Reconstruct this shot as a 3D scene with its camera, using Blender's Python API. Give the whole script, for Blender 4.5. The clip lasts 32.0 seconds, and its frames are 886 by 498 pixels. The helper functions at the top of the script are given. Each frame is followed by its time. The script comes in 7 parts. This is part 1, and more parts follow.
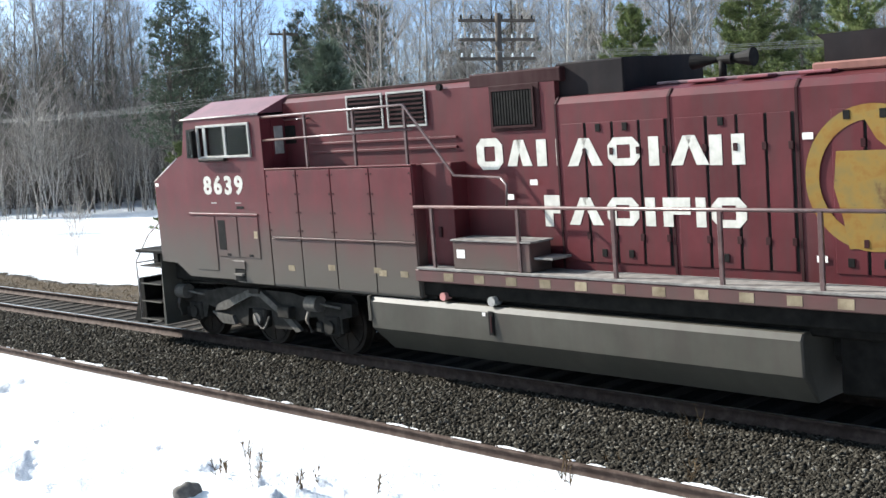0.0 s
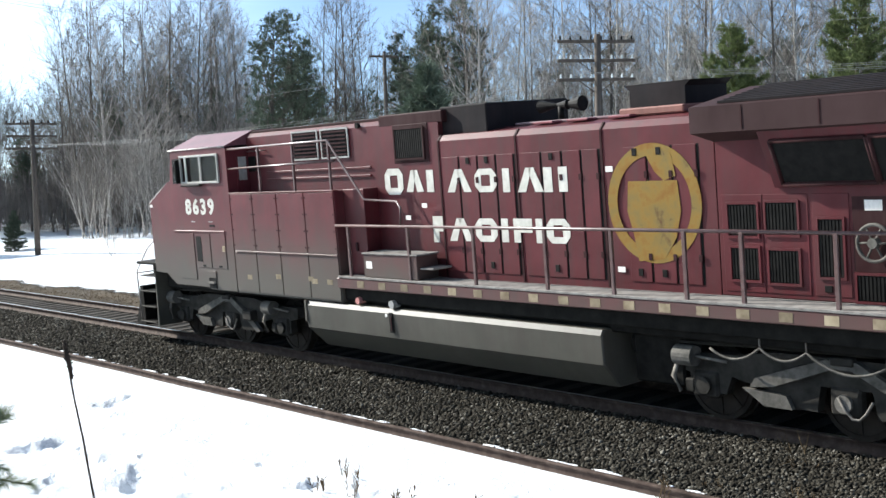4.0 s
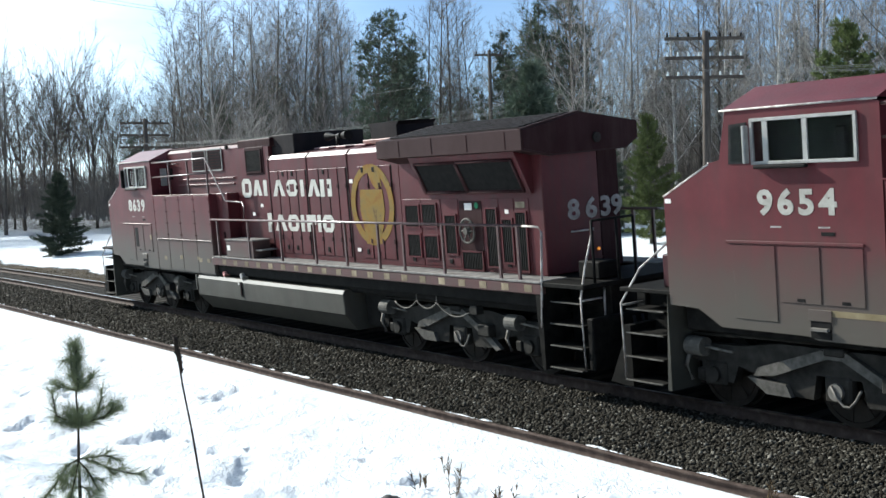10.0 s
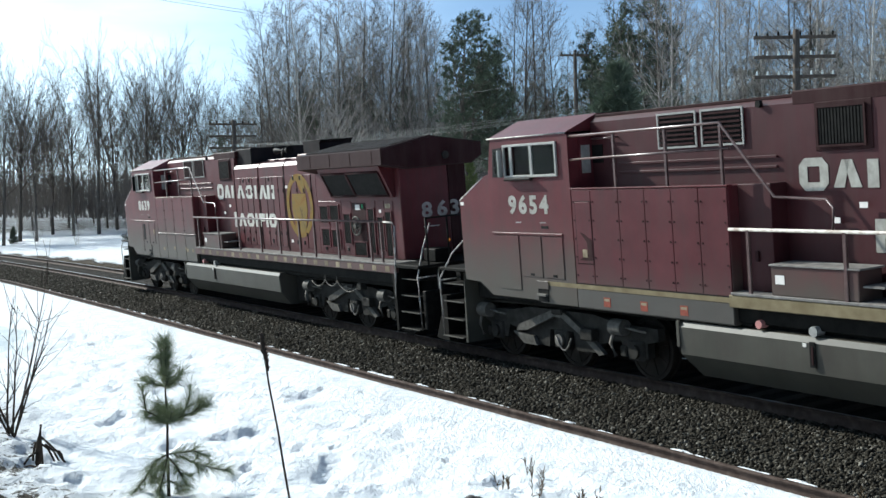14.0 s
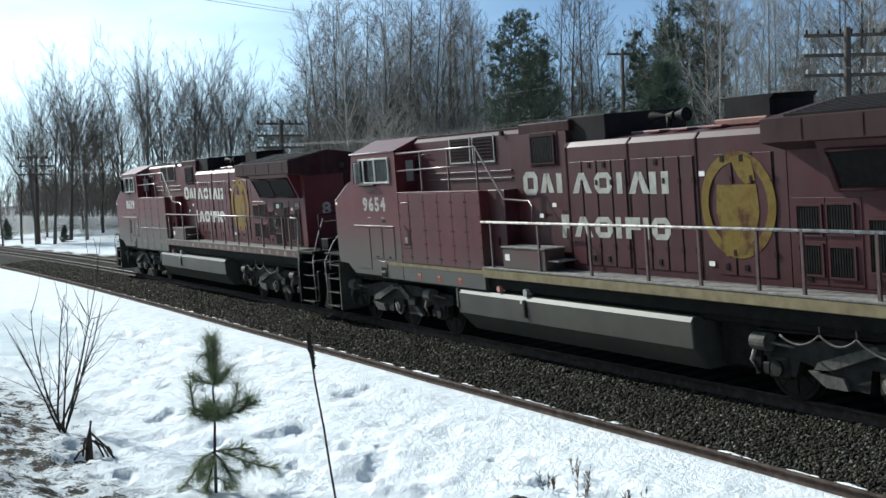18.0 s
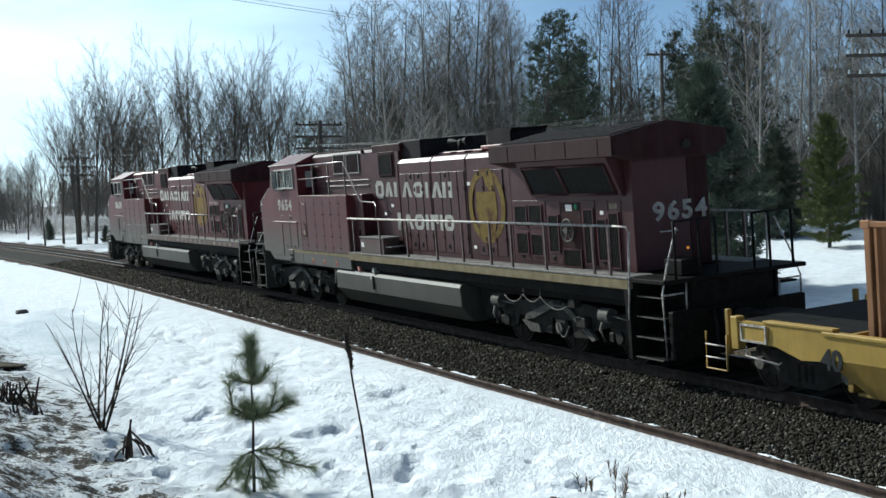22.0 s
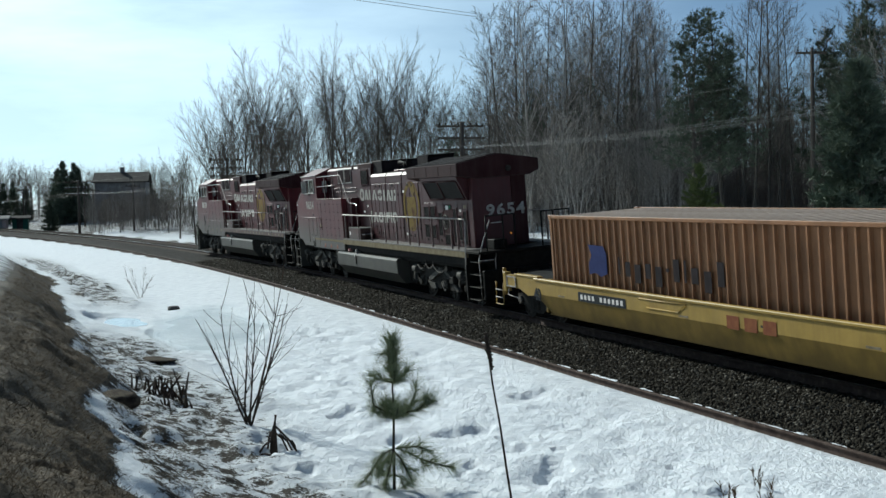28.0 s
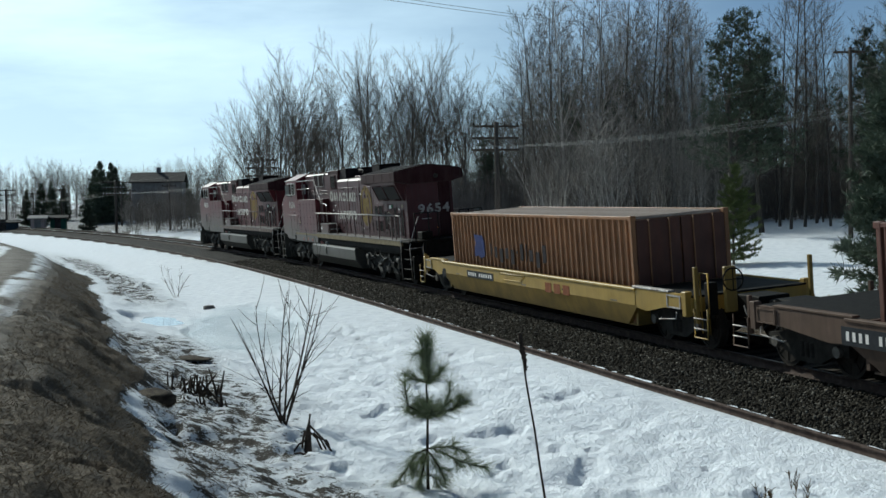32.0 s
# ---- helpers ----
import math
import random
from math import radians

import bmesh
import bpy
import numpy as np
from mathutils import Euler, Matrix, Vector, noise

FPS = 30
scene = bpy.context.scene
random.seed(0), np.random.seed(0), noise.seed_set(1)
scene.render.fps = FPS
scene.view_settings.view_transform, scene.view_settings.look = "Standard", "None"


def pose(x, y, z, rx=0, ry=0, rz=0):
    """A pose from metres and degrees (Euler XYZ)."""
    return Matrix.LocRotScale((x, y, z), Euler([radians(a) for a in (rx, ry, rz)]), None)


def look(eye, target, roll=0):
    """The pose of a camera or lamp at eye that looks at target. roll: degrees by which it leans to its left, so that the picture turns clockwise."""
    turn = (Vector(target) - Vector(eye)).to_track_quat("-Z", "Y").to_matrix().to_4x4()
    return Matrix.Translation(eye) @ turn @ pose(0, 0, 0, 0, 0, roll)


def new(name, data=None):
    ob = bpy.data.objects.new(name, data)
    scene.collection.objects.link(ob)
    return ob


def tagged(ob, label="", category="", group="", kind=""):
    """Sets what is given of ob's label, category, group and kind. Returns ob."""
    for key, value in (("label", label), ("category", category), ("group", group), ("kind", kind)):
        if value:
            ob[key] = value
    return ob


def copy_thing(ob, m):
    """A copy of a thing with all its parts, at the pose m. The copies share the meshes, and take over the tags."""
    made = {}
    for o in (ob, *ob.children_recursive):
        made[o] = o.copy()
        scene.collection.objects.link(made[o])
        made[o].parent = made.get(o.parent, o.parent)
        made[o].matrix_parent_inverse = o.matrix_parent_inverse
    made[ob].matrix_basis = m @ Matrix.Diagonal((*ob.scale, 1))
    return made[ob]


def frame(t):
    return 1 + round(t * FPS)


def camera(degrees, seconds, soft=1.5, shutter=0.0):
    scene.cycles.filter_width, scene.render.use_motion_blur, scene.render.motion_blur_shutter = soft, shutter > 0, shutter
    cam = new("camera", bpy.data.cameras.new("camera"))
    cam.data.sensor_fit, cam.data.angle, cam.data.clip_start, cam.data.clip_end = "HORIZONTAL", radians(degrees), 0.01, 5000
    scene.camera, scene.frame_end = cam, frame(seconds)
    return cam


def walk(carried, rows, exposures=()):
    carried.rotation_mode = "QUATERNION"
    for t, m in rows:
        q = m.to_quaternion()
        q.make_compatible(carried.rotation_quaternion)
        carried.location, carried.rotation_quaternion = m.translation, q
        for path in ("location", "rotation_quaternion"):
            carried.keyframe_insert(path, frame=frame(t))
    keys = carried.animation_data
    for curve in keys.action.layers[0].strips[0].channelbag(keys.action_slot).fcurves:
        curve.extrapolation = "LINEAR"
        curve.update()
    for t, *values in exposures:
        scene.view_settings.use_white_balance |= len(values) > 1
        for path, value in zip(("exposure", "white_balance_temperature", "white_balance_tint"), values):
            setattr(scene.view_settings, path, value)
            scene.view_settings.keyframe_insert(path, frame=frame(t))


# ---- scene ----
# ---- camera ----
EYE = 3.108
ROLL0, ROLL1 = -1.548, 0.02909
cam = camera(40.07, 32.0, soft=1.5)
PAN = [
    (0, -7.31, -4.13), (0.5, -6.71, -4.10), (1, -6.00, -3.99), (1.5, -5.19, -3.76), (2, -4.79, -3.46),
    (2.5, -4.56, -3.18), (4.5, -2.38, -3.00), (5, -2.33, -3.01), (5.5, -2.36, -2.98), (6, -2.35, -2.98),
    (6.5, -2.31, -3.04), (7, -1.77, -3.11), (7.5, -0.85, -3.07), (8, -0.17, -3.03), (8.5, 0.53, -2.99),
    (9, 1.06, -2.99), (9.5, 1.64, -2.95), (10, 2.15, -2.94), (10.5, 2.50, -2.91), (11, 2.75, -2.91),
    (11.5, 2.97, -2.90), (12, 3.70, -2.87), (12.5, 4.31, -2.86), (13, 5.00, -2.84), (13.5, 5.55, -2.83),
    (14, 6.12, -2.81), (14.5, 6.62, -2.79), (15, 7.13, -2.78), (15.5, 7.46, -2.81), (17.5, 8.16, -2.78),
    (18, 8.29, -2.79), (18.5, 8.45, -2.73), (19, 8.38, -2.73), (19.5, 8.39, -2.73), (20, 8.40, -2.73),
    (20.5, 8.77, -2.73), (21, 9.71, -2.70), (21.5, 10.05, -2.70), (22, 10.07, -2.71), (22.5, 10.26, -2.72),
    (23, 10.84, -2.68), (23.5, 11.35, -2.66), (24, 11.88, -2.66), (24.5, 12.68, -2.63), (25, 13.42, -2.60),
    (25.5, 14.07, -2.58), (26, 14.61, -2.57), (26.5, 15.19, -2.56), (28.5, 16.96, -2.51), (29, 17.08, -2.51),
    (29.5, 17.30, -2.50), (30, 17.52, -2.49), (30.5, 17.67, -2.48), (31, 17.91, -2.49), (31.5, 18.18, -2.48),
    (32, 18.32, -2.48),
]
walk(cam, [(t, pose(0, 0, EYE, 90 + p, 0, y) @ pose(0, 0, 0, 0, 0, ROLL0 + ROLL1 * y)) for t, y, p in PAN],
     exposures=[(0, 1.48, 6350, 9), (5, 1.28, 6300, 8), (9, 1.08, 6200, 6), (13, 0.84, 6100, 4), (18, 0.54, 6050, 2), (22, 0.40, 6050, 1), (26, 0.16, 6080, 0), (32, -0.12, 6080, 0)])

# ---- world and sun ----
SUN_AZ, SUN_EL = radians(143.7), radians(29.0)
world = bpy.data.worlds.new("world")
scene.world = world
world.use_nodes = True
wn = world.node_tree.nodes
wl = world.node_tree.links
wn.clear()
w_out = wn.new("ShaderNodeOutputWorld")
w_bg = wn.new("ShaderNodeBackground")
w_sky = wn.new("ShaderNodeTexSky")
w_sky.sky_type = "NISHITA"
w_sky.sun_disc = False
w_sky.sun_elevation = SUN_EL
w_sky.sun_rotation = radians(90) - SUN_AZ
w_sky.dust_density = 0.05
w_sky.air_density = 0.6
w_sky.ozone_density = 2.5
w_bg.inputs["Strength"].default_value = 0.037
sun_dir = Vector((math.cos(SUN_AZ) * math.cos(SUN_EL), math.sin(SUN_AZ) * math.cos(SUN_EL), math.sin(SUN_EL)))
# thin streaked cirrus and the pale haze that brightens towards the sun
w_tc = wn.new("ShaderNodeTexCoord")
w_map = wn.new("ShaderNodeMapping")
w_map.inputs["Scale"].default_value = (1.6, 1.6, 8.0)
w_map.inputs["Rotation"].default_value = (0.14, 0.1, 0.3)
w_noise = wn.new("ShaderNodeTexNoise")
w_noise.inputs["Scale"].default_value = 2.2
w_noise.inputs["Detail"].default_value = 7
w_noise.inputs["Roughness"].default_value = 0.55
w_streak = wn.new("ShaderNodeMapRange")
w_streak.inputs["From Min"].default_value, w_streak.inputs["From Max"].default_value = 0.38, 0.72
w_streak.inputs["To Min"].default_value, w_streak.inputs["To Max"].default_value = 0.62, 1.1
w_dot = wn.new("ShaderNodeVectorMath")
w_dot.operation = "DOT_PRODUCT"
w_dot.inputs[1].default_value = sun_dir
w_halo = wn.new("ShaderNodeMapRange")
w_halo.interpolation_type = "SMOOTHSTEP"
w_halo.inputs["From Min"].default_value, w_halo.inputs["From Max"].default_value = 0.60, 0.90
w_halo.inputs["To Min"].default_value, w_halo.inputs["To Max"].default_value = 0.05, 0.98
w_mul = wn.new("ShaderNodeMath")
w_mul.operation = "MULTIPLY"
w_mul.use_clamp = True
w_mix = wn.new("ShaderNodeMixRGB")
w_mix.inputs[2].default_value = (27.0, 32.5, 36.5, 1)
wl.new(w_tc.outputs["Generated"], w_map.inputs["Vector"])
wl.new(w_map.outputs["Vector"], w_noise.inputs["Vector"])
wl.new(w_noise.outputs["Fac"], w_streak.inputs["Value"])
wl.new(w_tc.outputs["Generated"], w_dot.inputs[0])
wl.new(w_dot.outputs["Value"], w_halo.inputs["Value"])
wl.new(w_streak.outputs["Result"], w_mul.inputs[0])
wl.new(w_halo.outputs["Result"], w_mul.inputs[1])
wl.new(w_mul.outputs[0], w_mix.inputs["Fac"])
w_clear = wn.new("ShaderNodeVectorMath")
w_clear.operation = "MULTIPLY"
w_clear.inputs[1].default_value = (1.75, 1.76, 1.74)
wl.new(w_sky.outputs["Color"], w_clear.inputs[0])
wl.new(w_clear.outputs["Vector"], w_mix.inputs[1])
wl.new(w_mix.outputs["Color"], w_bg.inputs["Color"])
wl.new(w_bg.outputs["Background"], w_out.inputs["Surface"])
sun = new("sun", bpy.data.lights.new("sun", "SUN"))
sun.data.energy, sun.data.angle, sun.data.color = 5.0, radians(0.6), (1.0, 0.955, 0.88)
sun.matrix_world = look(sun_dir * 100, (0, 0, 0))


# ---- materials ----
def nodes_of(mat):
    mat.use_nodes = True
    return mat.node_tree.nodes, mat.node_tree.links, mat.node_tree.nodes["Principled BSDF"]


def ramp(nt, lk, src, stops):
    r = nt.new("ShaderNodeValToRGB")
    while len(r.color_ramp.elements) < len(stops):
        r.color_ramp.elements.new(0.5)
    for e, (p, col) in zip(r.color_ramp.elements, stops):
        e.position, e.color = p, (*col, 1) if len(col) == 3 else col
    lk.new(src, r.inputs["Fac"])
    return r


def noise_tex(nt, lk, vec, scale, detail=5, rough=0.55, stretch=None):
    nz = nt.new("ShaderNodeTexNoise")
    nz.inputs["Scale"].default_value, nz.inputs["Detail"].default_value, nz.inputs["Roughness"].default_value = scale, detail, rough
    if stretch:
        mp = nt.new("ShaderNodeMapping")
        mp.inputs["Scale"].default_value = stretch
        lk.new(vec, mp.inputs["Vector"])
        vec = mp.outputs["Vector"]
    lk.new(vec, nz.inputs["Vector"])
    return nz


def surf(name, stops, scale=4.0, rough=(0.55, 0.8), metal=0.0, bump=0.15, bump_scale=60.0, bump_dist=0.004, space="Object", stretch=None, detail=6, vary=0.0):
    """A procedural surface: colour from noise at one scale, relief at another."""
    mat = bpy.data.materials.new(name)
    nt, lk, bs = nodes_of(mat)
    tc = nt.new("ShaderNodeTexCoord")
    vec = tc.outputs[space]
    n1 = noise_tex(nt, lk, vec, scale, detail, 0.6, stretch)
    col = ramp(nt, lk, n1.outputs["Fac"], stops).outputs["Color"]
    if vary:
        oi = nt.new("ShaderNodeObjectInfo")
        mr = nt.new("ShaderNodeMapRange")
        mr.inputs["To Min"].default_value, mr.inputs["To Max"].default_value = 1 - vary, 1 + vary
        lk.new(oi.outputs["Random"], mr.inputs["Value"])
        hs = nt.new("ShaderNodeHueSaturation")
        lk.new(mr.outputs["Result"], hs.inputs["Value"])
        lk.new(col, hs.inputs["Color"])
        col = hs.outputs["Color"]
    lk.new(col, bs.inputs["Base Color"])
    rr = nt.new("ShaderNodeMapRange")
    rr.inputs["To Min"].default_value, rr.inputs["To Max"].default_value = rough
    n2 = noise_tex(nt, lk, vec, bump_scale, 4, 0.6)
    lk.new(n2.outputs["Fac"], rr.inputs["Value"])
    lk.new(rr.outputs["Result"], bs.inputs["Roughness"])
    bs.inputs["Metallic"].default_value = metal
    bs.inputs["Specular IOR Level"].default_value = 0.5 if rough[0] < 0.4 else 0.05
    if bump:
        bp = nt.new("ShaderNodeBump")
        bp.inputs["Strength"].default_value, bp.inputs["Distance"].default_value = bump, bump_dist
        lk.new(n2.outputs["Fac"], bp.inputs["Height"])
        lk.new(bp.outputs["Normal"], bs.inputs["Normal"])
    return mat


# ---- the track's plan ----
CANT = 3.578
KNOT_S = [-30, -10, 10, 30, 50, 70, 100, 160]
KNOT_K = [0.0010, 0.00024, -0.00036, 0.00186, 0.00212, 0.00198, 0.00173, 0.00148]
_g = np.linspace(-80, 420, 2001)
_k = np.interp(_g, KNOT_S, KNOT_K)
_h = np.concatenate([[0], np.cumsum((_k[1:] + _k[:-1]) / 2 * 0.25)])
_h += radians(126.70) - np.interp(0, _g, _h)
_x = np.concatenate([[0], np.cumsum((np.cos(_h[1:]) + np.cos(_h[:-1])) / 2 * 0.25)])
_y = np.concatenate([[0], np.cumsum((np.sin(_h[1:]) + np.sin(_h[:-1])) / 2 * 0.25)])
_x += 0.0 - np.interp(0, _g, _x)
_y += 22.783 - np.interp(0, _g, _y)


def track(s):
    """Centre line and heading at the length s."""
    return float(np.interp(s, _g, _x)), float(np.interp(s, _g, _y)), float(np.interp(s, _g, _h))


def beside(s, lat, z=0.0):
    """A place lat metres to the near side of the centre line at s."""
    a, b, h = track(s)
    return Vector((a - math.sin(h) * lat, b + math.cos(h) * lat, z))


def to_track(px, py):
    """(s, lat) of places given as arrays."""
    px, py = np.asarray(px, float), np.asarray(py, float)
    gs = _g[::8]
    gx, gy, gh = _x[::8], _y[::8], _h[::8]
    s, lat = np.empty(px.shape), np.empty(px.shape)
    for a in range(0, px.size, 20000):
        qx, qy = px[a:a + 20000], py[a:a + 20000]
        j = ((gx[None] - qx[:, None]) ** 2 + (gy[None] - qy[:, None]) ** 2).argmin(1)
        ds = (qx - gx[j]) * np.cos(gh[j]) + (qy - gy[j]) * np.sin(gh[j])
        s[a:a + 20000] = gs[j] + ds
        lat[a:a + 20000] = -np.sin(gh[j]) * (qx - gx[j]) + np.cos(gh[j]) * (qy - gy[j])
    return s, lat


def wobble(a, b, seed, octaves=4, size=1.0):
    """Smooth value noise on arrays, about -1 to 1."""
    out, amp, tot = np.zeros(np.shape(a)), 1.0, 0.0
    rng = np.random.RandomState(seed)
    tab = rng.rand(256, 256) * 2 - 1
    for o in range(octaves):
        u, v = np.asarray(a) / size * 2 ** o + 37.3 * o, np.asarray(b) / size * 2 ** o + 11.7 * o
        iu, iv = np.floor(u).astype(int), np.floor(v).astype(int)
        fu, fv = u - iu, v - iv
        fu, fv = fu * fu * (3 - 2 * fu), fv * fv * (3 - 2 * fv)
        t00, t10 = tab[iu % 256, iv % 256], tab[(iu + 1) % 256, iv % 256]
        t01, t11 = tab[iu % 256, (iv + 1) % 256], tab[(iu + 1) % 256, (iv + 1) % 256]
        out += amp * ((t00 * (1 - fu) + t10 * fu) * (1 - fv) + (t01 * (1 - fu) + t11 * fu) * fv)
        tot += amp
        amp *= 0.5
    return out / tot


def step(a, b, v):
    q = np.clip((v - a) / (b - a), 0, 1)
    return q * q * (3 - 2 * q)


ROAD_EDGE = 13.5
# bearing and distance of the wood's edge
WOOD_YAW, WOOD_DIST = [-40, -10, -4, 6, 12, 17, 28, 38], [58, 64, 82, 84, 82, 88, 112, 175]


def ground_z(px, py, fine=True):
    """Height of the ground and the share of bare earth, road and ice at the places given."""
    px, py = np.atleast_1d(np.asarray(px, float)), np.atleast_1d(np.asarray(py, float))
    s, lat = to_track(px, py)
    edge = np.clip(13.75 - 0.036 * s, 11.9, 14.2) + np.clip((-3 - s) * 0.4, 0, 3)
    w1 = wobble(px, py, 3, 4, 3.0)
    w2 = wobble(px, py, 5, 3, 14.0)
    # lateral profile: far wood, far snow, ditch, bed, near snow, bank, road
    top = np.clip(1.45 - 0.011 * (s + 15), 0.15, 1.5)
    toe = 0.25 * top
    z = np.interp(lat, [-400, -120, -60, -25, -14, -7.5, -5.0, -3.6, -2.6, -1.7, 1.7, 2.7, 3.3, 4.2, 6.0, 8.6],
                  [9.0, 4.0, 1.9, 0.75, 0.25, -0.45, -0.62, -0.60, -0.62, -0.60, -0.60, -0.60, -0.43, -0.43, -0.54, -0.66])
    zb = np.interp(lat + 0.45 * w1, [8.6, 10.4, 11.6, 12.3, 13.0, ROAD_EDGE + 0.2, ROAD_EDGE + 0.9, 19.6, 21.5, 26, 60], [0, 0.08, 0.22, 0.46, 0.74, 0.93, 1.0, 1.0, 0.75, 0.6, 0.8])
    z = np.where(lat > 8.6, -0.66 + zb * (top + 0.66), z)
    far = step(150, 400, np.hypot(px, py))
    z = z * (1 - far) + far * 1.0
    fw = step(3.5, 5.0, lat) * (1 - step(40, 120, np.hypot(px, py)))
    z = z + fw * 0.05 * w1 + step(-4.5, -9, lat) * 0.16 * w2 + step(3.6, 6, lat) * (1 - step(9, 12, lat)) * 0.05 * w2
    bank = step(10.2, 11.6, lat + 0.9 * w1) * (1 - step(-0.3, 0.5, lat - edge))
    if fine:
        near = 1 - step(18, 60, np.hypot(px, py))
        pits = wobble(px, py, 9, 3, 0.42)
        z = z + fw * near * (0.075 * pits + 0.045 * wobble(px, py, 12, 2, 0.9)) - fw * near * 0.09 * step(0.40, 0.60, wobble(px, py, 21, 2, 0.55))
        z = z + near * bank * (0.06 * wobble(px, py, 14, 3, 0.5) + 0.10 * wobble(px, py, 15, 2, 1.6))
        melt = step(8.2, 9.6, lat + 1.2 * w1) * (1 - step(11.4, 12.6, lat))
        z = z + near * melt * (0.07 * wobble(px, py, 17, 3, 0.40) + 0.06 * wobble(px, py, 23, 2, 0.8))
    rubble = step(8.3, 9.6, lat + 0.7 * w1) * (1 - step(10.6, 11.6, lat + 0.5 * w1)) * step(22, 29, s) * (1 - step(62, 85, s))
    z = z + rubble * 0.30 * np.maximum(0, wobble(px, py, 27, 3, 0.9))
    bare = np.maximum.reduce([
        1.7 * step(11.9, 12.7, lat + 0.75 * w1 + 0.02 * s) * (1 - step(0.2, 0.8, lat - edge)) * (1 - 0.75 * step(28, 60, s)),
        0.57 * step(8.4, 10.2, lat + 0.9 * w1) * (1 - step(12.0, 12.6, lat)) * (1 - step(12, 20, s)),
        0.58 * rubble,
        step(-2.4, -3.0, lat + 0.3 * w1) * (1 - step(-6.3, -5.2, lat + 0.9 * w1)) * -1 + step(-6.8, -5.6, lat + 0.9 * w1) * (1 - step(-3.0, -2.2, lat)),
        step(-2.9, -2.5, lat) * (1 - step(3.1, 3.4, lat)),
    ])
    # leaf litter shows between the snow patches inside the wood
    yaw, dist = np.degrees(np.arctan2(-px, py)), np.hypot(px, py)
    wood_edge = np.interp(yaw, WOOD_YAW, WOOD_DIST)
    bare = np.maximum(bare, 0.62 * step(0, 9, dist - wood_edge + 4 * w1) * (1 - step(300, 500, dist)) * (np.abs(yaw) < 60))
    road = step(0.1, 0.7, lat - edge + 0.3 * w1) * (1 - step(19.2, 19.8, lat))
    ice = step(-0.2, 0.6, 1 - ((s - 18.0) / 7.5) ** 2 - ((lat - 8.0 + 0.12 * (s - 18)) / 1.9) ** 2 + 0.5 * w1)
    pool = step(0.0, 0.5, 1 - ((s - 20.6) / 2.6) ** 2 - ((lat - 10.1) / 1.3) ** 2 + 0.25 * w1)
    z = np.where(ice > 0.5, z * (1 - ice) + ice * -0.66, z)
    z = z * (1 - pool) + pool * -0.66
    return z, np.clip(bare, 0, 1.7), road, ice


def ground_at(px, py):
    return float(ground_z(px, py)[0][0])


def on_ground(s, lat, dz=0.0):
    p = beside(s, lat)
    p.z = ground_at(p.x, p.y) + dz
    return p


# ---- mesh helpers ----
def part(name, bm, material, parent=None, label="", smooth=False):
    """Links a bmesh as one mesh object under a thing or part."""
    me = bpy.data.meshes.new(name)
    if smooth:
        for f in bm.faces:
            f.smooth = True
    bm.to_mesh(me)
    bm.free()
    for m in (material if isinstance(material, (list, tuple)) else [material]):
        me.materials.append(m)
    ob = new(name, me)
    ob.parent = parent
    if label:
        ob["label"] = label
    return ob


def same(ob, name, m, parent):
    """Another part on the same mesh."""
    o = new(name, ob.data)
    o.parent = parent
    o.matrix_basis = m
    return o


def thing(name, label, category, group="", kind=""):
    return tagged(new(name), label, category, group, kind)


def box(bm, x0, x1, y0, y1, z0, z1, bevel=0.0, m=None):
    vs = bmesh.ops.create_cube(bm, size=1.0)["verts"]
    for v in vs:
        v.co = Vector((x0 + (v.co.x + 0.5) * (x1 - x0), y0 + (v.co.y + 0.5) * (y1 - y0), z0 + (v.co.z + 0.5) * (z1 - z0)))
    if bevel:
        es = list({e for v in vs for e in v.link_edges})
        r = bmesh.ops.bevel(bm, geom=es, offset=bevel, segments=1, affect="EDGES")
        vs = list({v for f in r["faces"] for v in f.verts} | {v for v in vs if v.is_valid})
    if m:
        bmesh.ops.transform(bm, matrix=m, verts=vs)
    return bm


def boxm(*a, **k):
    return box(bmesh.new(), *a, **k)


def tube(bm, pts, r, seg=8, taper=None, cap=True):
    """A round bar along points."""
    pts = [Vector(p) for p in pts]
    rings = []
    n = len(pts)
    ref = Vector((0.02, 0.03, 1))
    for i, p in enumerate(pts):
        d = (pts[min(i + 1, n - 1)] - pts[max(i - 1, 0)]).normalized()
        a = d.cross(ref)
        if a.length < 0.1:
            a = d.cross(Vector((1, 0, 0)))
        a.normalize()
        b = d.cross(a)
        rr = taper[i] if taper else r
        rings.append([bm.verts.new(p + (a * math.cos(q) + b * math.sin(q)) * rr) for q in (2 * math.pi * k / seg for k in range(seg))])
    for r0, r1 in zip(rings, rings[1:]):
        for k in range(seg):
            f = bm.faces.new((r0[k], r0[(k + 1) % seg], r1[(k + 1) % seg], r1[k]))
            f.smooth = True
    if cap:
        bm.faces.new(rings[0][::-1])
        bm.faces.new(rings[-1])
    return bm


def bar(pts, r, seg=8):
    return tube(bmesh.new(), pts, r, seg)


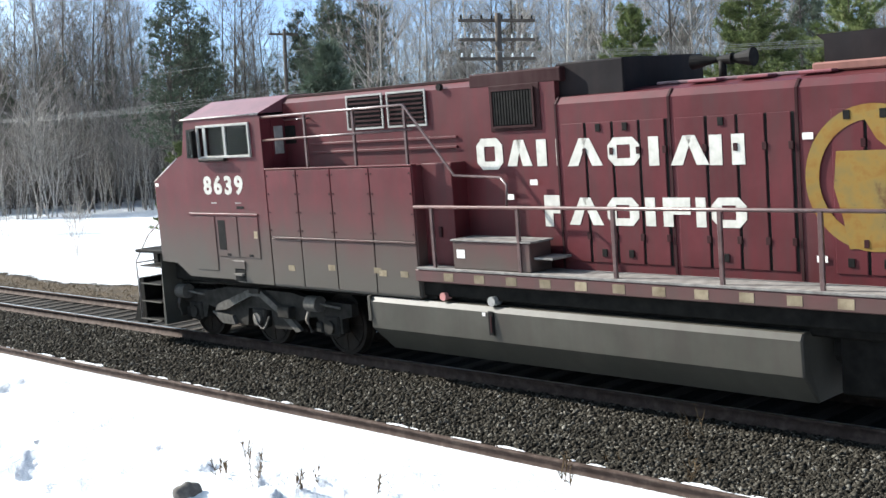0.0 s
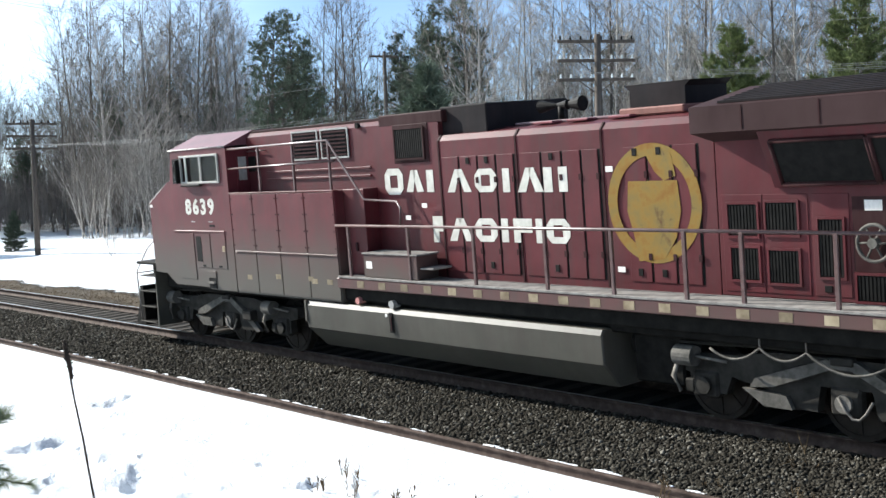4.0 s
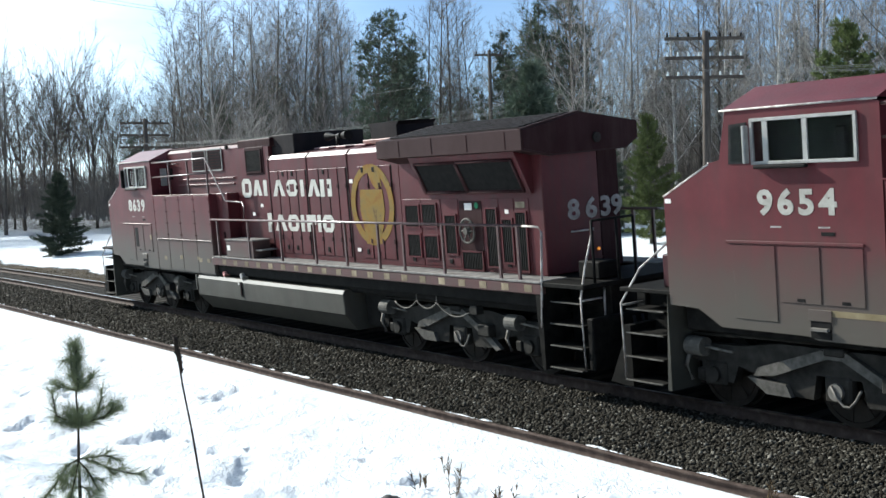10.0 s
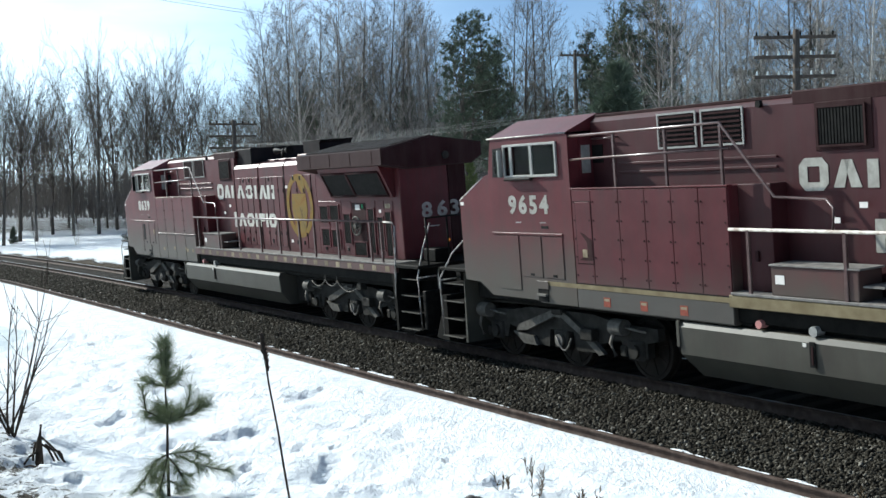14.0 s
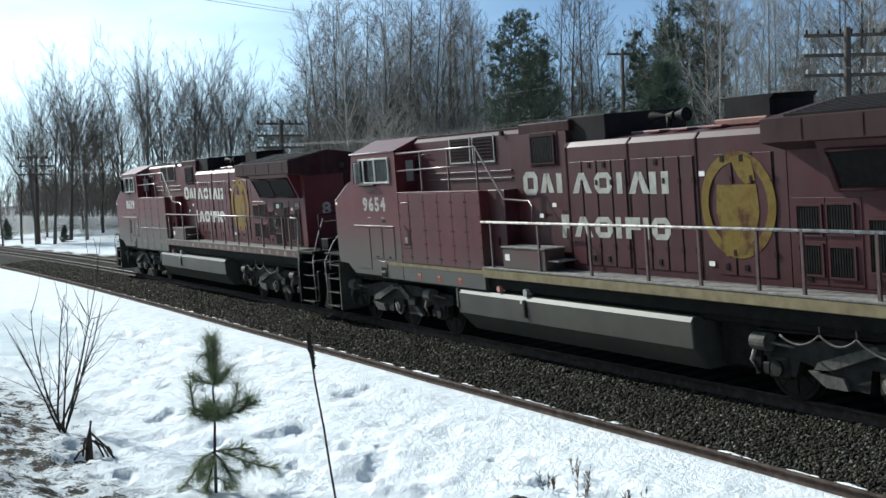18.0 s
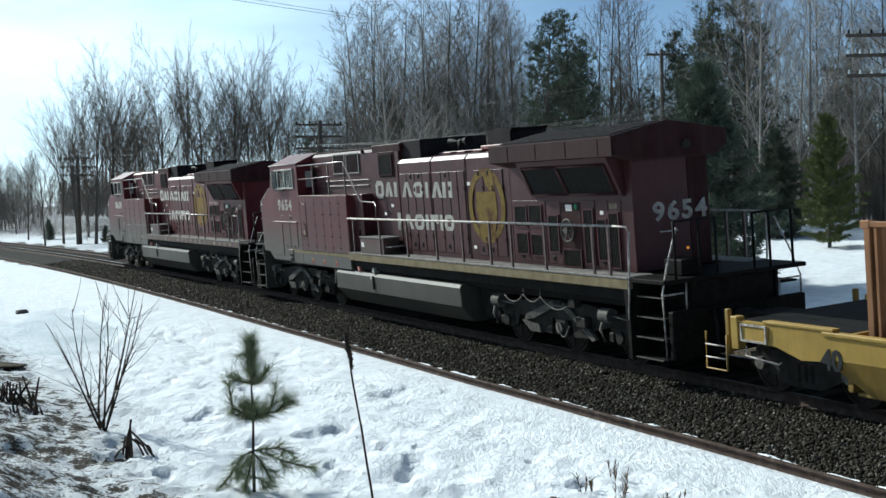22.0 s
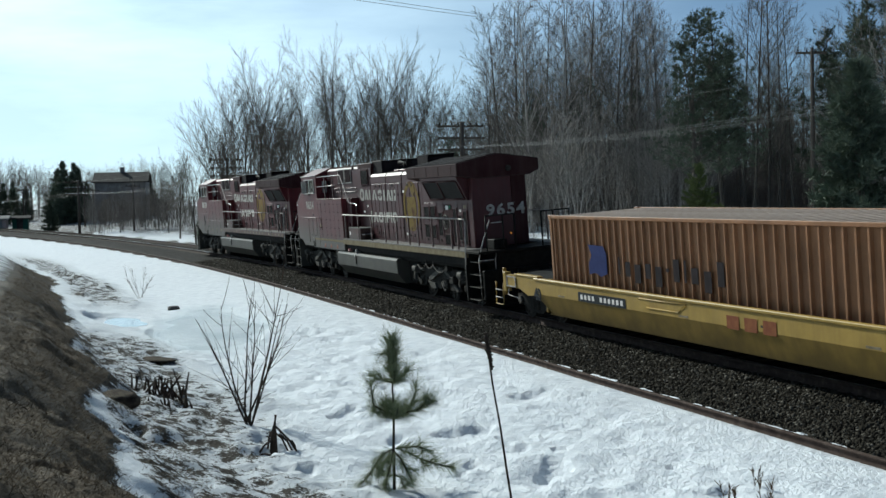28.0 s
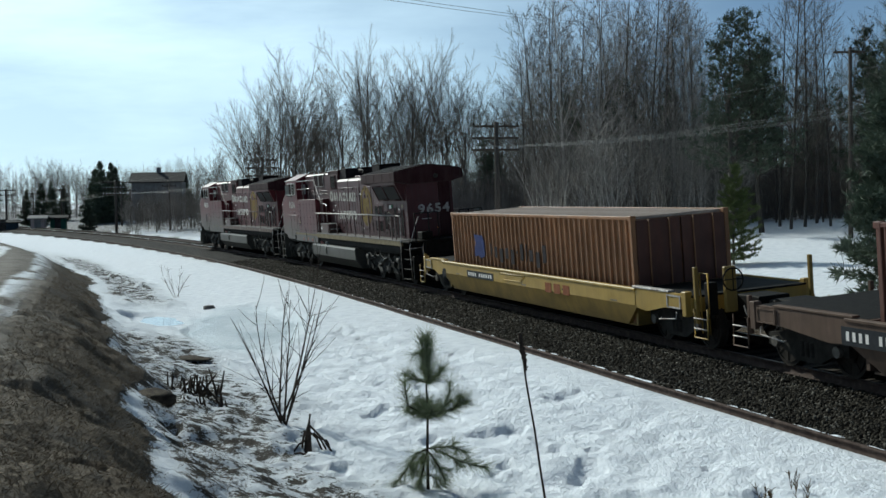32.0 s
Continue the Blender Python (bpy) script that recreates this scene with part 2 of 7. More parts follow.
def prism(bm, prof, a0, a1, axis="x"):
    """A profile swept along an axis; prof holds the two other coordinates in order."""
    def at(a, p):
        return {"x": (a, p[0], p[1]), "y": (p[0], a, p[1]), "z": (p[0], p[1], a)}[axis]
    v0 = [bm.verts.new(at(a0, p)) for p in prof]
    v1 = [bm.verts.new(at(a1, p)) for p in prof]
    n = len(prof)
    for i in range(n):
        bm.faces.new((v0[i], v0[(i + 1) % n], v1[(i + 1) % n], v1[i]))
    bm.faces.new(v0[::-1])
    bm.faces.new(v1)
    bmesh.ops.recalc_face_normals(bm, faces=bm.faces[:])
    return bm


def prismm(prof, a0, a1, axis="x"):
    return prism(bmesh.new(), prof, a0, a1, axis)


def disc(bm, c, r, depth, axis="y", seg=20, r2=None):
    rot = {"x": Euler((0, radians(90), 0)), "y": Euler((radians(90), 0, 0)), "z": Euler((0, 0, 0))}[axis].to_matrix().to_4x4()
    bmesh.ops.create_cone(bm, cap_ends=True, segments=seg, radius1=r, radius2=r if r2 is None else r2, depth=depth, matrix=Matrix.Translation(c) @ rot)
    return bm


def discm(*a, **k):
    return disc(bmesh.new(), *a, **k)


def mesh_np(name, verts, faces, material, parent=None, smooth=False):
    """A mesh from arrays: verts (N,3), faces (M,k)."""
    verts, faces = np.asarray(verts, np.float32), np.asarray(faces, np.int32)
    me = bpy.data.meshes.new(name)
    m, k = faces.shape
    me.vertices.add(len(verts))
    me.vertices.foreach_set("co", verts.ravel())
    me.loops.add(m * k)
    me.loops.foreach_set("vertex_index", faces.ravel())
    me.polygons.add(m)
    me.polygons.foreach_set("loop_start", np.arange(0, m * k, k, dtype=np.int32))
    me.polygons.foreach_set("loop_total", np.full(m, k, np.int32))
    if smooth:
        me.polygons.foreach_set("use_smooth", np.ones(m, bool))
    for mt in (material if isinstance(material, (list, tuple)) else [material]):
        me.materials.append(mt)
    me.update(calc_edges=True)
    ob = new(name, me)
    ob.parent = parent
    return ob


# ---- ground ----
def ground_material():
    mat = bpy.data.materials.new("snow_and_earth")
    nt, lk, bs = nodes_of(mat)
    geo = nt.new("ShaderNodeNewGeometry")
    vec = geo.outputs["Position"]

    def attr(name):
        a = nt.new("ShaderNodeAttribute")
        a.attribute_name = name
        return a.outputs["Fac"]

    def math_node(op, a, b):
        m = nt.new("ShaderNodeMath")
        m.operation = op
        for i, v in enumerate((a, b)):
            if isinstance(v, float):
                m.inputs[i].default_value = v
            else:
                lk.new(v, m.inputs[i])
        return m.outputs[0]

    def mix(fac, a, b):
        m = nt.new("ShaderNodeMixRGB")
        lk.new(fac, m.inputs["Fac"])
        for i, v in ((1, a), (2, b)):
            if isinstance(v, tuple):
                m.inputs[i].default_value = v
            else:
                lk.new(v, m.inputs[i])
        return m.outputs["Color"]

    n_big = noise_tex(nt, lk, vec, 0.6, 5)
    n_mid = noise_tex(nt, lk, vec, 3.2, 7, 0.65)
    n_fine = noise_tex(nt, lk, vec, 24.0, 6, 0.7)
    n_grit = noise_tex(nt, lk, vec, 90.0, 4, 0.7)
    snow = ramp(nt, lk, n_mid.outputs["Fac"], [(0.22, (0.50, 0.535, 0.58)), (0.45, (0.68, 0.71, 0.75)), (0.65, (0.77, 0.80, 0.83))]).outputs["Color"]
    grass = ramp(nt, lk, n_fine.outputs["Fac"], [(0.30, (0.030, 0.023, 0.016)), (0.52, (0.095, 0.074, 0.052)), (0.75, (0.20, 0.16, 0.112))]).outputs["Color"]
    dirt = ramp(nt, lk, n_grit.outputs["Fac"], [(0.3, (0.044, 0.036, 0.028)), (0.7, (0.135, 0.112, 0.086))]).outputs["Color"]
    mud = ramp(nt, lk, n_fine.outputs["Fac"], [(0.3, (0.014, 0.012, 0.010)), (0.55, (0.042, 0.036, 0.029)), (0.8, (0.10, 0.088, 0.070))]).outputs["Color"]
    roadc = ramp(nt, lk, noise_tex(nt, lk, vec, 1.2, 6, 0.7).outputs["Fac"], [(0.35, (0.066, 0.056, 0.046)), (0.6, (0.145, 0.128, 0.108))]).outputs["Color"]
    icec = ramp(nt, lk, n_big.outputs["Fac"], [(0.35, (0.50, 0.56, 0.60)), (0.65, (0.68, 0.73, 0.76))]).outputs["Color"]
    # bare earth breaks through the snow in ragged patches
    jag = math_node("ADD", math_node("MULTIPLY", math_node("SUBTRACT", n_mid.outputs["Fac"], 0.5), 1.5), math_node("MULTIPLY", math_node("SUBTRACT", n_fine.outputs["Fac"], 0.5), 1.0))
    edge = math_node("ADD", attr("bare"), jag)
    bare = nt.new("ShaderNodeMapRange")
    bare.interpolation_type = "SMOOTHSTEP"
    bare.inputs["From Min"].default_value, bare.inputs["From Max"].default_value = 0.50, 0.62
    lk.new(edge, bare.inputs["Value"])
    anyb = nt.new("ShaderNodeMapRange")
    anyb.inputs["From Min"].default_value, anyb.inputs["From Max"].default_value = 0.02, 0.2
    lk.new(attr("bare"), anyb.inputs["Value"])
    bare_f = math_node("MULTIPLY", bare.outputs["Result"], anyb.outputs["Result"])
    earth = mix(math_node("GREATER_THAN", n_big.outputs["Fac"], 0.47), dirt, grass)
    banked = math_node("GREATER_THAN", attr("bare"), 0.85)
    earth = mix(banked, mud, earth)
    snow = mix(math_node("MULTIPLY", math_node("MULTIPLY", attr("bare"), 1.25), n_mid.outputs["Fac"]), snow, (0.30, 0.305, 0.30, 1))
    col = mix(bare_f, snow, earth)
    road_snow = ramp(nt, lk, noise_tex(nt, lk, vec, 0.55, 4, 0.6).outputs["Fac"], [(0.40, (0, 0, 0)), (0.52, (1, 1, 1))]).outputs["Color"]
    rc = mix(math_node("MULTIPLY", road_snow, attr("rut")), roadc, (0.62, 0.65, 0.68, 1))
    col = mix(attr("road"), col, rc)
    col = mix(attr("ice"), col, icec)
    lk.new(col, bs.inputs["Base Color"])
    rough = nt.new("ShaderNodeMapRange")
    rough.inputs["To Min"].default_value, rough.inputs["To Max"].default_value = 0.62, 0.25
    lk.new(attr("ice"), rough.inputs["Value"])
    lk.new(rough.outputs["Result"], bs.inputs["Roughness"])
    bp = nt.new("ShaderNodeBump")
    bp.inputs["Strength"].default_value, bp.inputs["Distance"].default_value = 0.7, 0.10
    n_cup = noise_tex(nt, lk, vec, 10.0, 5, 0.65, (1.0, 0.6, 1.0))
    lk.new(math_node("ADD", math_node("MULTIPLY", n_fine.outputs["Fac"], 0.35), n_cup.outputs["Fac"]), bp.inputs["Height"])
    lk.new(bp.outputs["Normal"], bs.inputs["Normal"])
    bs.inputs["Specular IOR Level"].default_value = 0.02
    return mat


def build_ground():
    ang = np.concatenate([np.arange(-32, 46, 0.11), np.arange(46, 328, 3.0)])
    rad = np.concatenate([np.linspace(0.001, 5, 10)[:-1], np.geomspace(5, 70, 380)[:-1], np.geomspace(70, 4000, 80)])
    A, R = np.meshgrid(np.radians(ang), rad, indexing="ij")
    X, Y = (-np.sin(A) * R).ravel(), (np.cos(A) * R).ravel()
    X = np.where(np.hypot(X, Y) < 0.01, X + 0.01, X)
    Z, bare, road, ice = ground_z(X, Y)
    s, lat = to_track(X, Y)
    na, nr = len(ang), len(rad)
    i, j = np.meshgrid(np.arange(na), np.arange(nr - 1), indexing="ij")
    i2 = (i + 1) % na
    F = np.stack([i * nr + j, i * nr + j + 1, i2 * nr + j + 1, i2 * nr + j], -1).reshape(-1, 4)[:, ::-1]
    V = np.stack([X, Y, Z], 1)
    V = np.concatenate([V, [[0, 0, Z[0]]]])
    ob = mesh_np("ground", V, F, GROUND, smooth=True)
    me = ob.data
    rut = step(-0.1, 0.5, np.sin((lat - np.clip(13.75 - 0.036 * s, 11.9, 14.2)) * 2.6 + 0.8 * wobble(s, lat, 4, 2, 9.0))) * step(0.5, 1.1, lat - np.clip(13.75 - 0.036 * s, 11.9, 14.2))
    for name, val in (("bare", bare), ("road", road), ("ice", ice), ("rut", rut)):
        at = me.attributes.new(name, "FLOAT", "POINT")
        at.data.foreach_set("value", np.append(val, 0).astype(np.float32))
    return tagged(ob, "snow-covered ground with bare brown earth and a muddy road", "ground", kind="structure")


GROUND = ground_material()
ground = build_ground()

# ---- rails, sleepers, ballast ----
STEEL_TOP = surf("polished_rail_head", [(0.3, (0.34, 0.35, 0.36)), (0.7, (0.50, 0.50, 0.50))], 9, (0.28, 0.42), 1.0, 0.05)
RUST = surf("rusty_steel", [(0.25, (0.032, 0.023, 0.019)), (0.5, (0.060, 0.043, 0.036)), (0.8, (0.125, 0.095, 0.08))], 7, (0.7, 0.9), 0.2, 0.4, 80)
TIE = surf("creosoted_wood", [(0.3, (0.028, 0.024, 0.020)), (0.7, (0.08, 0.070, 0.061))], 5, (0.8, 0.95), 0, 0.5, 40, 0.01, stretch=(12, 1, 12), vary=0.25)
BED = surf("ballast_bed", [(0.3, (0.006, 0.0055, 0.005)), (0.5, (0.016, 0.015, 0.0135)), (0.75, (0.045, 0.041, 0.037))], 22, (0.85, 0.95), 0, 1.0, 30, 0.05, detail=8)
RAIL_PROF = [(-0.07, -0.172), (0.07, -0.172), (0.07, -0.158), (0.012, -0.138), (0.012, -0.045), (0.036, -0.036), (0.036, -0.006), (0.028, 0.0), (-0.028, 0.0), (-0.036, -0.006), (-0.036, -0.036), (-0.012, -0.045), (-0.012, -0.138), (-0.07, -0.158)]


def sweep_track(name, prof, lat, z, s0, s1, ds, mats, top_faces=(), label="", wob=0.0):
    ss = np.arange(s0, s1 + 0.01, ds)
    V = []
    for k, s in enumerate(ss):
        jl = wob * math.sin(s * 0.9) * math.sin(s * 0.37 + 1)
        for p in prof:
            V.append(beside(s, lat + p[0] + jl, z + p[1]))
    n = len(prof)
    F = []
    for i in range(len(ss) - 1):
        for j in range(n):
            F.append((i * n + j, i * n + (j + 1) % n, (i + 1) * n + (j + 1) % n, (i + 1) * n + j))
    ob = mesh_np(name, [tuple(v) for v in V], F, mats)
    if len(mats) > 1:
        idx = np.zeros(len(F), np.int32)
        for j in top_faces:
            idx[j::n] = 1
        ob.data.polygons.foreach_set("material_index", idx)
    return tagged(ob, label, "rail", "rails", "structure")


tilt = math.sin(radians(CANT))
rail_near = sweep_track("rail", RAIL_PROF, 0.752, -0.75 * tilt, -40, 300, 0.5, [RUST, STEEL_TOP], (7, 8), "steel rail with a polished head on wooden sleepers")
rail_far = sweep_track("rail", RAIL_PROF, -0.752, 0.75 * tilt, -40, 300, 0.5, [RUST, STEEL_TOP], (7, 8), "steel rail with a polished head on wooden sleepers")
rail_old = sweep_track("rail", RAIL_PROF, 3.30, -0.30, -40, 120, 0.4, [RUST], (), "rust-brown disused rail half sunk in snow", 0.02)

bed_prof = [(-2.9, -0.52), (-2.5, -0.42), (-1.65, -0.13), (-0.6, -0.155), (0.6, -0.23), (1.65, -0.25), (2.6, -0.35), (3.22, -0.385), (3.2, -0.8), (-2.9, -0.8)]
bed = sweep_track("ballast_bed", bed_prof, 0, 0, -40, 300, 1.0, [BED], (), "grey crushed-stone ballast under the track")
tagged(bed, category="ballast", kind="structure")
del bed["group"]

sleeper_bm = boxm(-0.115, 0.115, -1.3, 1.3, -0.17, 0.0, 0.012)
sleepers = thing("sleepers", "dark wooden sleepers bedded in ballast", "sleepers", kind="structure")
first = None
for k in range(190):
    s = -22 + 0.56 * k
    a, b, h = track(s)
    m = pose(a, b, -0.176, -CANT + random.uniform(-0.3, 0.3), 0, math.degrees(h) + random.uniform(-1, 1))
    if first is None:
        first = part("sleeper", sleeper_bm, TIE, sleepers)
        first.matrix_basis = m
    else:
        same(first, "sleeper", m, sleepers)


# ---- the train's way ----
RUN = [(0, 3.19), (1, 4.15), (2, 5.20), (2.5, 5.78), (4.5, 8.37), (5, 9.08), (6, 10.61), (7, 12.21), (8, 13.90), (9, 15.63), (10, 17.43), (11, 19.27), (12, 21.16), (13, 23.06), (14, 24.98), (15, 26.95), (15.5, 27.92), (17.5, 31.98), (18, 33.06), (19, 35.18), (20, 37.40), (21, 39.67), (22, 41.93), (23, 44.25), (24, 46.42), (25, 48.72), (26, 51.18), (26.5, 52.31), (28.5, 57.61), (29, 58.93), (30, 61.42), (31, 63.76), (32, 66.03)]
LOCO = 22.3


def run(t):
    """Length along the track of the front coupler at t, smoothly between the rows."""
    ts, ss = np.array([r[0] for r in RUN], float), np.array([r[1] for r in RUN])
    d = np.gradient(ss, ts)
    i = int(np.clip(np.searchsorted(ts, t, side="right") - 1, 0, len(ts) - 2))
    h = ts[i + 1] - ts[i]
    q = (t - ts[i]) / h
    return float((2 * q**3 - 3 * q**2 + 1) * ss[i] + (q**3 - 2 * q**2 + q) * h * d[i] + (-2 * q**3 + 3 * q**2) * ss[i + 1] + (q**3 - q**2) * h * d[i + 1])


def body_pose(s, length, centres):
    """Pose of a vehicle whose front coupler is at s: it rides on its two trucks."""
    x1, y1, _ = track(s - (length - centres) / 2)
    x2, y2, _ = track(s - (length + centres) / 2)
    return pose((x1 + x2) / 2, (y1 + y2) / 2, 0, -CANT, 0, math.degrees(math.atan2(y1 - y2, x1 - x2)))


# ---- paint and metal of the train ----
def painted(name, col, dust=(0.135, 0.122, 0.108), low=1.15, high=2.5, amount=0.85, rough=(0.34, 0.55), grime=0.35):
    """Weathered paint: road dust thickens towards the sill, streaks run down from above."""
    mat = bpy.data.materials.new(name)
    nt, lk, bs = nodes_of(mat)
    tc = nt.new("ShaderNodeTexCoord")
    vec = tc.outputs["Object"]
    sep = nt.new("ShaderNodeSeparateXYZ")
    lk.new(vec, sep.inputs["Vector"])
    n1 = noise_tex(nt, lk, vec, 1.4, 6, 0.6)
    n2 = noise_tex(nt, lk, vec, 5.0, 6, 0.65, (1.0, 1.0, 0.12))
    n3 = noise_tex(nt, lk, vec, 38.0, 5, 0.7)
    base = ramp(nt, lk, n1.outputs["Fac"], [(0.3, tuple(c * 0.80 for c in col)), (0.7, tuple(min(1, c * 1.15 + 0.006) for c in col))]).outputs["Color"]
    streak = ramp(nt, lk, n2.outputs["Fac"], [(0.42, (0, 0, 0)), (0.72, (grime, grime, grime))]).outputs["Color"]
    m1 = nt.new("ShaderNodeMixRGB")
    lk.new(streak, m1.inputs["Fac"])
    lk.new(base, m1.inputs[1])
    m1.inputs[2].default_value = (0.045, 0.028, 0.026, 1)
    z = nt.new("ShaderNodeMapRange")
    z.interpolation_type = "SMOOTHSTEP"
    z.inputs["From Min"].default_value, z.inputs["From Max"].default_value = high, low
    z.inputs["To Max"].default_value = amount
    add = nt.new("ShaderNodeMath")
    add.operation = "MULTIPLY_ADD"
    lk.new(n1.outputs["Fac"], add.inputs[0])
    add.inputs[1].default_value = 0.9
    sub = nt.new("ShaderNodeMath")
    sub.operation = "SUBTRACT"
    lk.new(sep.outputs["Z"], sub.inputs[0])
    sub.inputs[1].default_value = 0.45
    lk.new(sub.outputs[0], add.inputs[2])
    lk.new(add.outputs[0], z.inputs["Value"])
    m2 = nt.new("ShaderNodeMixRGB")
    lk.new(z.outputs["Result"], m2.inputs["Fac"])
    lk.new(m1.outputs["Color"], m2.inputs[1])
    m2.inputs[2].default_value = (*dust, 1)
    lk.new(m2.outputs["Color"], bs.inputs["Base Color"])
    rr = nt.new("ShaderNodeMapRange")
    rr.inputs["To Min"].default_value, rr.inputs["To Max"].default_value = rough
    lk.new(n3.outputs["Fac"], rr.inputs["Value"])
    lk.new(rr.outputs["Result"], bs.inputs["Roughness"])
    bs.inputs["Specular IOR Level"].default_value = 0.5 if rough[0] < 0.3 else (0.18 if rough[0] < 0.5 else 0.05)
    bp = nt.new("ShaderNodeBump")
    bp.inputs["Strength"].default_value, bp.inputs["Distance"].default_value = 0.12, 0.004
    lk.new(n1.outputs["Fac"], bp.inputs["Height"])
    lk.new(bp.outputs["Normal"], bs.inputs["Normal"])
    return mat


RED_HOOD = painted("oxide_red_paint", (0.076, 0.011, 0.0142), amount=0.0, grime=0.5)
RED_OLDER = painted("dull_oxide_red_paint", (0.046, 0.009, 0.0115), amount=0.0, grime=0.5)
RED_CAB = painted("dusty_red_paint", (0.088, 0.0135, 0.0175), dust=(0.072, 0.065, 0.053), low=1.3, high=2.95, amount=0.95)
RED_PANEL = painted("cleaner_red_paint", (0.072, 0.0112, 0.015), dust=(0.075, 0.068, 0.058), low=1.0, high=2.1, amount=0.8)
RED_SILL = painted("sill_red_paint", (0.080, 0.020, 0.021), dust=(0.085, 0.075, 0.064), low=1.2, high=2.4, amount=0.5)
RED_DARK = painted("dark_red_paint", (0.026, 0.008, 0.009), amount=0.0, rough=(0.5, 0.7), grime=0.6)
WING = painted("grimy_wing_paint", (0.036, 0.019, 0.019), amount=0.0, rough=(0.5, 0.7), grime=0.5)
ARM = surf("dusty_truck_arm", [(0.3, (0.055, 0.052, 0.046)), (0.7, (0.135, 0.126, 0.112))], 8, (0.6, 0.8), 0.1, 0.2, 40)
SOOT = painted("sooty_black_steel", (0.012, 0.010, 0.011), amount=0.0, rough=(0.55, 0.8), grime=0.2)
GREY_TANK = painted("dusty_grey_tank", (0.062, 0.058, 0.046), dust=(0.05, 0.05, 0.043), low=0.3, high=0.9, amount=0.5, rough=(0.35, 0.55))
UNDER = surf("grimy_underframe", [(0.3, (0.005, 0.0048, 0.0044)), (0.7, (0.016, 0.0148, 0.013))], 6, (0.6, 0.85), 0.1, 0.3, 40)
TRUCK = surf("dusty_cast_steel", [(0.3, (0.018, 0.0165, 0.0145)), (0.7, (0.045, 0.042, 0.037))], 5, (0.65, 0.85), 0.1, 0.3, 30)
DUSTY = surf("pale_dusty_steel", [(0.3, (0.085, 0.078, 0.068)), (0.7, (0.19, 0.176, 0.158))], 8, (0.6, 0.8), 0.1, 0.2, 40)
WHEEL = surf("worn_wheel_steel", [(0.3, (0.016, 0.014, 0.012)), (0.7, (0.045, 0.038, 0.032))], 4, (0.5, 0.75), 0.4, 0.2, 40)
DECK = surf("worn_grey_walkway", [(0.3, (0.12, 0.11, 0.102)), (0.7, (0.24, 0.225, 0.21))], 6, (0.6, 0.8), 0, 0.5, 60)
WHITE = surf("off_white_marking", [(0.3, (0.41, 0.395, 0.35)), (0.7, (0.58, 0.565, 0.51))], 7, (0.45, 0.65), 0, 0.1)
DULL_WHITE = surf("dull_white_marking", [(0.3, (0.25, 0.238, 0.21)), (0.7, (0.40, 0.385, 0.345))], 7, (0.5, 0.7), 0, 0.1)
DULL_GOLD = surf("dull_gold_marking", [(0.3, (0.10, 0.055, 0.015)), (0.5, (0.15, 0.105, 0.028)), (0.66, (0.065, 0.028, 0.016))], 2.2, (0.5, 0.7), 0, 0.1)
FADED = surf("weathered_white_marking", [(0.3, (0.13, 0.115, 0.11)), (0.55, (0.30, 0.285, 0.27)), (0.75, (0.42, 0.405, 0.385))], 5, (0.5, 0.7), 0, 0.1)
GOLD = surf("faded_gold_marking", [(0.3, (0.17, 0.075, 0.02)), (0.48, (0.20, 0.125, 0.035)), (0.60, (0.165, 0.12, 0.045)), (0.72, (0.075, 0.035, 0.022))], 3.2, (0.45, 0.65), 0, 0.1)
PALE_RAIL = surf("worn_pale_handrail", [(0.35, (0.22, 0.18, 0.16)), (0.6, (0.46, 0.44, 0.41))], 9, (0.4, 0.6), 0.1, 0.1)
RAIL_RED = surf("dark_red_handrail", [(0.3, (0.055, 0.030, 0.028)), (0.7, (0.12, 0.072, 0.066))], 6, (0.24, 0.38), 0, 0.1)
ALU = surf("dull_aluminium", [(0.3, (0.24, 0.235, 0.22)), (0.7, (0.36, 0.35, 0.33))], 8, (0.4, 0.55), 0.2, 0.1)
BLACK = surf("black_louvre", [(0.3, (0.006, 0.006, 0.006)), (0.7, (0.016, 0.015, 0.014))], 9, (0.5, 0.7), 0.1, 0.2)
REFL = surf("faded_yellow_reflector", [(0.3, (0.13, 0.10, 0.065)), (0.7, (0.27, 0.225, 0.155))], 5, (0.4, 0.6), 0, 0.1, vary=0.3)
CREAM = surf("dull_yellow_stripe", [(0.3, (0.135, 0.105, 0.06)), (0.7, (0.22, 0.18, 0.11))], 4, (0.45, 0.65), 0, 0.1)
SIGN = surf("pale_sticker", [(0.3, (0.62, 0.58, 0.54)), (0.7, (0.78, 0.75, 0.70))], 20, (0.4, 0.5), 0, 0.05)
SIGN_RED = surf("red_sticker", [(0.3, (0.19, 0.05, 0.036)), (0.7, (0.28, 0.085, 0.06))], 20, (0.4, 0.5), 0, 0.05)
RUBBER = surf("black_rubber", [(0.3, (0.012, 0.012, 0.012)), (0.7, (0.03, 0.03, 0.03))], 9, (0.5, 0.7), 0, 0.2)
AMBER = bpy.data.materials.new("amber_lens")
nodes_of(AMBER)[2].inputs["Base Color"].default_value = (0.8, 0.25, 0.02, 1)
AMBER.node_tree.nodes["Principled BSDF"].inputs["Emission Color"].default_value = (1, 0.35, 0.05, 1)
AMBER.node_tree.nodes["Principled BSDF"].inputs["Emission Strength"].default_value = 0.3


CAB_INSIDE = surf("dark_cab_interior", [(0.3, (0.010, 0.012, 0.011)), (0.7, (0.022, 0.025, 0.022))], 4, (0.6, 0.8), 0, 0.1)


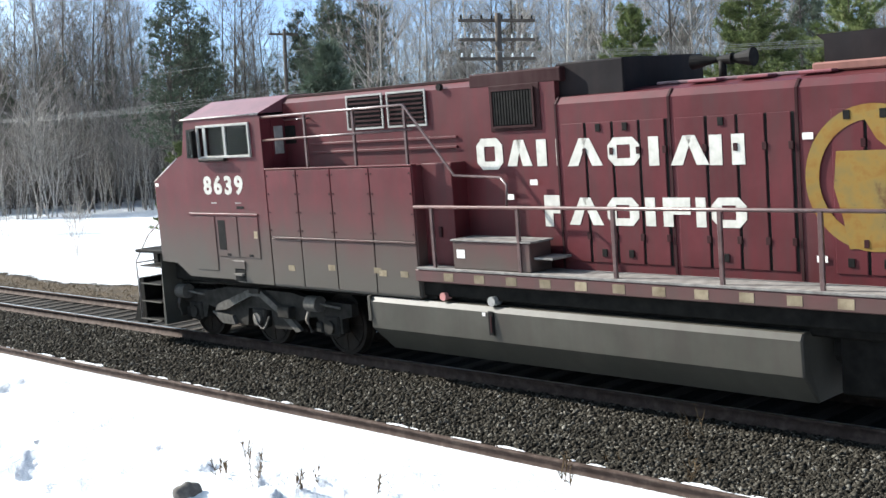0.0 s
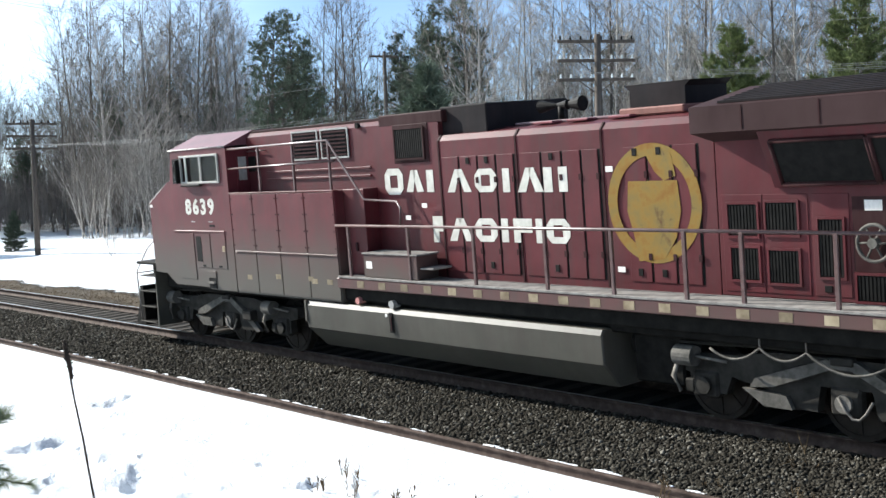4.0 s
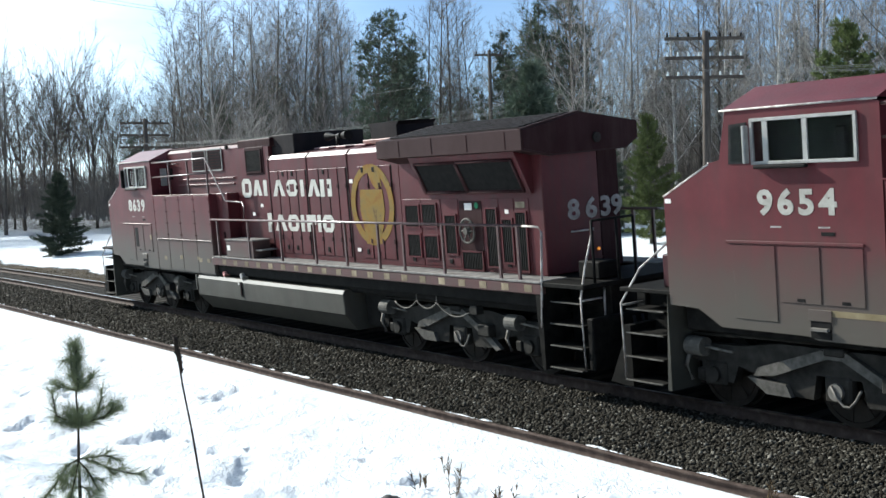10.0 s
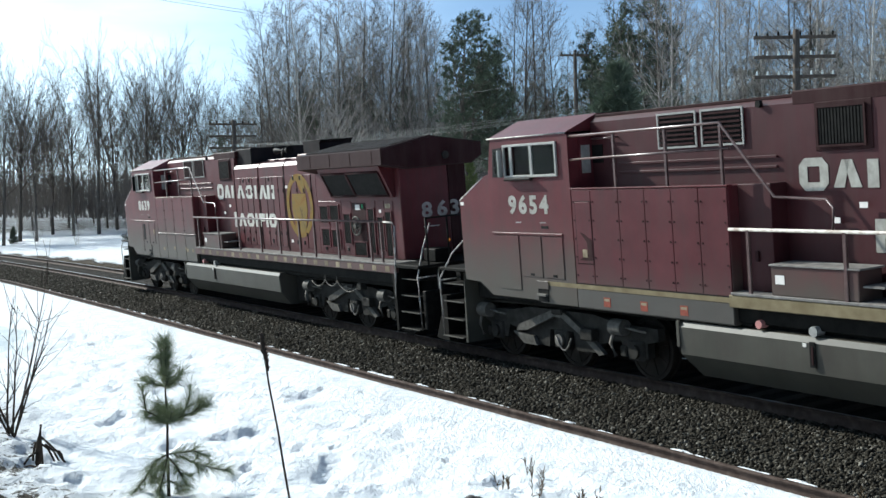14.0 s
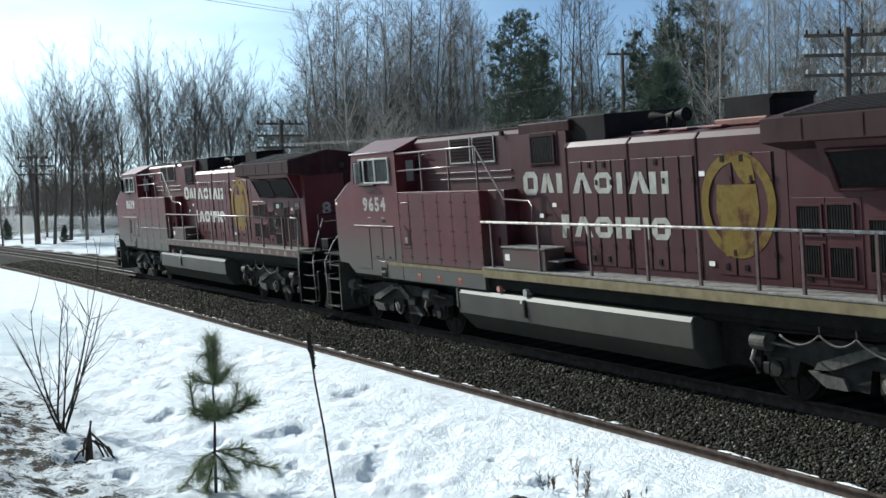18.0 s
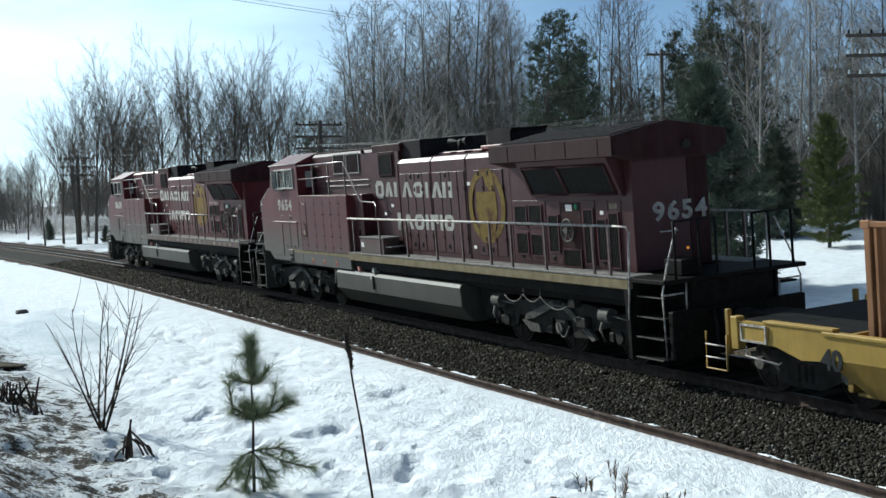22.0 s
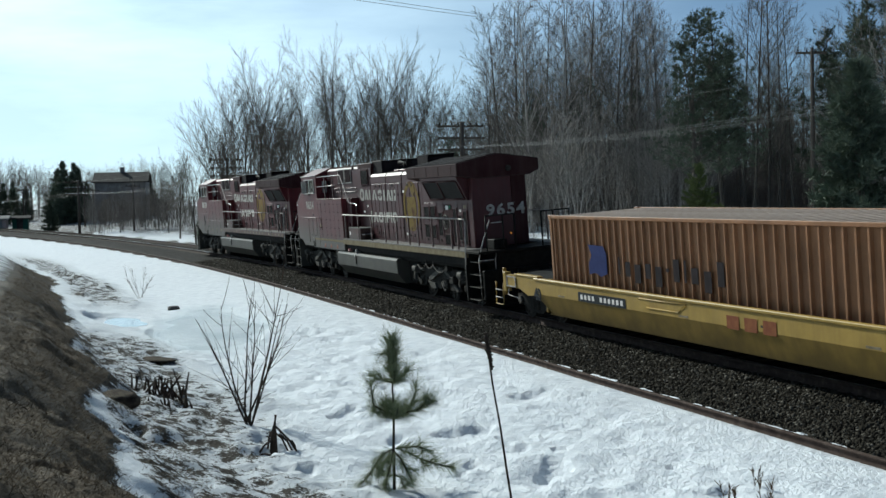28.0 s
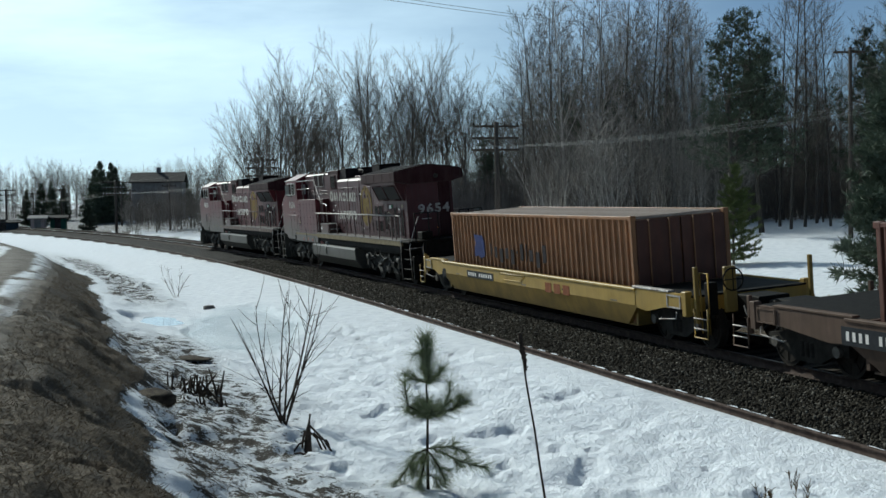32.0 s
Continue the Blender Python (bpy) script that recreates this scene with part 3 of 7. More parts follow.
def glass_material():
    mat = bpy.data.materials.new("window_glass")
    nt, lk, bs = nodes_of(mat)
    bs.inputs["Base Color"].default_value = (0.75, 0.82, 0.80, 1)
    bs.inputs["Roughness"].default_value = 0.05
    bs.inputs["Transmission Weight"].default_value = 1.0
    bs.inputs["IOR"].default_value = 1.1
    return mat


GLASS = glass_material()


def lettering(text, size, material, parent, m, bold=0.012, space=1.0, name="marking"):
    """Raised text in the built-in font, as a mesh part."""
    cu = bpy.data.curves.new("marking", "FONT")
    cu.body, cu.size, cu.extrude, cu.offset, cu.space_character = text, size, 0.003, bold, space
    cu.align_x, cu.resolution_u = "CENTER", 3
    tmp = bpy.data.objects.new("tmp", cu)
    me = bpy.data.meshes.new_from_object(tmp)
    bpy.data.objects.remove(tmp)
    me.materials.clear()
    me.materials.append(material)
    ob = new(name, me)
    ob.parent = parent
    ob.matrix_basis = m
    return ob


def side_mat(x, y, z, flip=1):
    """Places flat things (x right, y up) on the near side of a vehicle, readable from there."""
    m = Matrix(((-1, 0, 0, x), (0, 0, 1, y), (0, 1, 0, z), (0, 0, 0, 1)))
    return m if flip > 0 else Matrix(((1, 0, 0, x), (0, 0, -1, -y), (0, 1, 0, z), (0, 0, 0, 1)))


def plate(parent, name, x0, x1, z0, z1, y, material, thick=0.012, bevel=0.003, label=""):
    """A flat plate on the near side, its outer face at y."""
    return part(name, boxm(min(x0, x1), max(x0, x1), y - thick, y, z0, z1, bevel), material, parent, label)


def louvre(parent, name, x0, x1, z0, z1, y, n, vertical=True, frame_mat=None):
    """A framed grille with its slats standing proud of a dark back."""
    bm = boxm(x0, x1, y - 0.03, y, z0, z1)
    ob = part(name, bm, BLACK, parent)
    for k in range(n):
        bs = bmesh.new()
        q = (k + 0.5) / n
        if vertical:
            xc = x0 + q * (x1 - x0)
            w = (x1 - x0) / n * 0.3
            box(bs, xc - w, xc + w, y, y + 0.014, z0 + 0.015, z1 - 0.015)
        else:
            zc = z0 + q * (z1 - z0)
            w = (z1 - z0) / n * 0.22
            box(bs, x0 + 0.02, x1 - 0.02, y, y + 0.03, zc - w, zc + w, m=None)
        part("slat", bs, BLACK if vertical else RED_DARK, ob)
    if frame_mat:
        fb = bmesh.new()
        e = 0.03
        box(fb, x0 - e, x1 + e, y, y + 0.022, z1, z1 + e)
        box(fb, x0 - e, x1 + e, y, y + 0.022, z0 - e, z0)
        box(fb, x0 - e, x0, y, y + 0.022, z0, z1)
        box(fb, x1, x1 + e, y, y + 0.022, z0, z1)
        part("frame", fb, frame_mat, ob)
    return ob


def wheelset(parent, x, r=0.52):
    """Two flanged wheels on an axle, with spoke-like ribs so that the turning shows."""
    bm = bmesh.new()
    for sgn in (1, -1):
        disc(bm, (0, sgn * 0.765, 0), r, 0.13, "y", 36)
        disc(bm, (0, sgn * 0.69, 0), r + 0.028, 0.03, "y", 36)
        disc(bm, (0, sgn * 0.835, 0), 0.17, 0.06, "y", 20)
        bmesh.ops.create_cone(bm, cap_ends=False, segments=36, radius1=r - 0.07, radius2=r - 0.07, depth=0.02, matrix=Matrix.Translation((0, sgn * 0.838, 0)) @ Euler((radians(90), 0, 0)).to_matrix().to_4x4())
        for k in range(8):
            a = k * math.pi / 4
            box(bm, -0.012, 0.012, -0.01, 0.01, 0.18, r - 0.08, m=Matrix.Translation((0, sgn * 0.833, 0)) @ Matrix.Rotation(a, 4, "Y"))
    disc(bm, (0, 0, 0), 0.09, 1.5, "y", 12)
    ob = part("wheelset", bm, WHEEL, parent)
    ob.matrix_basis = pose(x, 0, r)
    return ob


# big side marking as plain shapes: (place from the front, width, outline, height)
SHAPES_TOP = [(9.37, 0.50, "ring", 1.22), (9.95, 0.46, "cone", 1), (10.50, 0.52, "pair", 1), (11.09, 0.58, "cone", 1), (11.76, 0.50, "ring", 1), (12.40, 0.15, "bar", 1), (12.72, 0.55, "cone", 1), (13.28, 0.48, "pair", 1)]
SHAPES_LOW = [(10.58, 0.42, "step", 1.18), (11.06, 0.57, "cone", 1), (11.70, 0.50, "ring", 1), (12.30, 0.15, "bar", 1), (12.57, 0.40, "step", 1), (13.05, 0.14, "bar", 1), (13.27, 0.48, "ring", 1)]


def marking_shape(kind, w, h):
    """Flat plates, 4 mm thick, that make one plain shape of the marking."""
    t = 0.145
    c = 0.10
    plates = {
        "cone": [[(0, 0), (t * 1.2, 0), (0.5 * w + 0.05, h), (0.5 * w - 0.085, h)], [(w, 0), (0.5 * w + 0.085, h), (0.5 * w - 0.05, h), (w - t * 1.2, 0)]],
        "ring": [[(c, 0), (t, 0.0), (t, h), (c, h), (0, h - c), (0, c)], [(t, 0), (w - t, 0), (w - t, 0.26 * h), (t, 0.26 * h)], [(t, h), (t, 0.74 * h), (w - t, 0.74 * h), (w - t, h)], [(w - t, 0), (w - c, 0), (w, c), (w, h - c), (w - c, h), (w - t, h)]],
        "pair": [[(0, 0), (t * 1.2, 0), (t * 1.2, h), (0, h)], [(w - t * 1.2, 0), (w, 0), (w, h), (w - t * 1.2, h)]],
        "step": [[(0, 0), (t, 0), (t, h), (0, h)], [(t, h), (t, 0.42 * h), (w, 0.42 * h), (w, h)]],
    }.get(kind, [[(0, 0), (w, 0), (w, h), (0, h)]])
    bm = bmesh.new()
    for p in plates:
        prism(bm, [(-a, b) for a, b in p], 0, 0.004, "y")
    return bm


HOOD = 1.05


def clipped(poly, f):
    """The part of a polygon where f is positive."""
    out = []
    for a, b in zip(poly, poly[1:] + poly[:1]):
        fa, fb = f(a), f(b)
        if fa >= 0:
            out.append(a)
        if fa * fb < 0:
            q = fa / (fa - fb)
            out.append((a[0] + (b[0] - a[0]) * q, a[1] + (b[1] - a[1]) * q))
    return out


def locomotive(number, label, old_style):
    """A six-axle diesel locomotive; x forward, y to the near side, z up from the rail."""
    L = thing("locomotive", label, "locomotive", "locomotives of the train")
    RED = RED_OLDER if old_style else RED_HOOD

    def X(u):
        return 11.15 - u

    P = lambda name, bm, mat, label="", parent=L, smooth=False: part(name, bm, mat, parent, label, smooth)
    # underframe and sill
    P("underframe", boxm(X(20.9), X(1.5), -1.3, 1.3, 1.12, 1.50, 0.03), UNDER)
    for sgn in (1, -1):
        y0, y1 = sorted((sgn * 1.42, sgn * 1.53))
        sill = P("side_sill", boxm(X(20.95), X(8.45), y0, y1, 1.47, 1.645, 0.01), CREAM if old_style else RED_SILL)
        y0, y1 = sorted((sgn * 0.98, sgn * 1.54))
        P("walkway", boxm(X(20.95), X(8.5), y0, y1, 1.647, 1.685, 0.006), DECK)
        y0, y1 = sorted((sgn * 1.25, sgn * 1.42))
        P("frame_rail", boxm(X(20.9), X(8.5), y0, y1, 1.25, 1.47, 0.01), UNDER)
    if not old_style:
        for k in range(20):
            u = 9.05 + 0.605 * k
            P("reflector", boxm(X(u + 0.19), X(u), 1.53, 1.534, 1.50, 1.615), REFL)
    # nose and cab
    nose = [(X(1.42), 1.50), (X(1.42), 3.0), (X(2.28), 3.42), (X(2.46), 3.46), (X(2.60), 4.09), (X(4.72), 4.09), (X(4.90), 4.05), (X(4.90), 1.22), (X(3.9), 1.22), (X(3.75), 1.26), (X(2.35), 1.26), (X(1.95), 1.48)]
    wu0, wu1, wz0, wz1, e = 3.02, 4.60, 3.38, 3.96, 0.042
    P("cab", prismm(nose, -1.5, 1.28, "y"), CAB_INSIDE)
    skin = bmesh.new()
    for f in (lambda p: wz0 - p[1], lambda p: p[1] - wz1):
        prism(skin, clipped(nose, f), 1.28, 1.5, "y")
    mid = clipped(clipped(nose, lambda p: p[1] - wz0), lambda p: wz1 - p[1])
    for f in (lambda p: p[0] - X(wu0), lambda p: X(wu1) - p[0]):
        prism(skin, clipped(mid, f), 1.28, 1.5, "y")
    P("cab_side", skin, RED_CAB)
    P("cab_side", prismm(nose, -1.52, -1.5, "y"), RED_CAB)
    P("cab_front", prismm([(a + 0.012, b) for a, b in nose[:3]] + [(a - 0.02, b - 0.01) for a, b in nose[2::-1]], -1.5, 1.28, "y"), RED_CAB)
    P("cab_back", boxm(X(4.912), X(4.90), -1.5, 1.28, 1.3, 4.05), RED_CAB)
    P("door_window", boxm(X(4.925), X(4.915), 1.06, 1.24, 3.40, 3.86, 0.004), ALU)
    P("seat_back", boxm(X(4.3), X(4.15), 1.281, 1.33, wz0 + 0.01, wz0 + 0.42, 0.02), RUBBER)
    roof = [(-1.5, 4.092), (-0.82, 4.37), (0.82, 4.37), (1.5, 4.092)]
    P("cab_roof", prism(bmesh.new(), roof, X(4.86), X(2.54), "x"), painted("roof_red", (0.15, 0.055, 0.065), amount=0.0, rough=(0.34, 0.5), grime=0.35) if not old_style else RED_CAB)
    P("drip_strip", bar([(X(2.52), 1.515, 4.085), (X(4.88), 1.512, 4.085)], 0.013), PALE_RAIL)
    P("nose_edge_strip", bar([(X(1.41), 1.49, 2.99), (X(2.27), 1.49, 3.41)], 0.016), PALE_RAIL)
    P("nose_hood_door", boxm(X(2.1), X(1.38), -0.5, 0.5, 1.7, 2.9, 0.03), RED_CAB)
    P("ditch_light_shelf", boxm(X(1.5), X(1.28), -1.4, 1.4, 1.50, 1.56, 0.01), UNDER)
    for k, (du, dl) in enumerate(((1.75, 0.6), (1.95, 0.25), (2.1, -0.3))):
        P("nose_grab_iron", bar([(X(du), dl, 3.18 + 0.48 * (du - 1.55)), (X(du), dl, 3.3 + 0.48 * (du - 1.55)), (X(du), dl + 0.35, 3.3 + 0.48 * (du - 1.55)), (X(du), dl + 0.35, 3.18 + 0.48 * (du - 1.55))], 0.018), RAIL_RED)
    # windows: opening frame, panes, sliding sash, mirror
    wf = bmesh.new()
    box(wf, X(wu1), X(wu0), 1.5, 1.535, wz1 - e, wz1, 0.004)
    box(wf, X(wu1), X(wu0), 1.5, 1.535, wz0, wz0 + e, 0.004)
    box(wf, X(wu0 + e), X(wu0), 1.5, 1.535, wz0 + e, wz1 - e)
    box(wf, X(wu1), X(wu1 - e), 1.5, 1.535, wz0 + e, wz1 - e)
    box(wf, X(3.90), X(3.83), 1.5, 1.53, wz0 + e, wz1 - e)
    win = P("cab_window", wf, ALU, "cab side window with an aluminium frame")
    P("pane", boxm(X(3.83), X(wu0 + e), 1.492, 1.498, wz0 + e, wz1 - e), GLASS, parent=win)
    P("pane", boxm(X(wu1 - e), X(3.90), 1.502, 1.508, wz0 + e, wz1 - e), GLASS, parent=win)
    P("sash", boxm(X(3.30), X(3.22), 1.512, 1.53, wz0 + e, wz1 - e), ALU, parent=win)
    P("arm_rest", boxm(X(3.9), X(3.1), 1.52, 1.60, 3.33, 3.375, 0.012), BLACK, parent=win)
    qw = prismm([(X(2.62), 3.40), (X(2.66), 3.90), (X(2.95), 3.92), (X(2.95), 3.40)], 1.5, 1.51, "y")
    P("quarter_window", qw, RUBBER)
    P("quarter_pane", prismm([(X(2.67), 3.44), (X(2.70), 3.86), (X(2.91), 3.88), (X(2.91), 3.44)], 1.511, 1.518, "y"), GLASS)
    P("mirror", boxm(X(3.0), X(2.95), 1.52, 1.62, 3.40, 3.88, 0.015), ALU if old_style else BLACK)
    P("windscreen", boxm(X(2.5), X(2.46), -1.2, 1.2, 3.50, 4.0), GLASS)
    # cab side doors, seams, steps cut in the side
    P("door_rail", boxm(X(4.62), X(2.52), 1.5, 1.525, 2.38, 2.42, 0.006), RED_CAB)
    P("battery_door", boxm(X(3.30), X(2.62), 1.5, 1.512, 1.40, 2.36, 0.004), RED_CAB)
    P("battery_door", boxm(X(3.98), X(3.36), 1.5, 1.512, 1.66, 2.36, 0.004), RED_CAB)
    P("battery_door", boxm(X(4.60), X(4.02), 1.5, 1.512, 1.66, 2.36, 0.004), RED_CAB)
    P("step_pocket", boxm(X(4.10), X(3.80), 1.5, 1.508, 1.24, 1.58), BLACK)
    P("step", boxm(X(4.08), X(3.82), 1.42, 1.56, 1.34, 1.38, 0.006), DUSTY)
    P("step_plate", boxm(X(4.12), X(3.78), 1.508, 1.52, 1.46, 1.60, 0.004), RED_CAB)
    for u in (3.62, 4.28):
        P("step_slot", boxm(X(u + 0.12), X(u), 1.512, 1.516, 1.68, 1.72), BLACK)
    P("vent_slot", boxm(X(4.22), X(4.02), 1.5, 1.507, 2.50, 2.545), BLACK)
    lettering(number, 0.42, DULL_WHITE if old_style else WHITE, L, side_mat(X(3.66), 1.502, 2.765) @ Matrix.Diagonal((1.18, 1, 1, 1)), 0.016, 1.28, "number")
    P("plate_marking", boxm(X(3.42), X(3.25), 1.5, 1.503, 2.59, 2.61), FADED)
    P("plate_marking", boxm(X(4.15), X(3.98), 1.5, 1.503, 2.59, 2.61), FADED)
    P("sticker", boxm(X(1.55), X(1.44), 1.5, 1.504, 2.90, 2.96), SIGN)
    if not old_style:
        P("door_grille", boxm(X(3.62), X(3.40), 1.512, 1.516, 1.78, 2.30), BLACK)
        P("sticker", boxm(X(4.57), X(4.47), 1.512, 1.516, 2.0, 2.12), REFL)
    # equipment block behind the cab with bolted side panels
    P("equipment_block", boxm(X(8.5), X(4.9), -1.48, 1.48, 1.20, 3.155, 0.01), RED_CAB)
    seams = [4.92, 5.75, 6.62, 7.55, 8.5] if not old_style else [4.92, 5.42, 6.12, 6.74, 7.34, 7.92, 8.5]
    zsplit = 2.03
    for a, b in zip(seams, seams[1:]):
        if old_style:
            pn = P("side_panel", boxm(X(b) + 0.006, X(a) - 0.006, 1.48, 1.502, 1.62, 3.14, 0.003), RED_PANEL)
        else:
            pn = P("side_panel", boxm(X(b) + 0.012, X(a) - 0.012, 1.48, 1.502, zsplit + 0.02, 3.14, 0.004), RED_CAB)
            P("side_panel", boxm(X(b) + 0.012, X(a) - 0.012, 1.48, 1.502, 1.24, zsplit - 0.02, 0.004), RED_CAB)
        for zz in (2.15, 2.45, 2.75, 3.05) if not old_style else (1.75, 2.05, 2.35, 2.65, 2.95):
            for xx in (X(b) + 0.05, X(a) - 0.05):
                P("bolt", discm((xx, 1.506, zz), 0.016, 0.012, "y", 6), RED_DARK, parent=pn)
    if old_style:
        P("skirt", boxm(X(8.5), X(4.92), 1.48, 1.50, 1.22, 1.52, 0.004), painted("skirt_grey", (0.050, 0.046, 0.040), amount=0.3))
        P("stripe", boxm(X(8.5), X(4.0), 1.50, 1.504, 1.525, 1.60), CREAM)
        for u in (5.6, 6.5, 7.4):
            P("reflector", boxm(X(u + 0.17), X(u), 1.50, 1.504, 1.27, 1.42), SIGN_RED)
            P("reflector", boxm(X(u + 0.15), X(u + 0.02), 1.504, 1.507, 1.36, 1.40), REFL)
        P("access_door_edge", boxm(X(5.425), X(4.995), 1.502, 1.505, 1.935, 2.965), RED_DARK)
        P("access_door", boxm(X(5.41), X(5.01), 1.502, 1.51, 1.95, 2.95, 0.004), RED_PANEL)
        P("torn_patch", prismm([(X(5.40), 2.0), (X(5.40), 2.32), (X(5.22), 2.42), (X(5.10), 2.46), (X(5.27), 2.30), (X(5.30), 2.12), (X(5.05), 2.0)], 1.51, 1.513, "y"), RED_DARK)
        P("sticker", boxm(X(5.27), X(5.15), 1.513, 1.516, 2.05, 2.18), REFL)
    else:
        P("panel_ledge", boxm(X(8.5), X(5.0), 1.50, 1.525, zsplit - 0.015, zsplit + 0.015, 0.004), RED_CAB)
        for u in (5.35, 6.4, 7.5, 7.62, 8.1):
            P("reflector", boxm(X(u + 0.17), X(u), 1.502, 1.506, 1.50 + 0.05 * math.sin(u * 7), 1.59 + 0.05 * math.sin(u * 7)), REFL)
    P("panel_top_strip", boxm(X(8.52), X(4.9), 1.40, 1.51, 3.155, 3.175, 0.004), RED_CAB)
    # second block and stairs
    P("side_cabinet", boxm(X(9.12), X(8.5), 0.9, 1.30, 1.685, 3.17, 0.01), RED)
    P("stair_box", boxm(X(10.70), X(9.24), 1.06, 1.50, 1.685, 2.08, 0.012), RED_CAB)
    P("stair_tread", boxm(X(10.74), X(9.22), 1.05, 1.52, 2.08, 2.105, 0.004), DECK)
    P("stair_tread", boxm(X(11.05), X(10.72), 1.06, 1.45, 1.86, 1.89, 0.004), DECK)
    P("sticker", boxm(X(9.48), X(9.32), 1.50, 1.504, 1.84, 1.96), SIGN)
    P("cabinet_handle", boxm(X(8.86), X(8.80), 1.30, 1.33, 2.1, 2.25, 0.005), RED_DARK)
    # blower hood
    hoodp = [(-1.0, 1.68), (-1.0, 4.22), (-0.85, 4.33), (0.85, 4.33), (1.0, 4.22), (1.0, 1.68)]
    P("blower_hood", prism(bmesh.new(), hoodp, X(10.88), X(4.9), "x"), RED)
    P("roof_edge", boxm(X(10.3), X(4.9), 0.83, 0.90, 4.30, 4.345, 0.006), RED_DARK)
    louvre(L, "roof_side_vent", X(7.42), X(6.62), 3.74, 4.22, 1.012, 7, False, ALU)
    louvre(L, "roof_side_vent", X(8.38), X(7.58), 3.74, 4.22, 1.012, 7, False, ALU)
    for zz in (3.36, 3.50):
        P("hood_rib", boxm(X(9.0), X(5.6), 1.0, 1.03, zz, zz + 0.04, 0.006), RED)
    P("hood_rail", bar([(X(4.95), 1.03, 3.95), (X(5.6), 1.06, 3.95), (X(5.6), 1.0, 3.95)], 0.014), RAIL_RED)
    louvre(L, "inverter_grille", X(10.50), X(9.76), 3.64, 4.12, 1.02, 14, True, RED_DARK)
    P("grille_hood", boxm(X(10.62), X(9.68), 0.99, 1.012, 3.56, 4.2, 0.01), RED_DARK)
    P("brake_hatch", boxm(X(11.95), X(10.82), -0.9, 0.9, 3.95, 4.42, 0.02), SOOT)
    P("hatch_side", boxm(X(11.0), X(9.3), 0.88, 1.005, 4.18, 4.38, 0.02), RED_DARK)
    P("small_lamp", discm((X(8.72), 1.02, 4.25), 0.05, 0.06, "y", 10), BLACK)
    P("number_board", boxm(X(5.2), X(4.92), 0.95, 1.02, 3.55, 3.85, 0.01), BLACK)
    # engine hood with doors
    engp = [(-HOOD, 1.68), (-HOOD, 3.88), (-0.97, 3.97), (-0.5, 4.03), (0.5, 4.03), (0.97, 3.97), (HOOD, 3.88), (HOOD, 1.68)]
    P("engine_hood", prism(bmesh.new(), engp, X(16.34), X(10.9), "x"), RED)
    for u in (10.9, 12.70, 14.42):
        P("hood_seam", prism(bmesh.new(), [(HOOD, 1.70), (HOOD + 0.012, 1.70), (HOOD + 0.012, 3.885), (0.978, 3.985), (0.966, 3.97), (HOOD, 3.87)], X(u + 0.035), X(u), "x"), RED_DARK)
    doors = [(11.0, 11.38), (11.42, 11.82), (11.86, 12.24), (12.28, 12.64), (12.80, 13.22), (13.26, 13.64), (13.68, 14.02), (14.06, 14.36), (14.85, 15.22), (15.26, 15.64), (15.68, 16.06)]
    for k, (a, b) in enumerate(doors):
        dm = P("hood_door", boxm(X(b), X(a), HOOD, HOOD + 0.014, 1.80, 3.62, 0.005), RED)
        gp = bmesh.new()
        box(gp, X(b) - 0.040, X(b) - 0.002, HOOD - 0.004, HOOD + 0.003, 1.80, 3.62)
        P("door_gap", gp, BLACK, parent=dm)
        if k in (1, 2, 5, 8, 9):
            for zz in (1.88, 3.50):
                P("latch", boxm(X((a + b) / 2 + 0.04), X((a + b) / 2 - 0.04), HOOD + 0.014, HOOD + 0.028, zz, zz + 0.10, 0.004), BLACK, parent=dm)
        for zz in (2.1, 3.2):
            P("hinge", boxm(X(b) - 0.03, X(b) + 0.03, HOOD + 0.012, HOOD + 0.03, zz, zz + 0.09, 0.004), RED_DARK, parent=dm)
    for u, zz in ((14.5, 3.30), (14.62, 1.92), (9.95, 2.62), (10.4, 2.82), (12.95, 0)):
        if zz:
            P("sticker", boxm(X(u + 0.13), X(u), HOOD + 0.012, HOOD + 0.016, zz, zz + 0.075), SIGN)
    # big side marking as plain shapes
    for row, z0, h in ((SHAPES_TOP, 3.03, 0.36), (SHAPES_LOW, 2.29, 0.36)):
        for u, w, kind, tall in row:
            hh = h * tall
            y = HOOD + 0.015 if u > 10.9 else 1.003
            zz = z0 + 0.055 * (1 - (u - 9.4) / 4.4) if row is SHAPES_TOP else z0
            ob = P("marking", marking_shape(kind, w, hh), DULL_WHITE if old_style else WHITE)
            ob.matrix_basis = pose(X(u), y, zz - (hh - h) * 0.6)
    # round emblem, a plain ring with a shield
    ring = bmesh.new()
    N = 48
    vo = [[ring.verts.new((X(15.32) + r * math.cos(2 * math.pi * k / N), HOOD + yy, 2.86 + r * math.sin(2 * math.pi * k / N))) for k in range(N)] for r, yy in ((0.80, 0.016), (0.80, 0.020), (0.635, 0.020), (0.635, 0.016))]
    for a, b in ((0, 1), (1, 2), (2, 3)):
        for k in range(N):
            ring.faces.new((vo[a][k], vo[a][(k + 1) % N], vo[b][(k + 1) % N], vo[b][k]))
    bmesh.ops.recalc_face_normals(ring, faces=ring.faces[:])
    P("emblem_ring", ring, DULL_GOLD if old_style else GOLD, "faded gold emblem ring")
    shield = [(-0.42, 0.30), (0.42, 0.30), (0.46, -0.10), (0.36, -0.45), (0.30, -0.78), (-0.15, -0.74), (-0.36, -0.45), (-0.46, -0.10)]
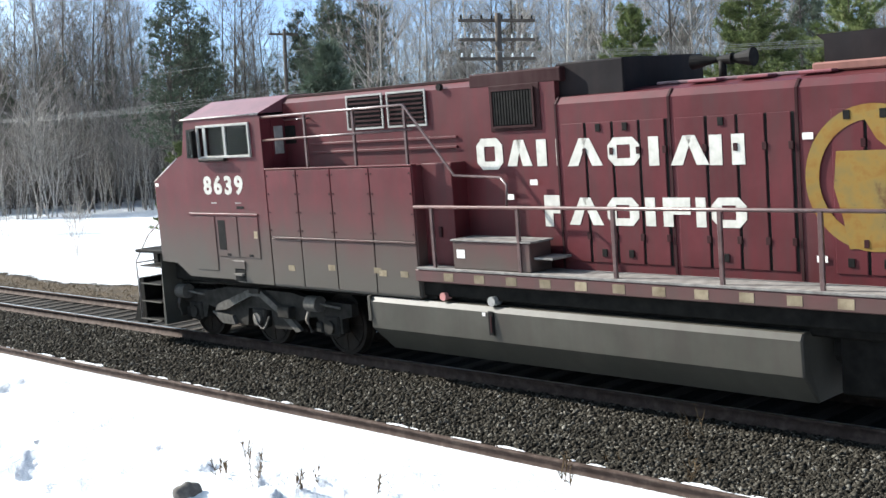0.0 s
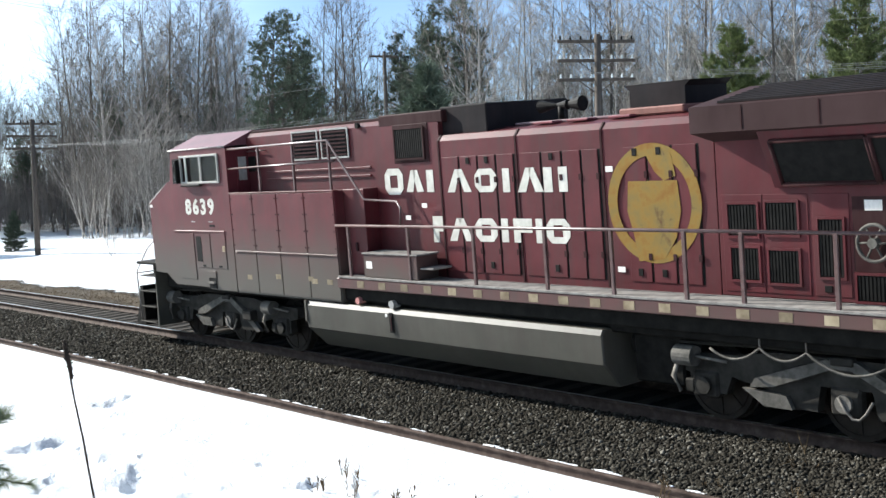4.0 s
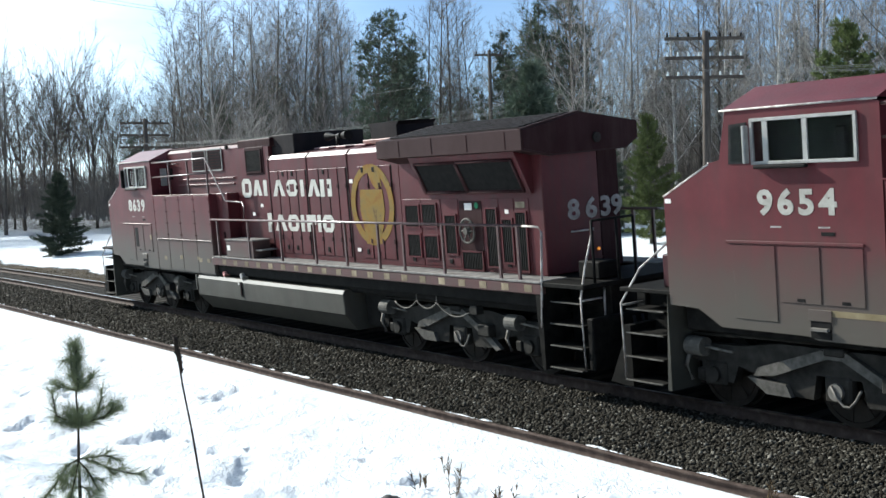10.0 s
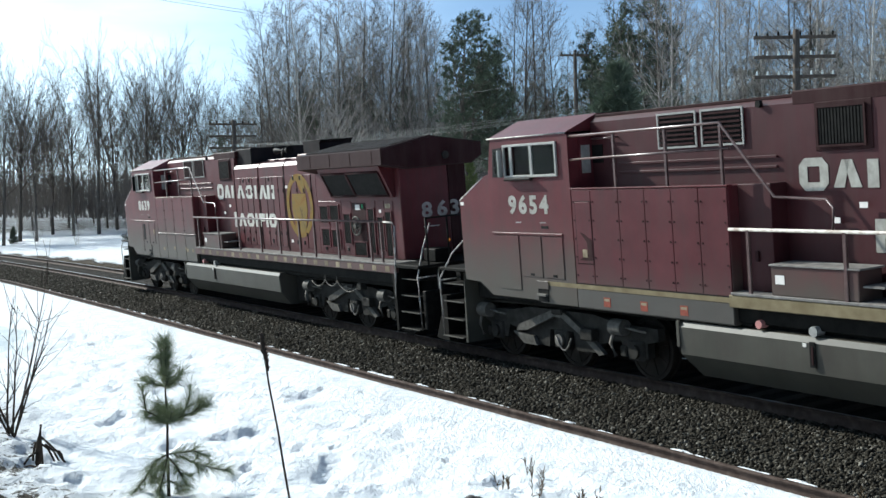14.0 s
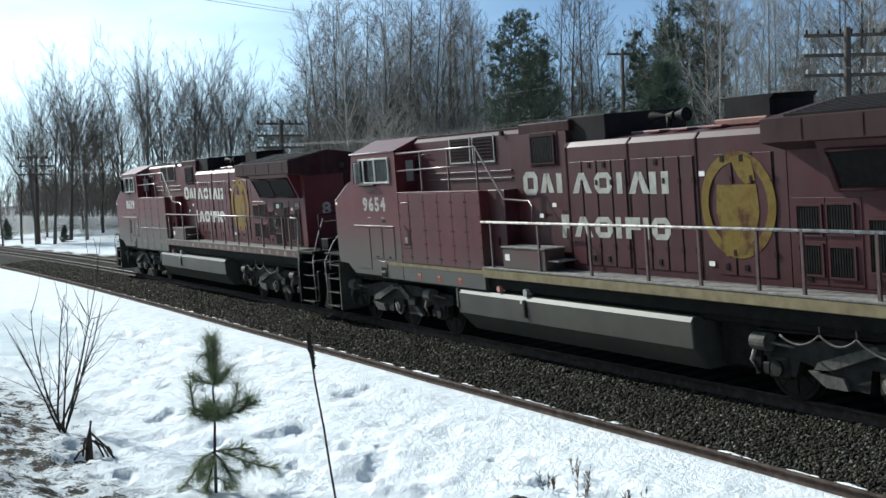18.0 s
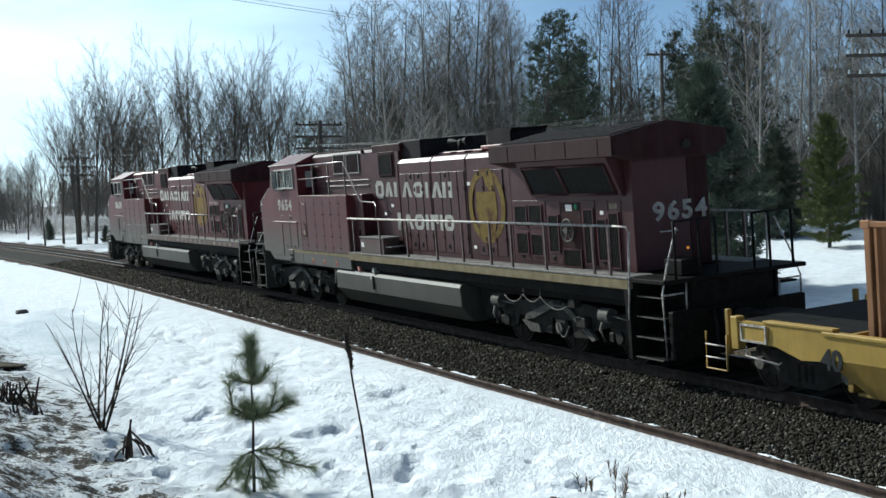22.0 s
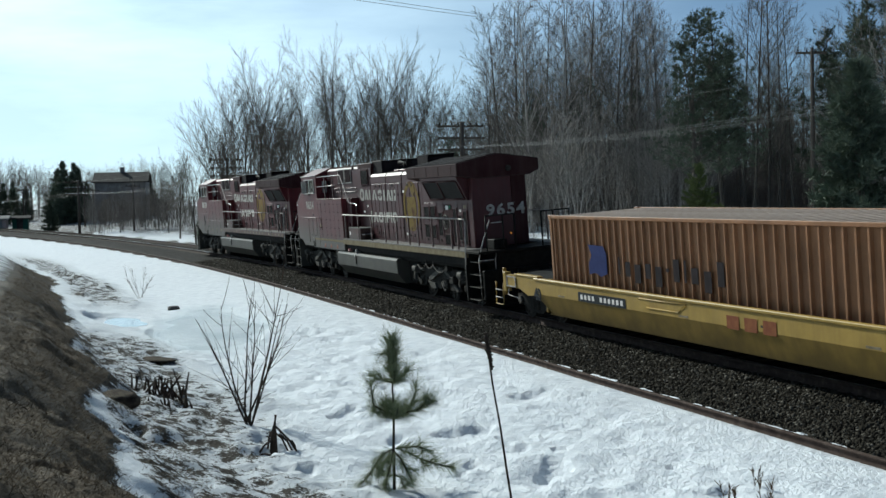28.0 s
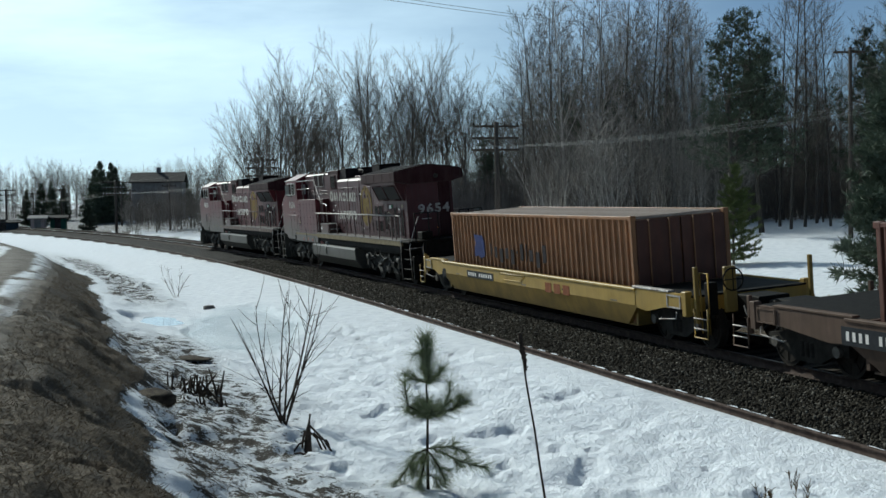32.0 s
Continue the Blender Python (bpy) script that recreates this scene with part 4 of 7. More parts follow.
    sh = P("emblem_shield", prismm(shield, 0, 0.006, "y"), DULL_GOLD if old_style else GOLD, "faded gold emblem shield")
    sh.matrix_basis = pose(X(15.32), HOOD + 0.016, 2.86)
    top = [(-0.20, 0.30), (-0.05, 0.42), (0.12, 0.70), (-0.10, 0.74), (-0.34, 0.66), (-0.40, 0.36)]
    st = P("emblem_crest", prismm(top, 0, 0.006, "y"), DULL_GOLD if old_style else GOLD)
    st.matrix_basis = pose(X(15.32), HOOD + 0.016, 2.86)
    # roof fittings: horn, exhaust stack
    # grey-lilac colour paints the sky's reflection onto the hood roof
    P("roof_walk", boxm(X(16.3), X(12.2), -0.55, 0.55, 4.03, 4.07, 0.01), painted("roof_sky_sheen", (0.16, 0.10, 0.11), amount=0.0))
    for u in (12.8, 13.5, 14.3):
        P("roof_hatch", boxm(X(u + 0.42), X(u), 0.15, 0.75, 4.02, 4.06, 0.012), painted("hatch_red", (0.20, 0.06, 0.07), amount=0.0))
    horn = P("horn", bar([(X(13.12), 0.45, 4.03), (X(13.12), 0.45, 4.27)], 0.05), BLACK)
    for dx, rr, ln in ((0.24, 0.10, 0.34), (-0.02, 0.075, 0.26), (-0.24, 0.115, 0.38)):
        P("horn_bell", discm((X(13.12) + dx, 0.45 + 0.06 * dx, 4.28), rr if dx < 0 else 0.03, ln, "x", 14, 0.03 if dx < 0 else rr), BLACK, parent=horn)
    P("exhaust_outlet", prismm([(X(15.45), 4.03), (X(15.45), 4.38), (X(15.55), 4.46), (X(14.37), 4.46), (X(14.47), 4.38), (X(14.47), 4.03)], -0.45, 0.45, "y"), SOOT)
    P("stack_base", boxm(X(15.55), X(14.4), -0.62, 0.62, 4.03, 4.14, 0.02), painted("stack_red", (0.22, 0.10, 0.08), amount=0.0))
    # radiator cabin
    P("radiator_hood", boxm(X(20.58), X(16.34), -0.15, HOOD, 1.68, 3.9, 0.02), RED)
    P("radiator_hood", boxm(X(19.60), X(16.34), -HOOD, -0.62, 1.68, 3.9, 0.02), RED)
    # set back slightly and a darker red than the hood beside it
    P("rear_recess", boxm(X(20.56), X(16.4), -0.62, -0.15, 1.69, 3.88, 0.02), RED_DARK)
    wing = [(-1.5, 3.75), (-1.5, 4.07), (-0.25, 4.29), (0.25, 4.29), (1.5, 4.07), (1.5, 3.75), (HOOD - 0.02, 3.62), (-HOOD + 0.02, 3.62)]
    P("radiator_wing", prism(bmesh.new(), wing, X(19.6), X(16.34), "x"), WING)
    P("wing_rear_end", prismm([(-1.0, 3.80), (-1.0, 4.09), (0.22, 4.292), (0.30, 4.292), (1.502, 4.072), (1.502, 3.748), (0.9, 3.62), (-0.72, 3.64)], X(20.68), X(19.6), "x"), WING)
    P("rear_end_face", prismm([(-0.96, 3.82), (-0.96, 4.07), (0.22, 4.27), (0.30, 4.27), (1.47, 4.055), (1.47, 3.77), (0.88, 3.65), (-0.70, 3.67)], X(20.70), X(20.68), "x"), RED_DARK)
    P("wing_edge_strip", prismm([(1.50, 4.074), (1.50, 4.092), (0.26, 4.318), (0.26, 4.294)], X(20.68), X(20.62), "x"), WING)
    gr = bmesh.new()
    for sgn in (1, -1):
        for k in range(9):
            q0, q1 = k / 9, (k + 0.86) / 9
            a = Vector((0, sgn * (1.40 - 1.1 * q0), 4.094 + 0.194 * q0))
            b = Vector((0, sgn * (1.40 - 1.1 * q1), 4.094 + 0.194 * q1))
            prism(gr, [(a.y, a.z), (b.y, b.z), (b.y, b.z + 0.02), (a.y, a.z + 0.03)], X(20.5 if sgn > 0 else 19.5), X(16.7), "x")
    P("radiator_grating", gr, SOOT)
    for u in (17.1, 18.15, 19.2, 20.25):
        P("wing_bolt_strip", boxm(X(u + 0.02), X(u), 1.5, 1.508, 3.78, 4.05), RED_DARK)
    # sloped screens below the wings
    slope = [(HOOD - 0.05, 3.04), (1.10, 3.04), (1.42, 3.74), (HOOD - 0.05, 3.74)]
    P("screen_housing", prism(bmesh.new(), slope, X(20.35), X(17.25), "x"), RED)
    for a, b in ((17.42, 18.60), (18.70, 20.18)):
        dy = Vector((0, 0.32, 0.70)).normalized()
        n = Vector((0, 0.70, -0.32)).normalized()
        bmw = bmesh.new()
        p0, p1 = Vector((0, 1.13, 3.11)), Vector((0, 1.345, 3.58))
        for off, mt in ((0.006, 0),):
            vs = []
            for q in ((X(b), p0), (X(a), p0), (X(a) , p1), (X(b), p1)):
                for o in (0.002, 0.012):
                    vs.append(bmw.verts.new(Vector((q[0], 0, 0)) + q[1] + n * o))
            bmw.faces.new((vs[1], vs[3], vs[5], vs[7]))
            for i in range(4):
                j = (i + 1) % 4
                bmw.faces.new((vs[2 * i], vs[2 * j], vs[2 * j + 1], vs[2 * i + 1]))
            bmesh.ops.recalc_face_normals(bmw, faces=bmw.faces[:])
        sc = P("radiator_screen", bmw, BLACK)
        fr = bmesh.new()
        for c0, c1 in (((X(a) + 0.03, p0 - dy * 0.03), (X(a) + 0.03, p1 + dy * 0.03)), ((X(b) - 0.03, p0 - dy * 0.03), (X(b) - 0.03, p1 + dy * 0.03)), ((X(a) + 0.03, p0 - dy * 0.03), (X(b) - 0.03, p0 - dy * 0.03)), ((X(a) + 0.03, p1 + dy * 0.03), (X(b) - 0.03, p1 + dy * 0.03))):
            tube(fr, [Vector((c0[0], 0, 0)) + c0[1] + n * 0.012, Vector((c1[0], 0, 0)) + c1[1] + n * 0.012], 0.028, 6)
        P("frame", fr, RED_DARK, parent=sc)
    # radiator cabin side: vents, reel, doors
    for a, b, z0, z1 in ((16.52, 16.95, 2.45, 2.84), (17.08, 17.52, 2.47, 2.86), (16.54, 16.95, 1.90, 2.30), (17.10, 17.52, 1.88, 2.28), (17.80, 18.12, 1.98, 2.66), (18.28, 18.86, 1.72, 2.02), (19.04, 19.32, 1.80, 2.78), (19.48, 19.74, 1.88, 2.60), (19.86, 20.12, 1.76, 2.72)):
        louvre(L, "side_vent", X(b), X(a), z0, z1, HOOD + 0.012, max(5, int((b - a) / 0.045)), True, RED)
    for a, b in ((16.42, 17.02), (17.04, 17.66), (17.72, 18.20), (18.98, 19.38), (19.42, 19.80), (19.82, 20.2)):
        P("radiator_door", boxm(X(b), X(a), HOOD, HOOD + 0.01, 1.75, 2.96, 0.004), RED)
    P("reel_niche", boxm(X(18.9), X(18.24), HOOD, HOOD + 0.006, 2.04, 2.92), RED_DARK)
    c = Vector((X(18.55), HOOD + 0.09, 2.40))
    reel = P("hand_brake_wheel", tube(bmesh.new(), [c + Vector((0.21 * math.cos(a), 0, 0.21 * math.sin(a))) for a in (2 * math.pi * k / 24 for k in range(25))], 0.022, 6, cap=False), ARM)
    for k in range(6):
        a = k * math.pi / 3
        P("spoke", tube(bmesh.new(), [c, c + Vector((0.2 * math.cos(a), 0, 0.2 * math.sin(a)))], 0.014, 5), ARM, parent=reel)
    P("hub", discm(c, 0.06, 0.1, "y", 12), ARM, parent=reel)
    P("sticker", boxm(X(18.62), X(18.40), HOOD + 0.006, HOOD + 0.01, 2.76, 2.88), SIGN)
    P("green_sticker", discm((X(18.76), HOOD + 0.012, 2.84), 0.055, 0.008, "y", 14), surf("green_sticker", [(0.3, (0.03, 0.15, 0.075)), (0.7, (0.05, 0.2, 0.1))], 9))
    P("sticker", boxm(X(20.1), X(19.86), HOOD + 0.01, HOOD + 0.014, 2.80, 2.90), REFL)
    P("sticker", boxm(X(19.66), X(19.56), HOOD + 0.01, HOOD + 0.014, 2.70, 2.77), SIGN)
    for u in (16.7, 17.9, 19.6):
        P("latch", boxm(X(u + 0.05), X(u - 0.05), HOOD + 0.01, HOOD + 0.026, 1.80, 1.88, 0.004), BLACK)
    # rear face
    P("rear_door", boxm(X(19.62), X(19.60), -0.95, -0.35, 1.7, 3.3, 0.004), RED)
    for k, ch in enumerate(number):
        yy = 0.52 - 0.31 * k if old_style else (0.43, 0.05, -0.27, -0.52)[k]
        lettering(ch, 0.45, FADED, L, Matrix(((0, 0, -1, X(20.585)), (-1, 0, 0, yy), (0, 1, 0, 2.56), (0, 0, 0, 1))) @ Matrix.Diagonal((1.15, 1, 1, 1)), 0.014, 1.0, "number")
    P("rear_lamp", discm((X(20.71), -0.05, 3.86), 0.085, 0.05, "x", 14), TRUCK)
    P("marker_lamp", discm((X(20.60), -0.05, 2.02), 0.024, 0.03, "x", 10), AMBER, "lit amber marker lamp")
    P("rear_grab", bar([(X(20.62), 0.55, 2.36), (X(20.66), 0.5, 2.36), (X(20.66), 0.2, 2.36)], 0.014), PALE_RAIL)
    # handrails
    for sgn in (1, -1):
        P("handrail", bar([(X(8.5), sgn * 1.50, 2.56), (X(20.55), sgn * 1.50, 2.55)], 0.024), PALE_RAIL if old_style else RAIL_RED)
        posts = [8.86, 10.52, 12.12, 13.66, 14.92, 16.15, 17.02, 18.30, 19.92, 20.42]
        for u in posts:
            P("handrail_post", boxm(X(u) - 0.028, X(u) + 0.028, sgn * 1.50 - 0.022, sgn * 1.50 + 0.022, 1.50, 2.56, 0.006), RAIL_RED)
        P("end_handrail", bar([(X(20.55), sgn * 1.50, 2.55), (X(20.94), sgn * 1.50, 2.54), (X(21.03), sgn * 1.50, 2.46), (X(20.98), sgn * 1.51, 1.8), (X(20.90), sgn * 1.51, 0.95)], 0.019), PALE_RAIL, "worn white end handrail")
    P("top_handrail", bar([(X(4.9), 1.46, 4.02), (X(8.38), 1.46, 4.04), (X(9.32), 1.44, 3.00), (X(10.18), 1.42, 2.96), (X(10.32), 1.45, 2.86), (X(10.32), 1.48, 2.56)], 0.02), RAIL_RED)
    P("top_handrail", bar([(X(4.9), 1.46, 3.64), (X(8.55), 1.46, 3.68)], 0.018), RAIL_RED)
    for u in (6.02, 7.22, 8.38):
        P("handrail_post", boxm(X(u) - 0.024, X(u) + 0.024, 1.42, 1.46, 3.17, 4.03, 0.005), RAIL_RED)
    # fuel tank
    tk = [(1.22, 0.34), (1.485, 0.69), (1.505, 1.10), (1.46, 1.175), (0.9, 1.19)]
    tk = tk + [(-a, b) for a, b in tk[::-1]]
    tb = bmesh.new()
    prism(tb, tk, X(14.64), X(7.32), "x")
    for v in tb.verts:
        if v.co.z < 0.7:
            v.co.x += (-0.04 if v.co.x < 0 else -0.22) * (0.7 - v.co.z) / 0.45
    bmesh.ops.bevel(tb, geom=[e_ for e_ in tb.edges if abs(e_.verts[0].co.x - e_.verts[1].co.x) < 0.3], offset=0.02, segments=1, affect="EDGES")
    P("fuel_tank", tb, GREY_TANK, "dusty grey fuel tank")
    P("tank_end_rib", prismm([(1.515, 0.8), (1.515, 1.18), (1.45, 1.195), (1.40, 1.18), (1.48, 1.1), (1.48, 0.8)], X(7.36), X(7.30), "x"), GREY_TANK)
    P("sight_glass", boxm(X(9.96), X(9.86), 1.505, 1.52, 0.78, 1.12, 0.004), BLACK)
    P("sight_glass_bar", boxm(X(9.93), X(9.90), 1.52, 1.53, 0.82, 1.06, 0.003), RED_DARK)
    P("fuel_filler", discm((X(9.92), 1.42, 1.25), 0.07, 0.16, "y", 14), ALU)
    P("fuel_filler", discm((X(8.95), 1.42, 1.26), 0.06, 0.14, "y", 14), painted("filler_red", (0.5, 0.22, 0.2), amount=0.0))
    P("tank_plate", boxm(X(8.75), X(8.55), 1.36, 1.40, 1.2, 1.36, 0.004), UNDER)
    P("sticker", boxm(X(9.80), X(9.74), 1.505, 1.51, 1.04, 1.09), SIGN)
    P("tank_vent", discm((X(7.22), 1.36, 0.94), 0.06, 0.26, "z", 12, 0.03), DUSTY)
    P("air_reservoir", discm((X(15.4), 0.9, 0.95), 0.2, 1.2, "x", 16), UNDER)
    P("equipment_box", boxm(X(15.75), X(14.9), -1.2, 1.15, 0.45, 1.2, 0.03), UNDER)
    # trucks
    wheels = []
    for cu in (3.87, 18.10):
        fr = [(-2.55, 0.72), (-2.55, 0.92), (-1.5, 0.94), (-0.95, 1.03), (0.95, 1.03), (1.5, 0.94), (2.55, 0.92), (2.55, 0.72), (2.28, 0.66), (2.28, 0.42), (1.72, 0.42), (1.62, 0.66), (1.1, 0.55), (0.9, 0.38), (0.4, 0.36), (0.34, 0.68), (-0.34, 0.68), (-0.4, 0.36), (-0.9, 0.38), (-1.1, 0.55), (-1.62, 0.66), (-1.72, 0.42), (-2.28, 0.42), (-2.28, 0.66)]
        for sgn in (1, -1):
            y0, y1 = sorted((sgn * 0.98, sgn * 1.12))
            truck = P("truck_frame", prismm([(X(cu) + a, b) for a, b in fr], y0, y1, "y"), TRUCK)
            if sgn < 0:
                continue
            arm = [(1.30, 0.58), (1.22, 0.70), (0.22, 1.02), (-0.20, 1.02), (-0.95, 0.62), (-1.25, 0.40), (-1.12, 0.36), (-0.75, 0.60), (-0.12, 0.92), (0.12, 0.92), (0.95, 0.62)]
            P("equalizer_arm", prismm([(X(cu) + a, b) for a, b in arm], 1.12, 1.20, "y"), ARM, "pale dusty truck arm", parent=truck)
            P("arm_pad", boxm(X(cu) - 1.05, X(cu) - 0.72, 1.12, 1.28, 0.60, 0.80, 0.02), TRUCK, parent=truck)
            P("arm_pad", boxm(X(cu) - 0.16, X(cu) + 0.14, 1.12, 1.23, 0.97, 1.07, 0.015), TRUCK, parent=truck)
            P("wedge", prismm([(X(cu) + 0.70, 0.36), (X(cu) + 0.78, 0.52), (X(cu) + 1.42, 0.56), (X(cu) + 1.10, 0.36)], 1.12, 1.19, "y"), ARM, parent=truck)
            for q in (-2.02, 0, 2.02):
                P("axle_box", boxm(X(cu) + q - 0.2, X(cu) + q + 0.2, 1.0, 1.16, 0.36, 0.70, 0.03), TRUCK, parent=truck)
                P("axle_cap", discm((X(cu) + q, 1.18, 0.52), 0.11, 0.06, "y", 16), DUSTY if q == 0 else TRUCK, parent=truck)
            for q, fl in ((2.25, 1), (-1.72, 1)):
                cyl = P("brake_cylinder", discm((X(cu) + q, 1.22, 0.90), 0.135, 0.30, "x", 18), ARM, parent=truck)
                P("brake_rod", bar([(X(cu) + q - 0.15, 1.22, 0.90), (X(cu) + q - 0.62, 1.2, 0.86)], 0.02), DUSTY, parent=truck)
                P("brake_lever", bar([(X(cu) + q + 0.12, 1.24, 0.84), (X(cu) + q + 0.20, 1.26, 0.62), (X(cu) + q + 0.10, 1.24, 0.42)], 0.032), DUSTY, parent=truck)
                P("brake_shoe", boxm(X(cu) + q - 0.05, X(cu) + q + 0.10, 1.0, 1.16, 0.40, 0.58, 0.02), TRUCK, parent=truck)
            P("cable", bar([(X(cu) + 0.05 - 0.45 * q, 1.22, 0.60 - 0.25 * math.sin(q * 3.1)) for q in (0, 0.2, 0.4, 0.6, 0.8, 1.0)], 0.018, 6), DUSTY, parent=truck)
            P("air_pipe", bar([(X(cu) + 2.4, 1.14, 1.05), (X(cu) + 1.1, 1.14, 1.09), (X(cu) - 0.4, 1.14, 1.10)], 0.022, 6), TRUCK, parent=truck)
            for q in (-1.3, 1.3):
                P("spring", discm((X(cu) + q, 1.02, 0.78), 0.10, 0.22, "z", 12), TRUCK, parent=truck)
        P("traction_motor", boxm(X(cu) - 2.3, X(cu) + 2.3, -0.62, 0.62, 0.32, 1.0, 0.05), UNDER)
        for q in (-2.02, 0, 2.02):
            wheels.append(wheelset(L, X(cu) + q))
    bights = [(16.35, 1.06), (17.1, 1.12), (17.75, 1.12), (18.75, 1.02)]
    pts = []
    for (a, za), (b, zb) in zip(bights, bights[1:]):
        pts += [(X(a + (b - a) * q), 1.36, za + (zb - za) * q - 4 * q * (1 - q) * 0.16 * (b - a) ** 0.5) for q in (k / 12 for k in range(12))]
    P("safety_chain", tube(bmesh.new(), pts + [(X(18.75), 1.30, 1.02)], 0.017, 6), ARM)
    P("chain_box", boxm(X(18.95), X(18.75), 1.2, 1.36, 0.98, 1.14, 0.01), TRUCK)
    for u in (17.1, 17.75):
        P("chain_hanger", bar([(X(u), 1.36, 1.12), (X(u), 1.36, 1.48)], 0.012, 6), DUSTY)
    # end steps, plough, coupler
    for u0, sgn in ((0.35, 1), (20.95, 1), (0.35, -1), (20.95, -1)):
        front = u0 < 5
        for k, zz in enumerate((0.32, 0.66, 1.0, 1.34)):
            y0, y1 = sorted((sgn * (0.98 + 0.02 * k), sgn * (1.50 - 0.03 * k)))
            P("step", boxm(X(u0 + 0.85), X(u0 + 0.1), y0, y1, zz, zz + 0.03, 0.005), UNDER)
            # paler strip in place of the light caught along the step's edge
            P("step_edge", boxm(X(u0 + 0.85), X(u0 + 0.1), *sorted((sgn * (1.50 - 0.03 * k), sgn * (1.525 - 0.03 * k))), zz + 0.014, zz + 0.032), ARM)
        bk = sorted((sgn * 0.86, sgn * 0.92))
        P("step_back", boxm(X(u0 + 0.95), X(u0), *bk, 0.30, 1.62, 0.01), UNDER)
        us = u0 + 0.98 if front else u0 - 0.06
        P("step_side", prismm([(X(us + 0.06), 1.64), (X(us - 0.10) if not front else X(us + 0.06), 1.64), (X(us - 0.03), 0.28), (X(us + 0.05), 0.28)], *sorted((sgn * 0.95, sgn * 1.52)), "y"), GREY_TANK if front else UNDER)
        uo = u0 + 0.05 if front else u0 + 0.88
        ui = u0 + 0.95 if front else u0 + 0.05
        P("step_handrail", bar([(X(uo), sgn * 1.46, 0.34), (X(uo), sgn * 1.48, 1.45), (X(uo + (0.25 if front else -0.05)), sgn * 1.30, 1.95), (X(ui if front else uo - 0.1), sgn * 1.05, 2.50)], 0.016), PALE_RAIL, "worn white step handrail")
        P("step_handrail", bar([(X(ui if front else uo), sgn * 1.0, 0.9), (X(ui if front else uo), sgn * 1.0, 1.4), (X(ui if front else uo - 0.1), sgn * 0.9, 1.62)], 0.018), PALE_RAIL)
        P("step_rail_bracket", bar([(X(uo), sgn * 1.48, 1.42), (X(uo), sgn * 1.05, 1.42)], 0.016), PALE_RAIL)
    P("plough", prismm([(X(0.35), 0.22), (X(0.02), 0.25), (X(0.30), 0.8), (X(0.35), 1.12), (X(0.5), 1.12), (X(0.5), 0.22)], -1.42, 1.42, "y"), UNDER)
    P("rear_pilot", boxm(X(22.0), X(21.86), -1.42, 1.42, 0.35, 1.15, 0.02), UNDER)
    P("end_platform", boxm(X(1.45), X(0.35), -1.45, 1.45, 1.62, 1.68, 0.01), UNDER)
    P("end_platform", boxm(X(21.95), X(20.58), -1.52, 1.52, 1.60, 1.672, 0.01), UNDER)
    P("end_housing", boxm(X(21.86), X(20.9), -0.85, 0.85, 0.75, 1.60, 0.02), UNDER)
    P("end_housing", boxm(X(1.5), X(0.5), -0.85, 0.85, 0.75, 1.62, 0.02), UNDER)
    P("anticlimber", boxm(X(0.42), X(0.22), -1.0, 1.0, 1.30, 1.66, 0.02), UNDER)
    for u in (0.15, 22.05):
        P("coupler", boxm(X(u + 0.25), X(u - 0.25), -0.16, 0.16, 0.72, 1.05, 0.04), TRUCK)
        for y in (-0.5, 0.45, 0.62):
            P("air_hose", bar([(X(u), y, 1.1), (X(u) + (0.1 if u < 5 else -0.1), y + 0.03, 0.8), (X(u) + (0.18 if u < 5 else -0.18), y + 0.1, 0.5)], 0.025, 6), RUBBER)
    # rear end railing: posts and drop plate
    for y in (1.25, 0.75, 0.4, -0.4, -0.75, -1.25):
        P("end_post", bar([(X(21.92), y, 1.65), (X(21.92), y, 2.62)], 0.024, 6), BLACK)
    for y0, y1 in ((0.4, 1.25), (-1.25, -0.4)):
        P("end_rail", bar([(X(21.92), y0, 2.62), (X(21.92), y1, 2.62)], 0.022, 6), BLACK)
    for y0, y1 in ((0.35, 1.2), (-1.2, -0.35)):
        P("front_rail", bar([(X(0.45), y0, 1.66), (X(0.45), y0, 2.5), (X(0.6), y0, 2.6), (X(1.3), y0, 2.62)], 0.022, 6), PALE_RAIL)
    P("jumper_box", boxm(X(21.7), X(21.2), 0.55, 0.95, 1.68, 1.95, 0.02), UNDER)
    P("front_box", boxm(X(1.35), X(1.0), 0.8, 1.2, 1.68, 2.15, 0.02), RED)
    return L, wheels


loco1, wheels1 = locomotive("8639", "weathered dark red diesel locomotive with faded gold emblem", False)
loco2, wheels2 = locomotive("9654", "dusty dark red diesel locomotive with a yellow sill stripe", True)


# ---- well cars and their containers ----
YELLOW = painted("faded_yellow_paint", (0.33, 0.215, 0.048), dust=(0.12, 0.088, 0.04), low=0.2, high=0.75, amount=0.55, rough=(0.4, 0.6), grime=0.22)
# darker copy of the yellow: shade on the lower parts put into the colour
YELLOW_SHADE = painted("shaded_yellow_paint", (0.24, 0.155, 0.036), dust=(0.095, 0.07, 0.032), low=0.1, high=0.8, amount=0.6, rough=(0.45, 0.65), grime=0.25)
BROWN_CAR = painted("grimy_brown_paint", (0.11, 0.075, 0.055), dust=(0.08, 0.063, 0.05), low=0.2, high=0.9, amount=0.5, rough=(0.5, 0.7), grime=0.5)
ORANGE = painted("weathered_orange_container", (0.25, 0.118, 0.052), dust=(0.16, 0.088, 0.048), low=1.0, high=2.6, amount=0.35, rough=(0.45, 0.65), grime=0.30)
ORANGE_ROOF = painted("faded_container_roof", (0.36, 0.29, 0.24), amount=0.0, rough=(0.5, 0.7), grime=0.4)
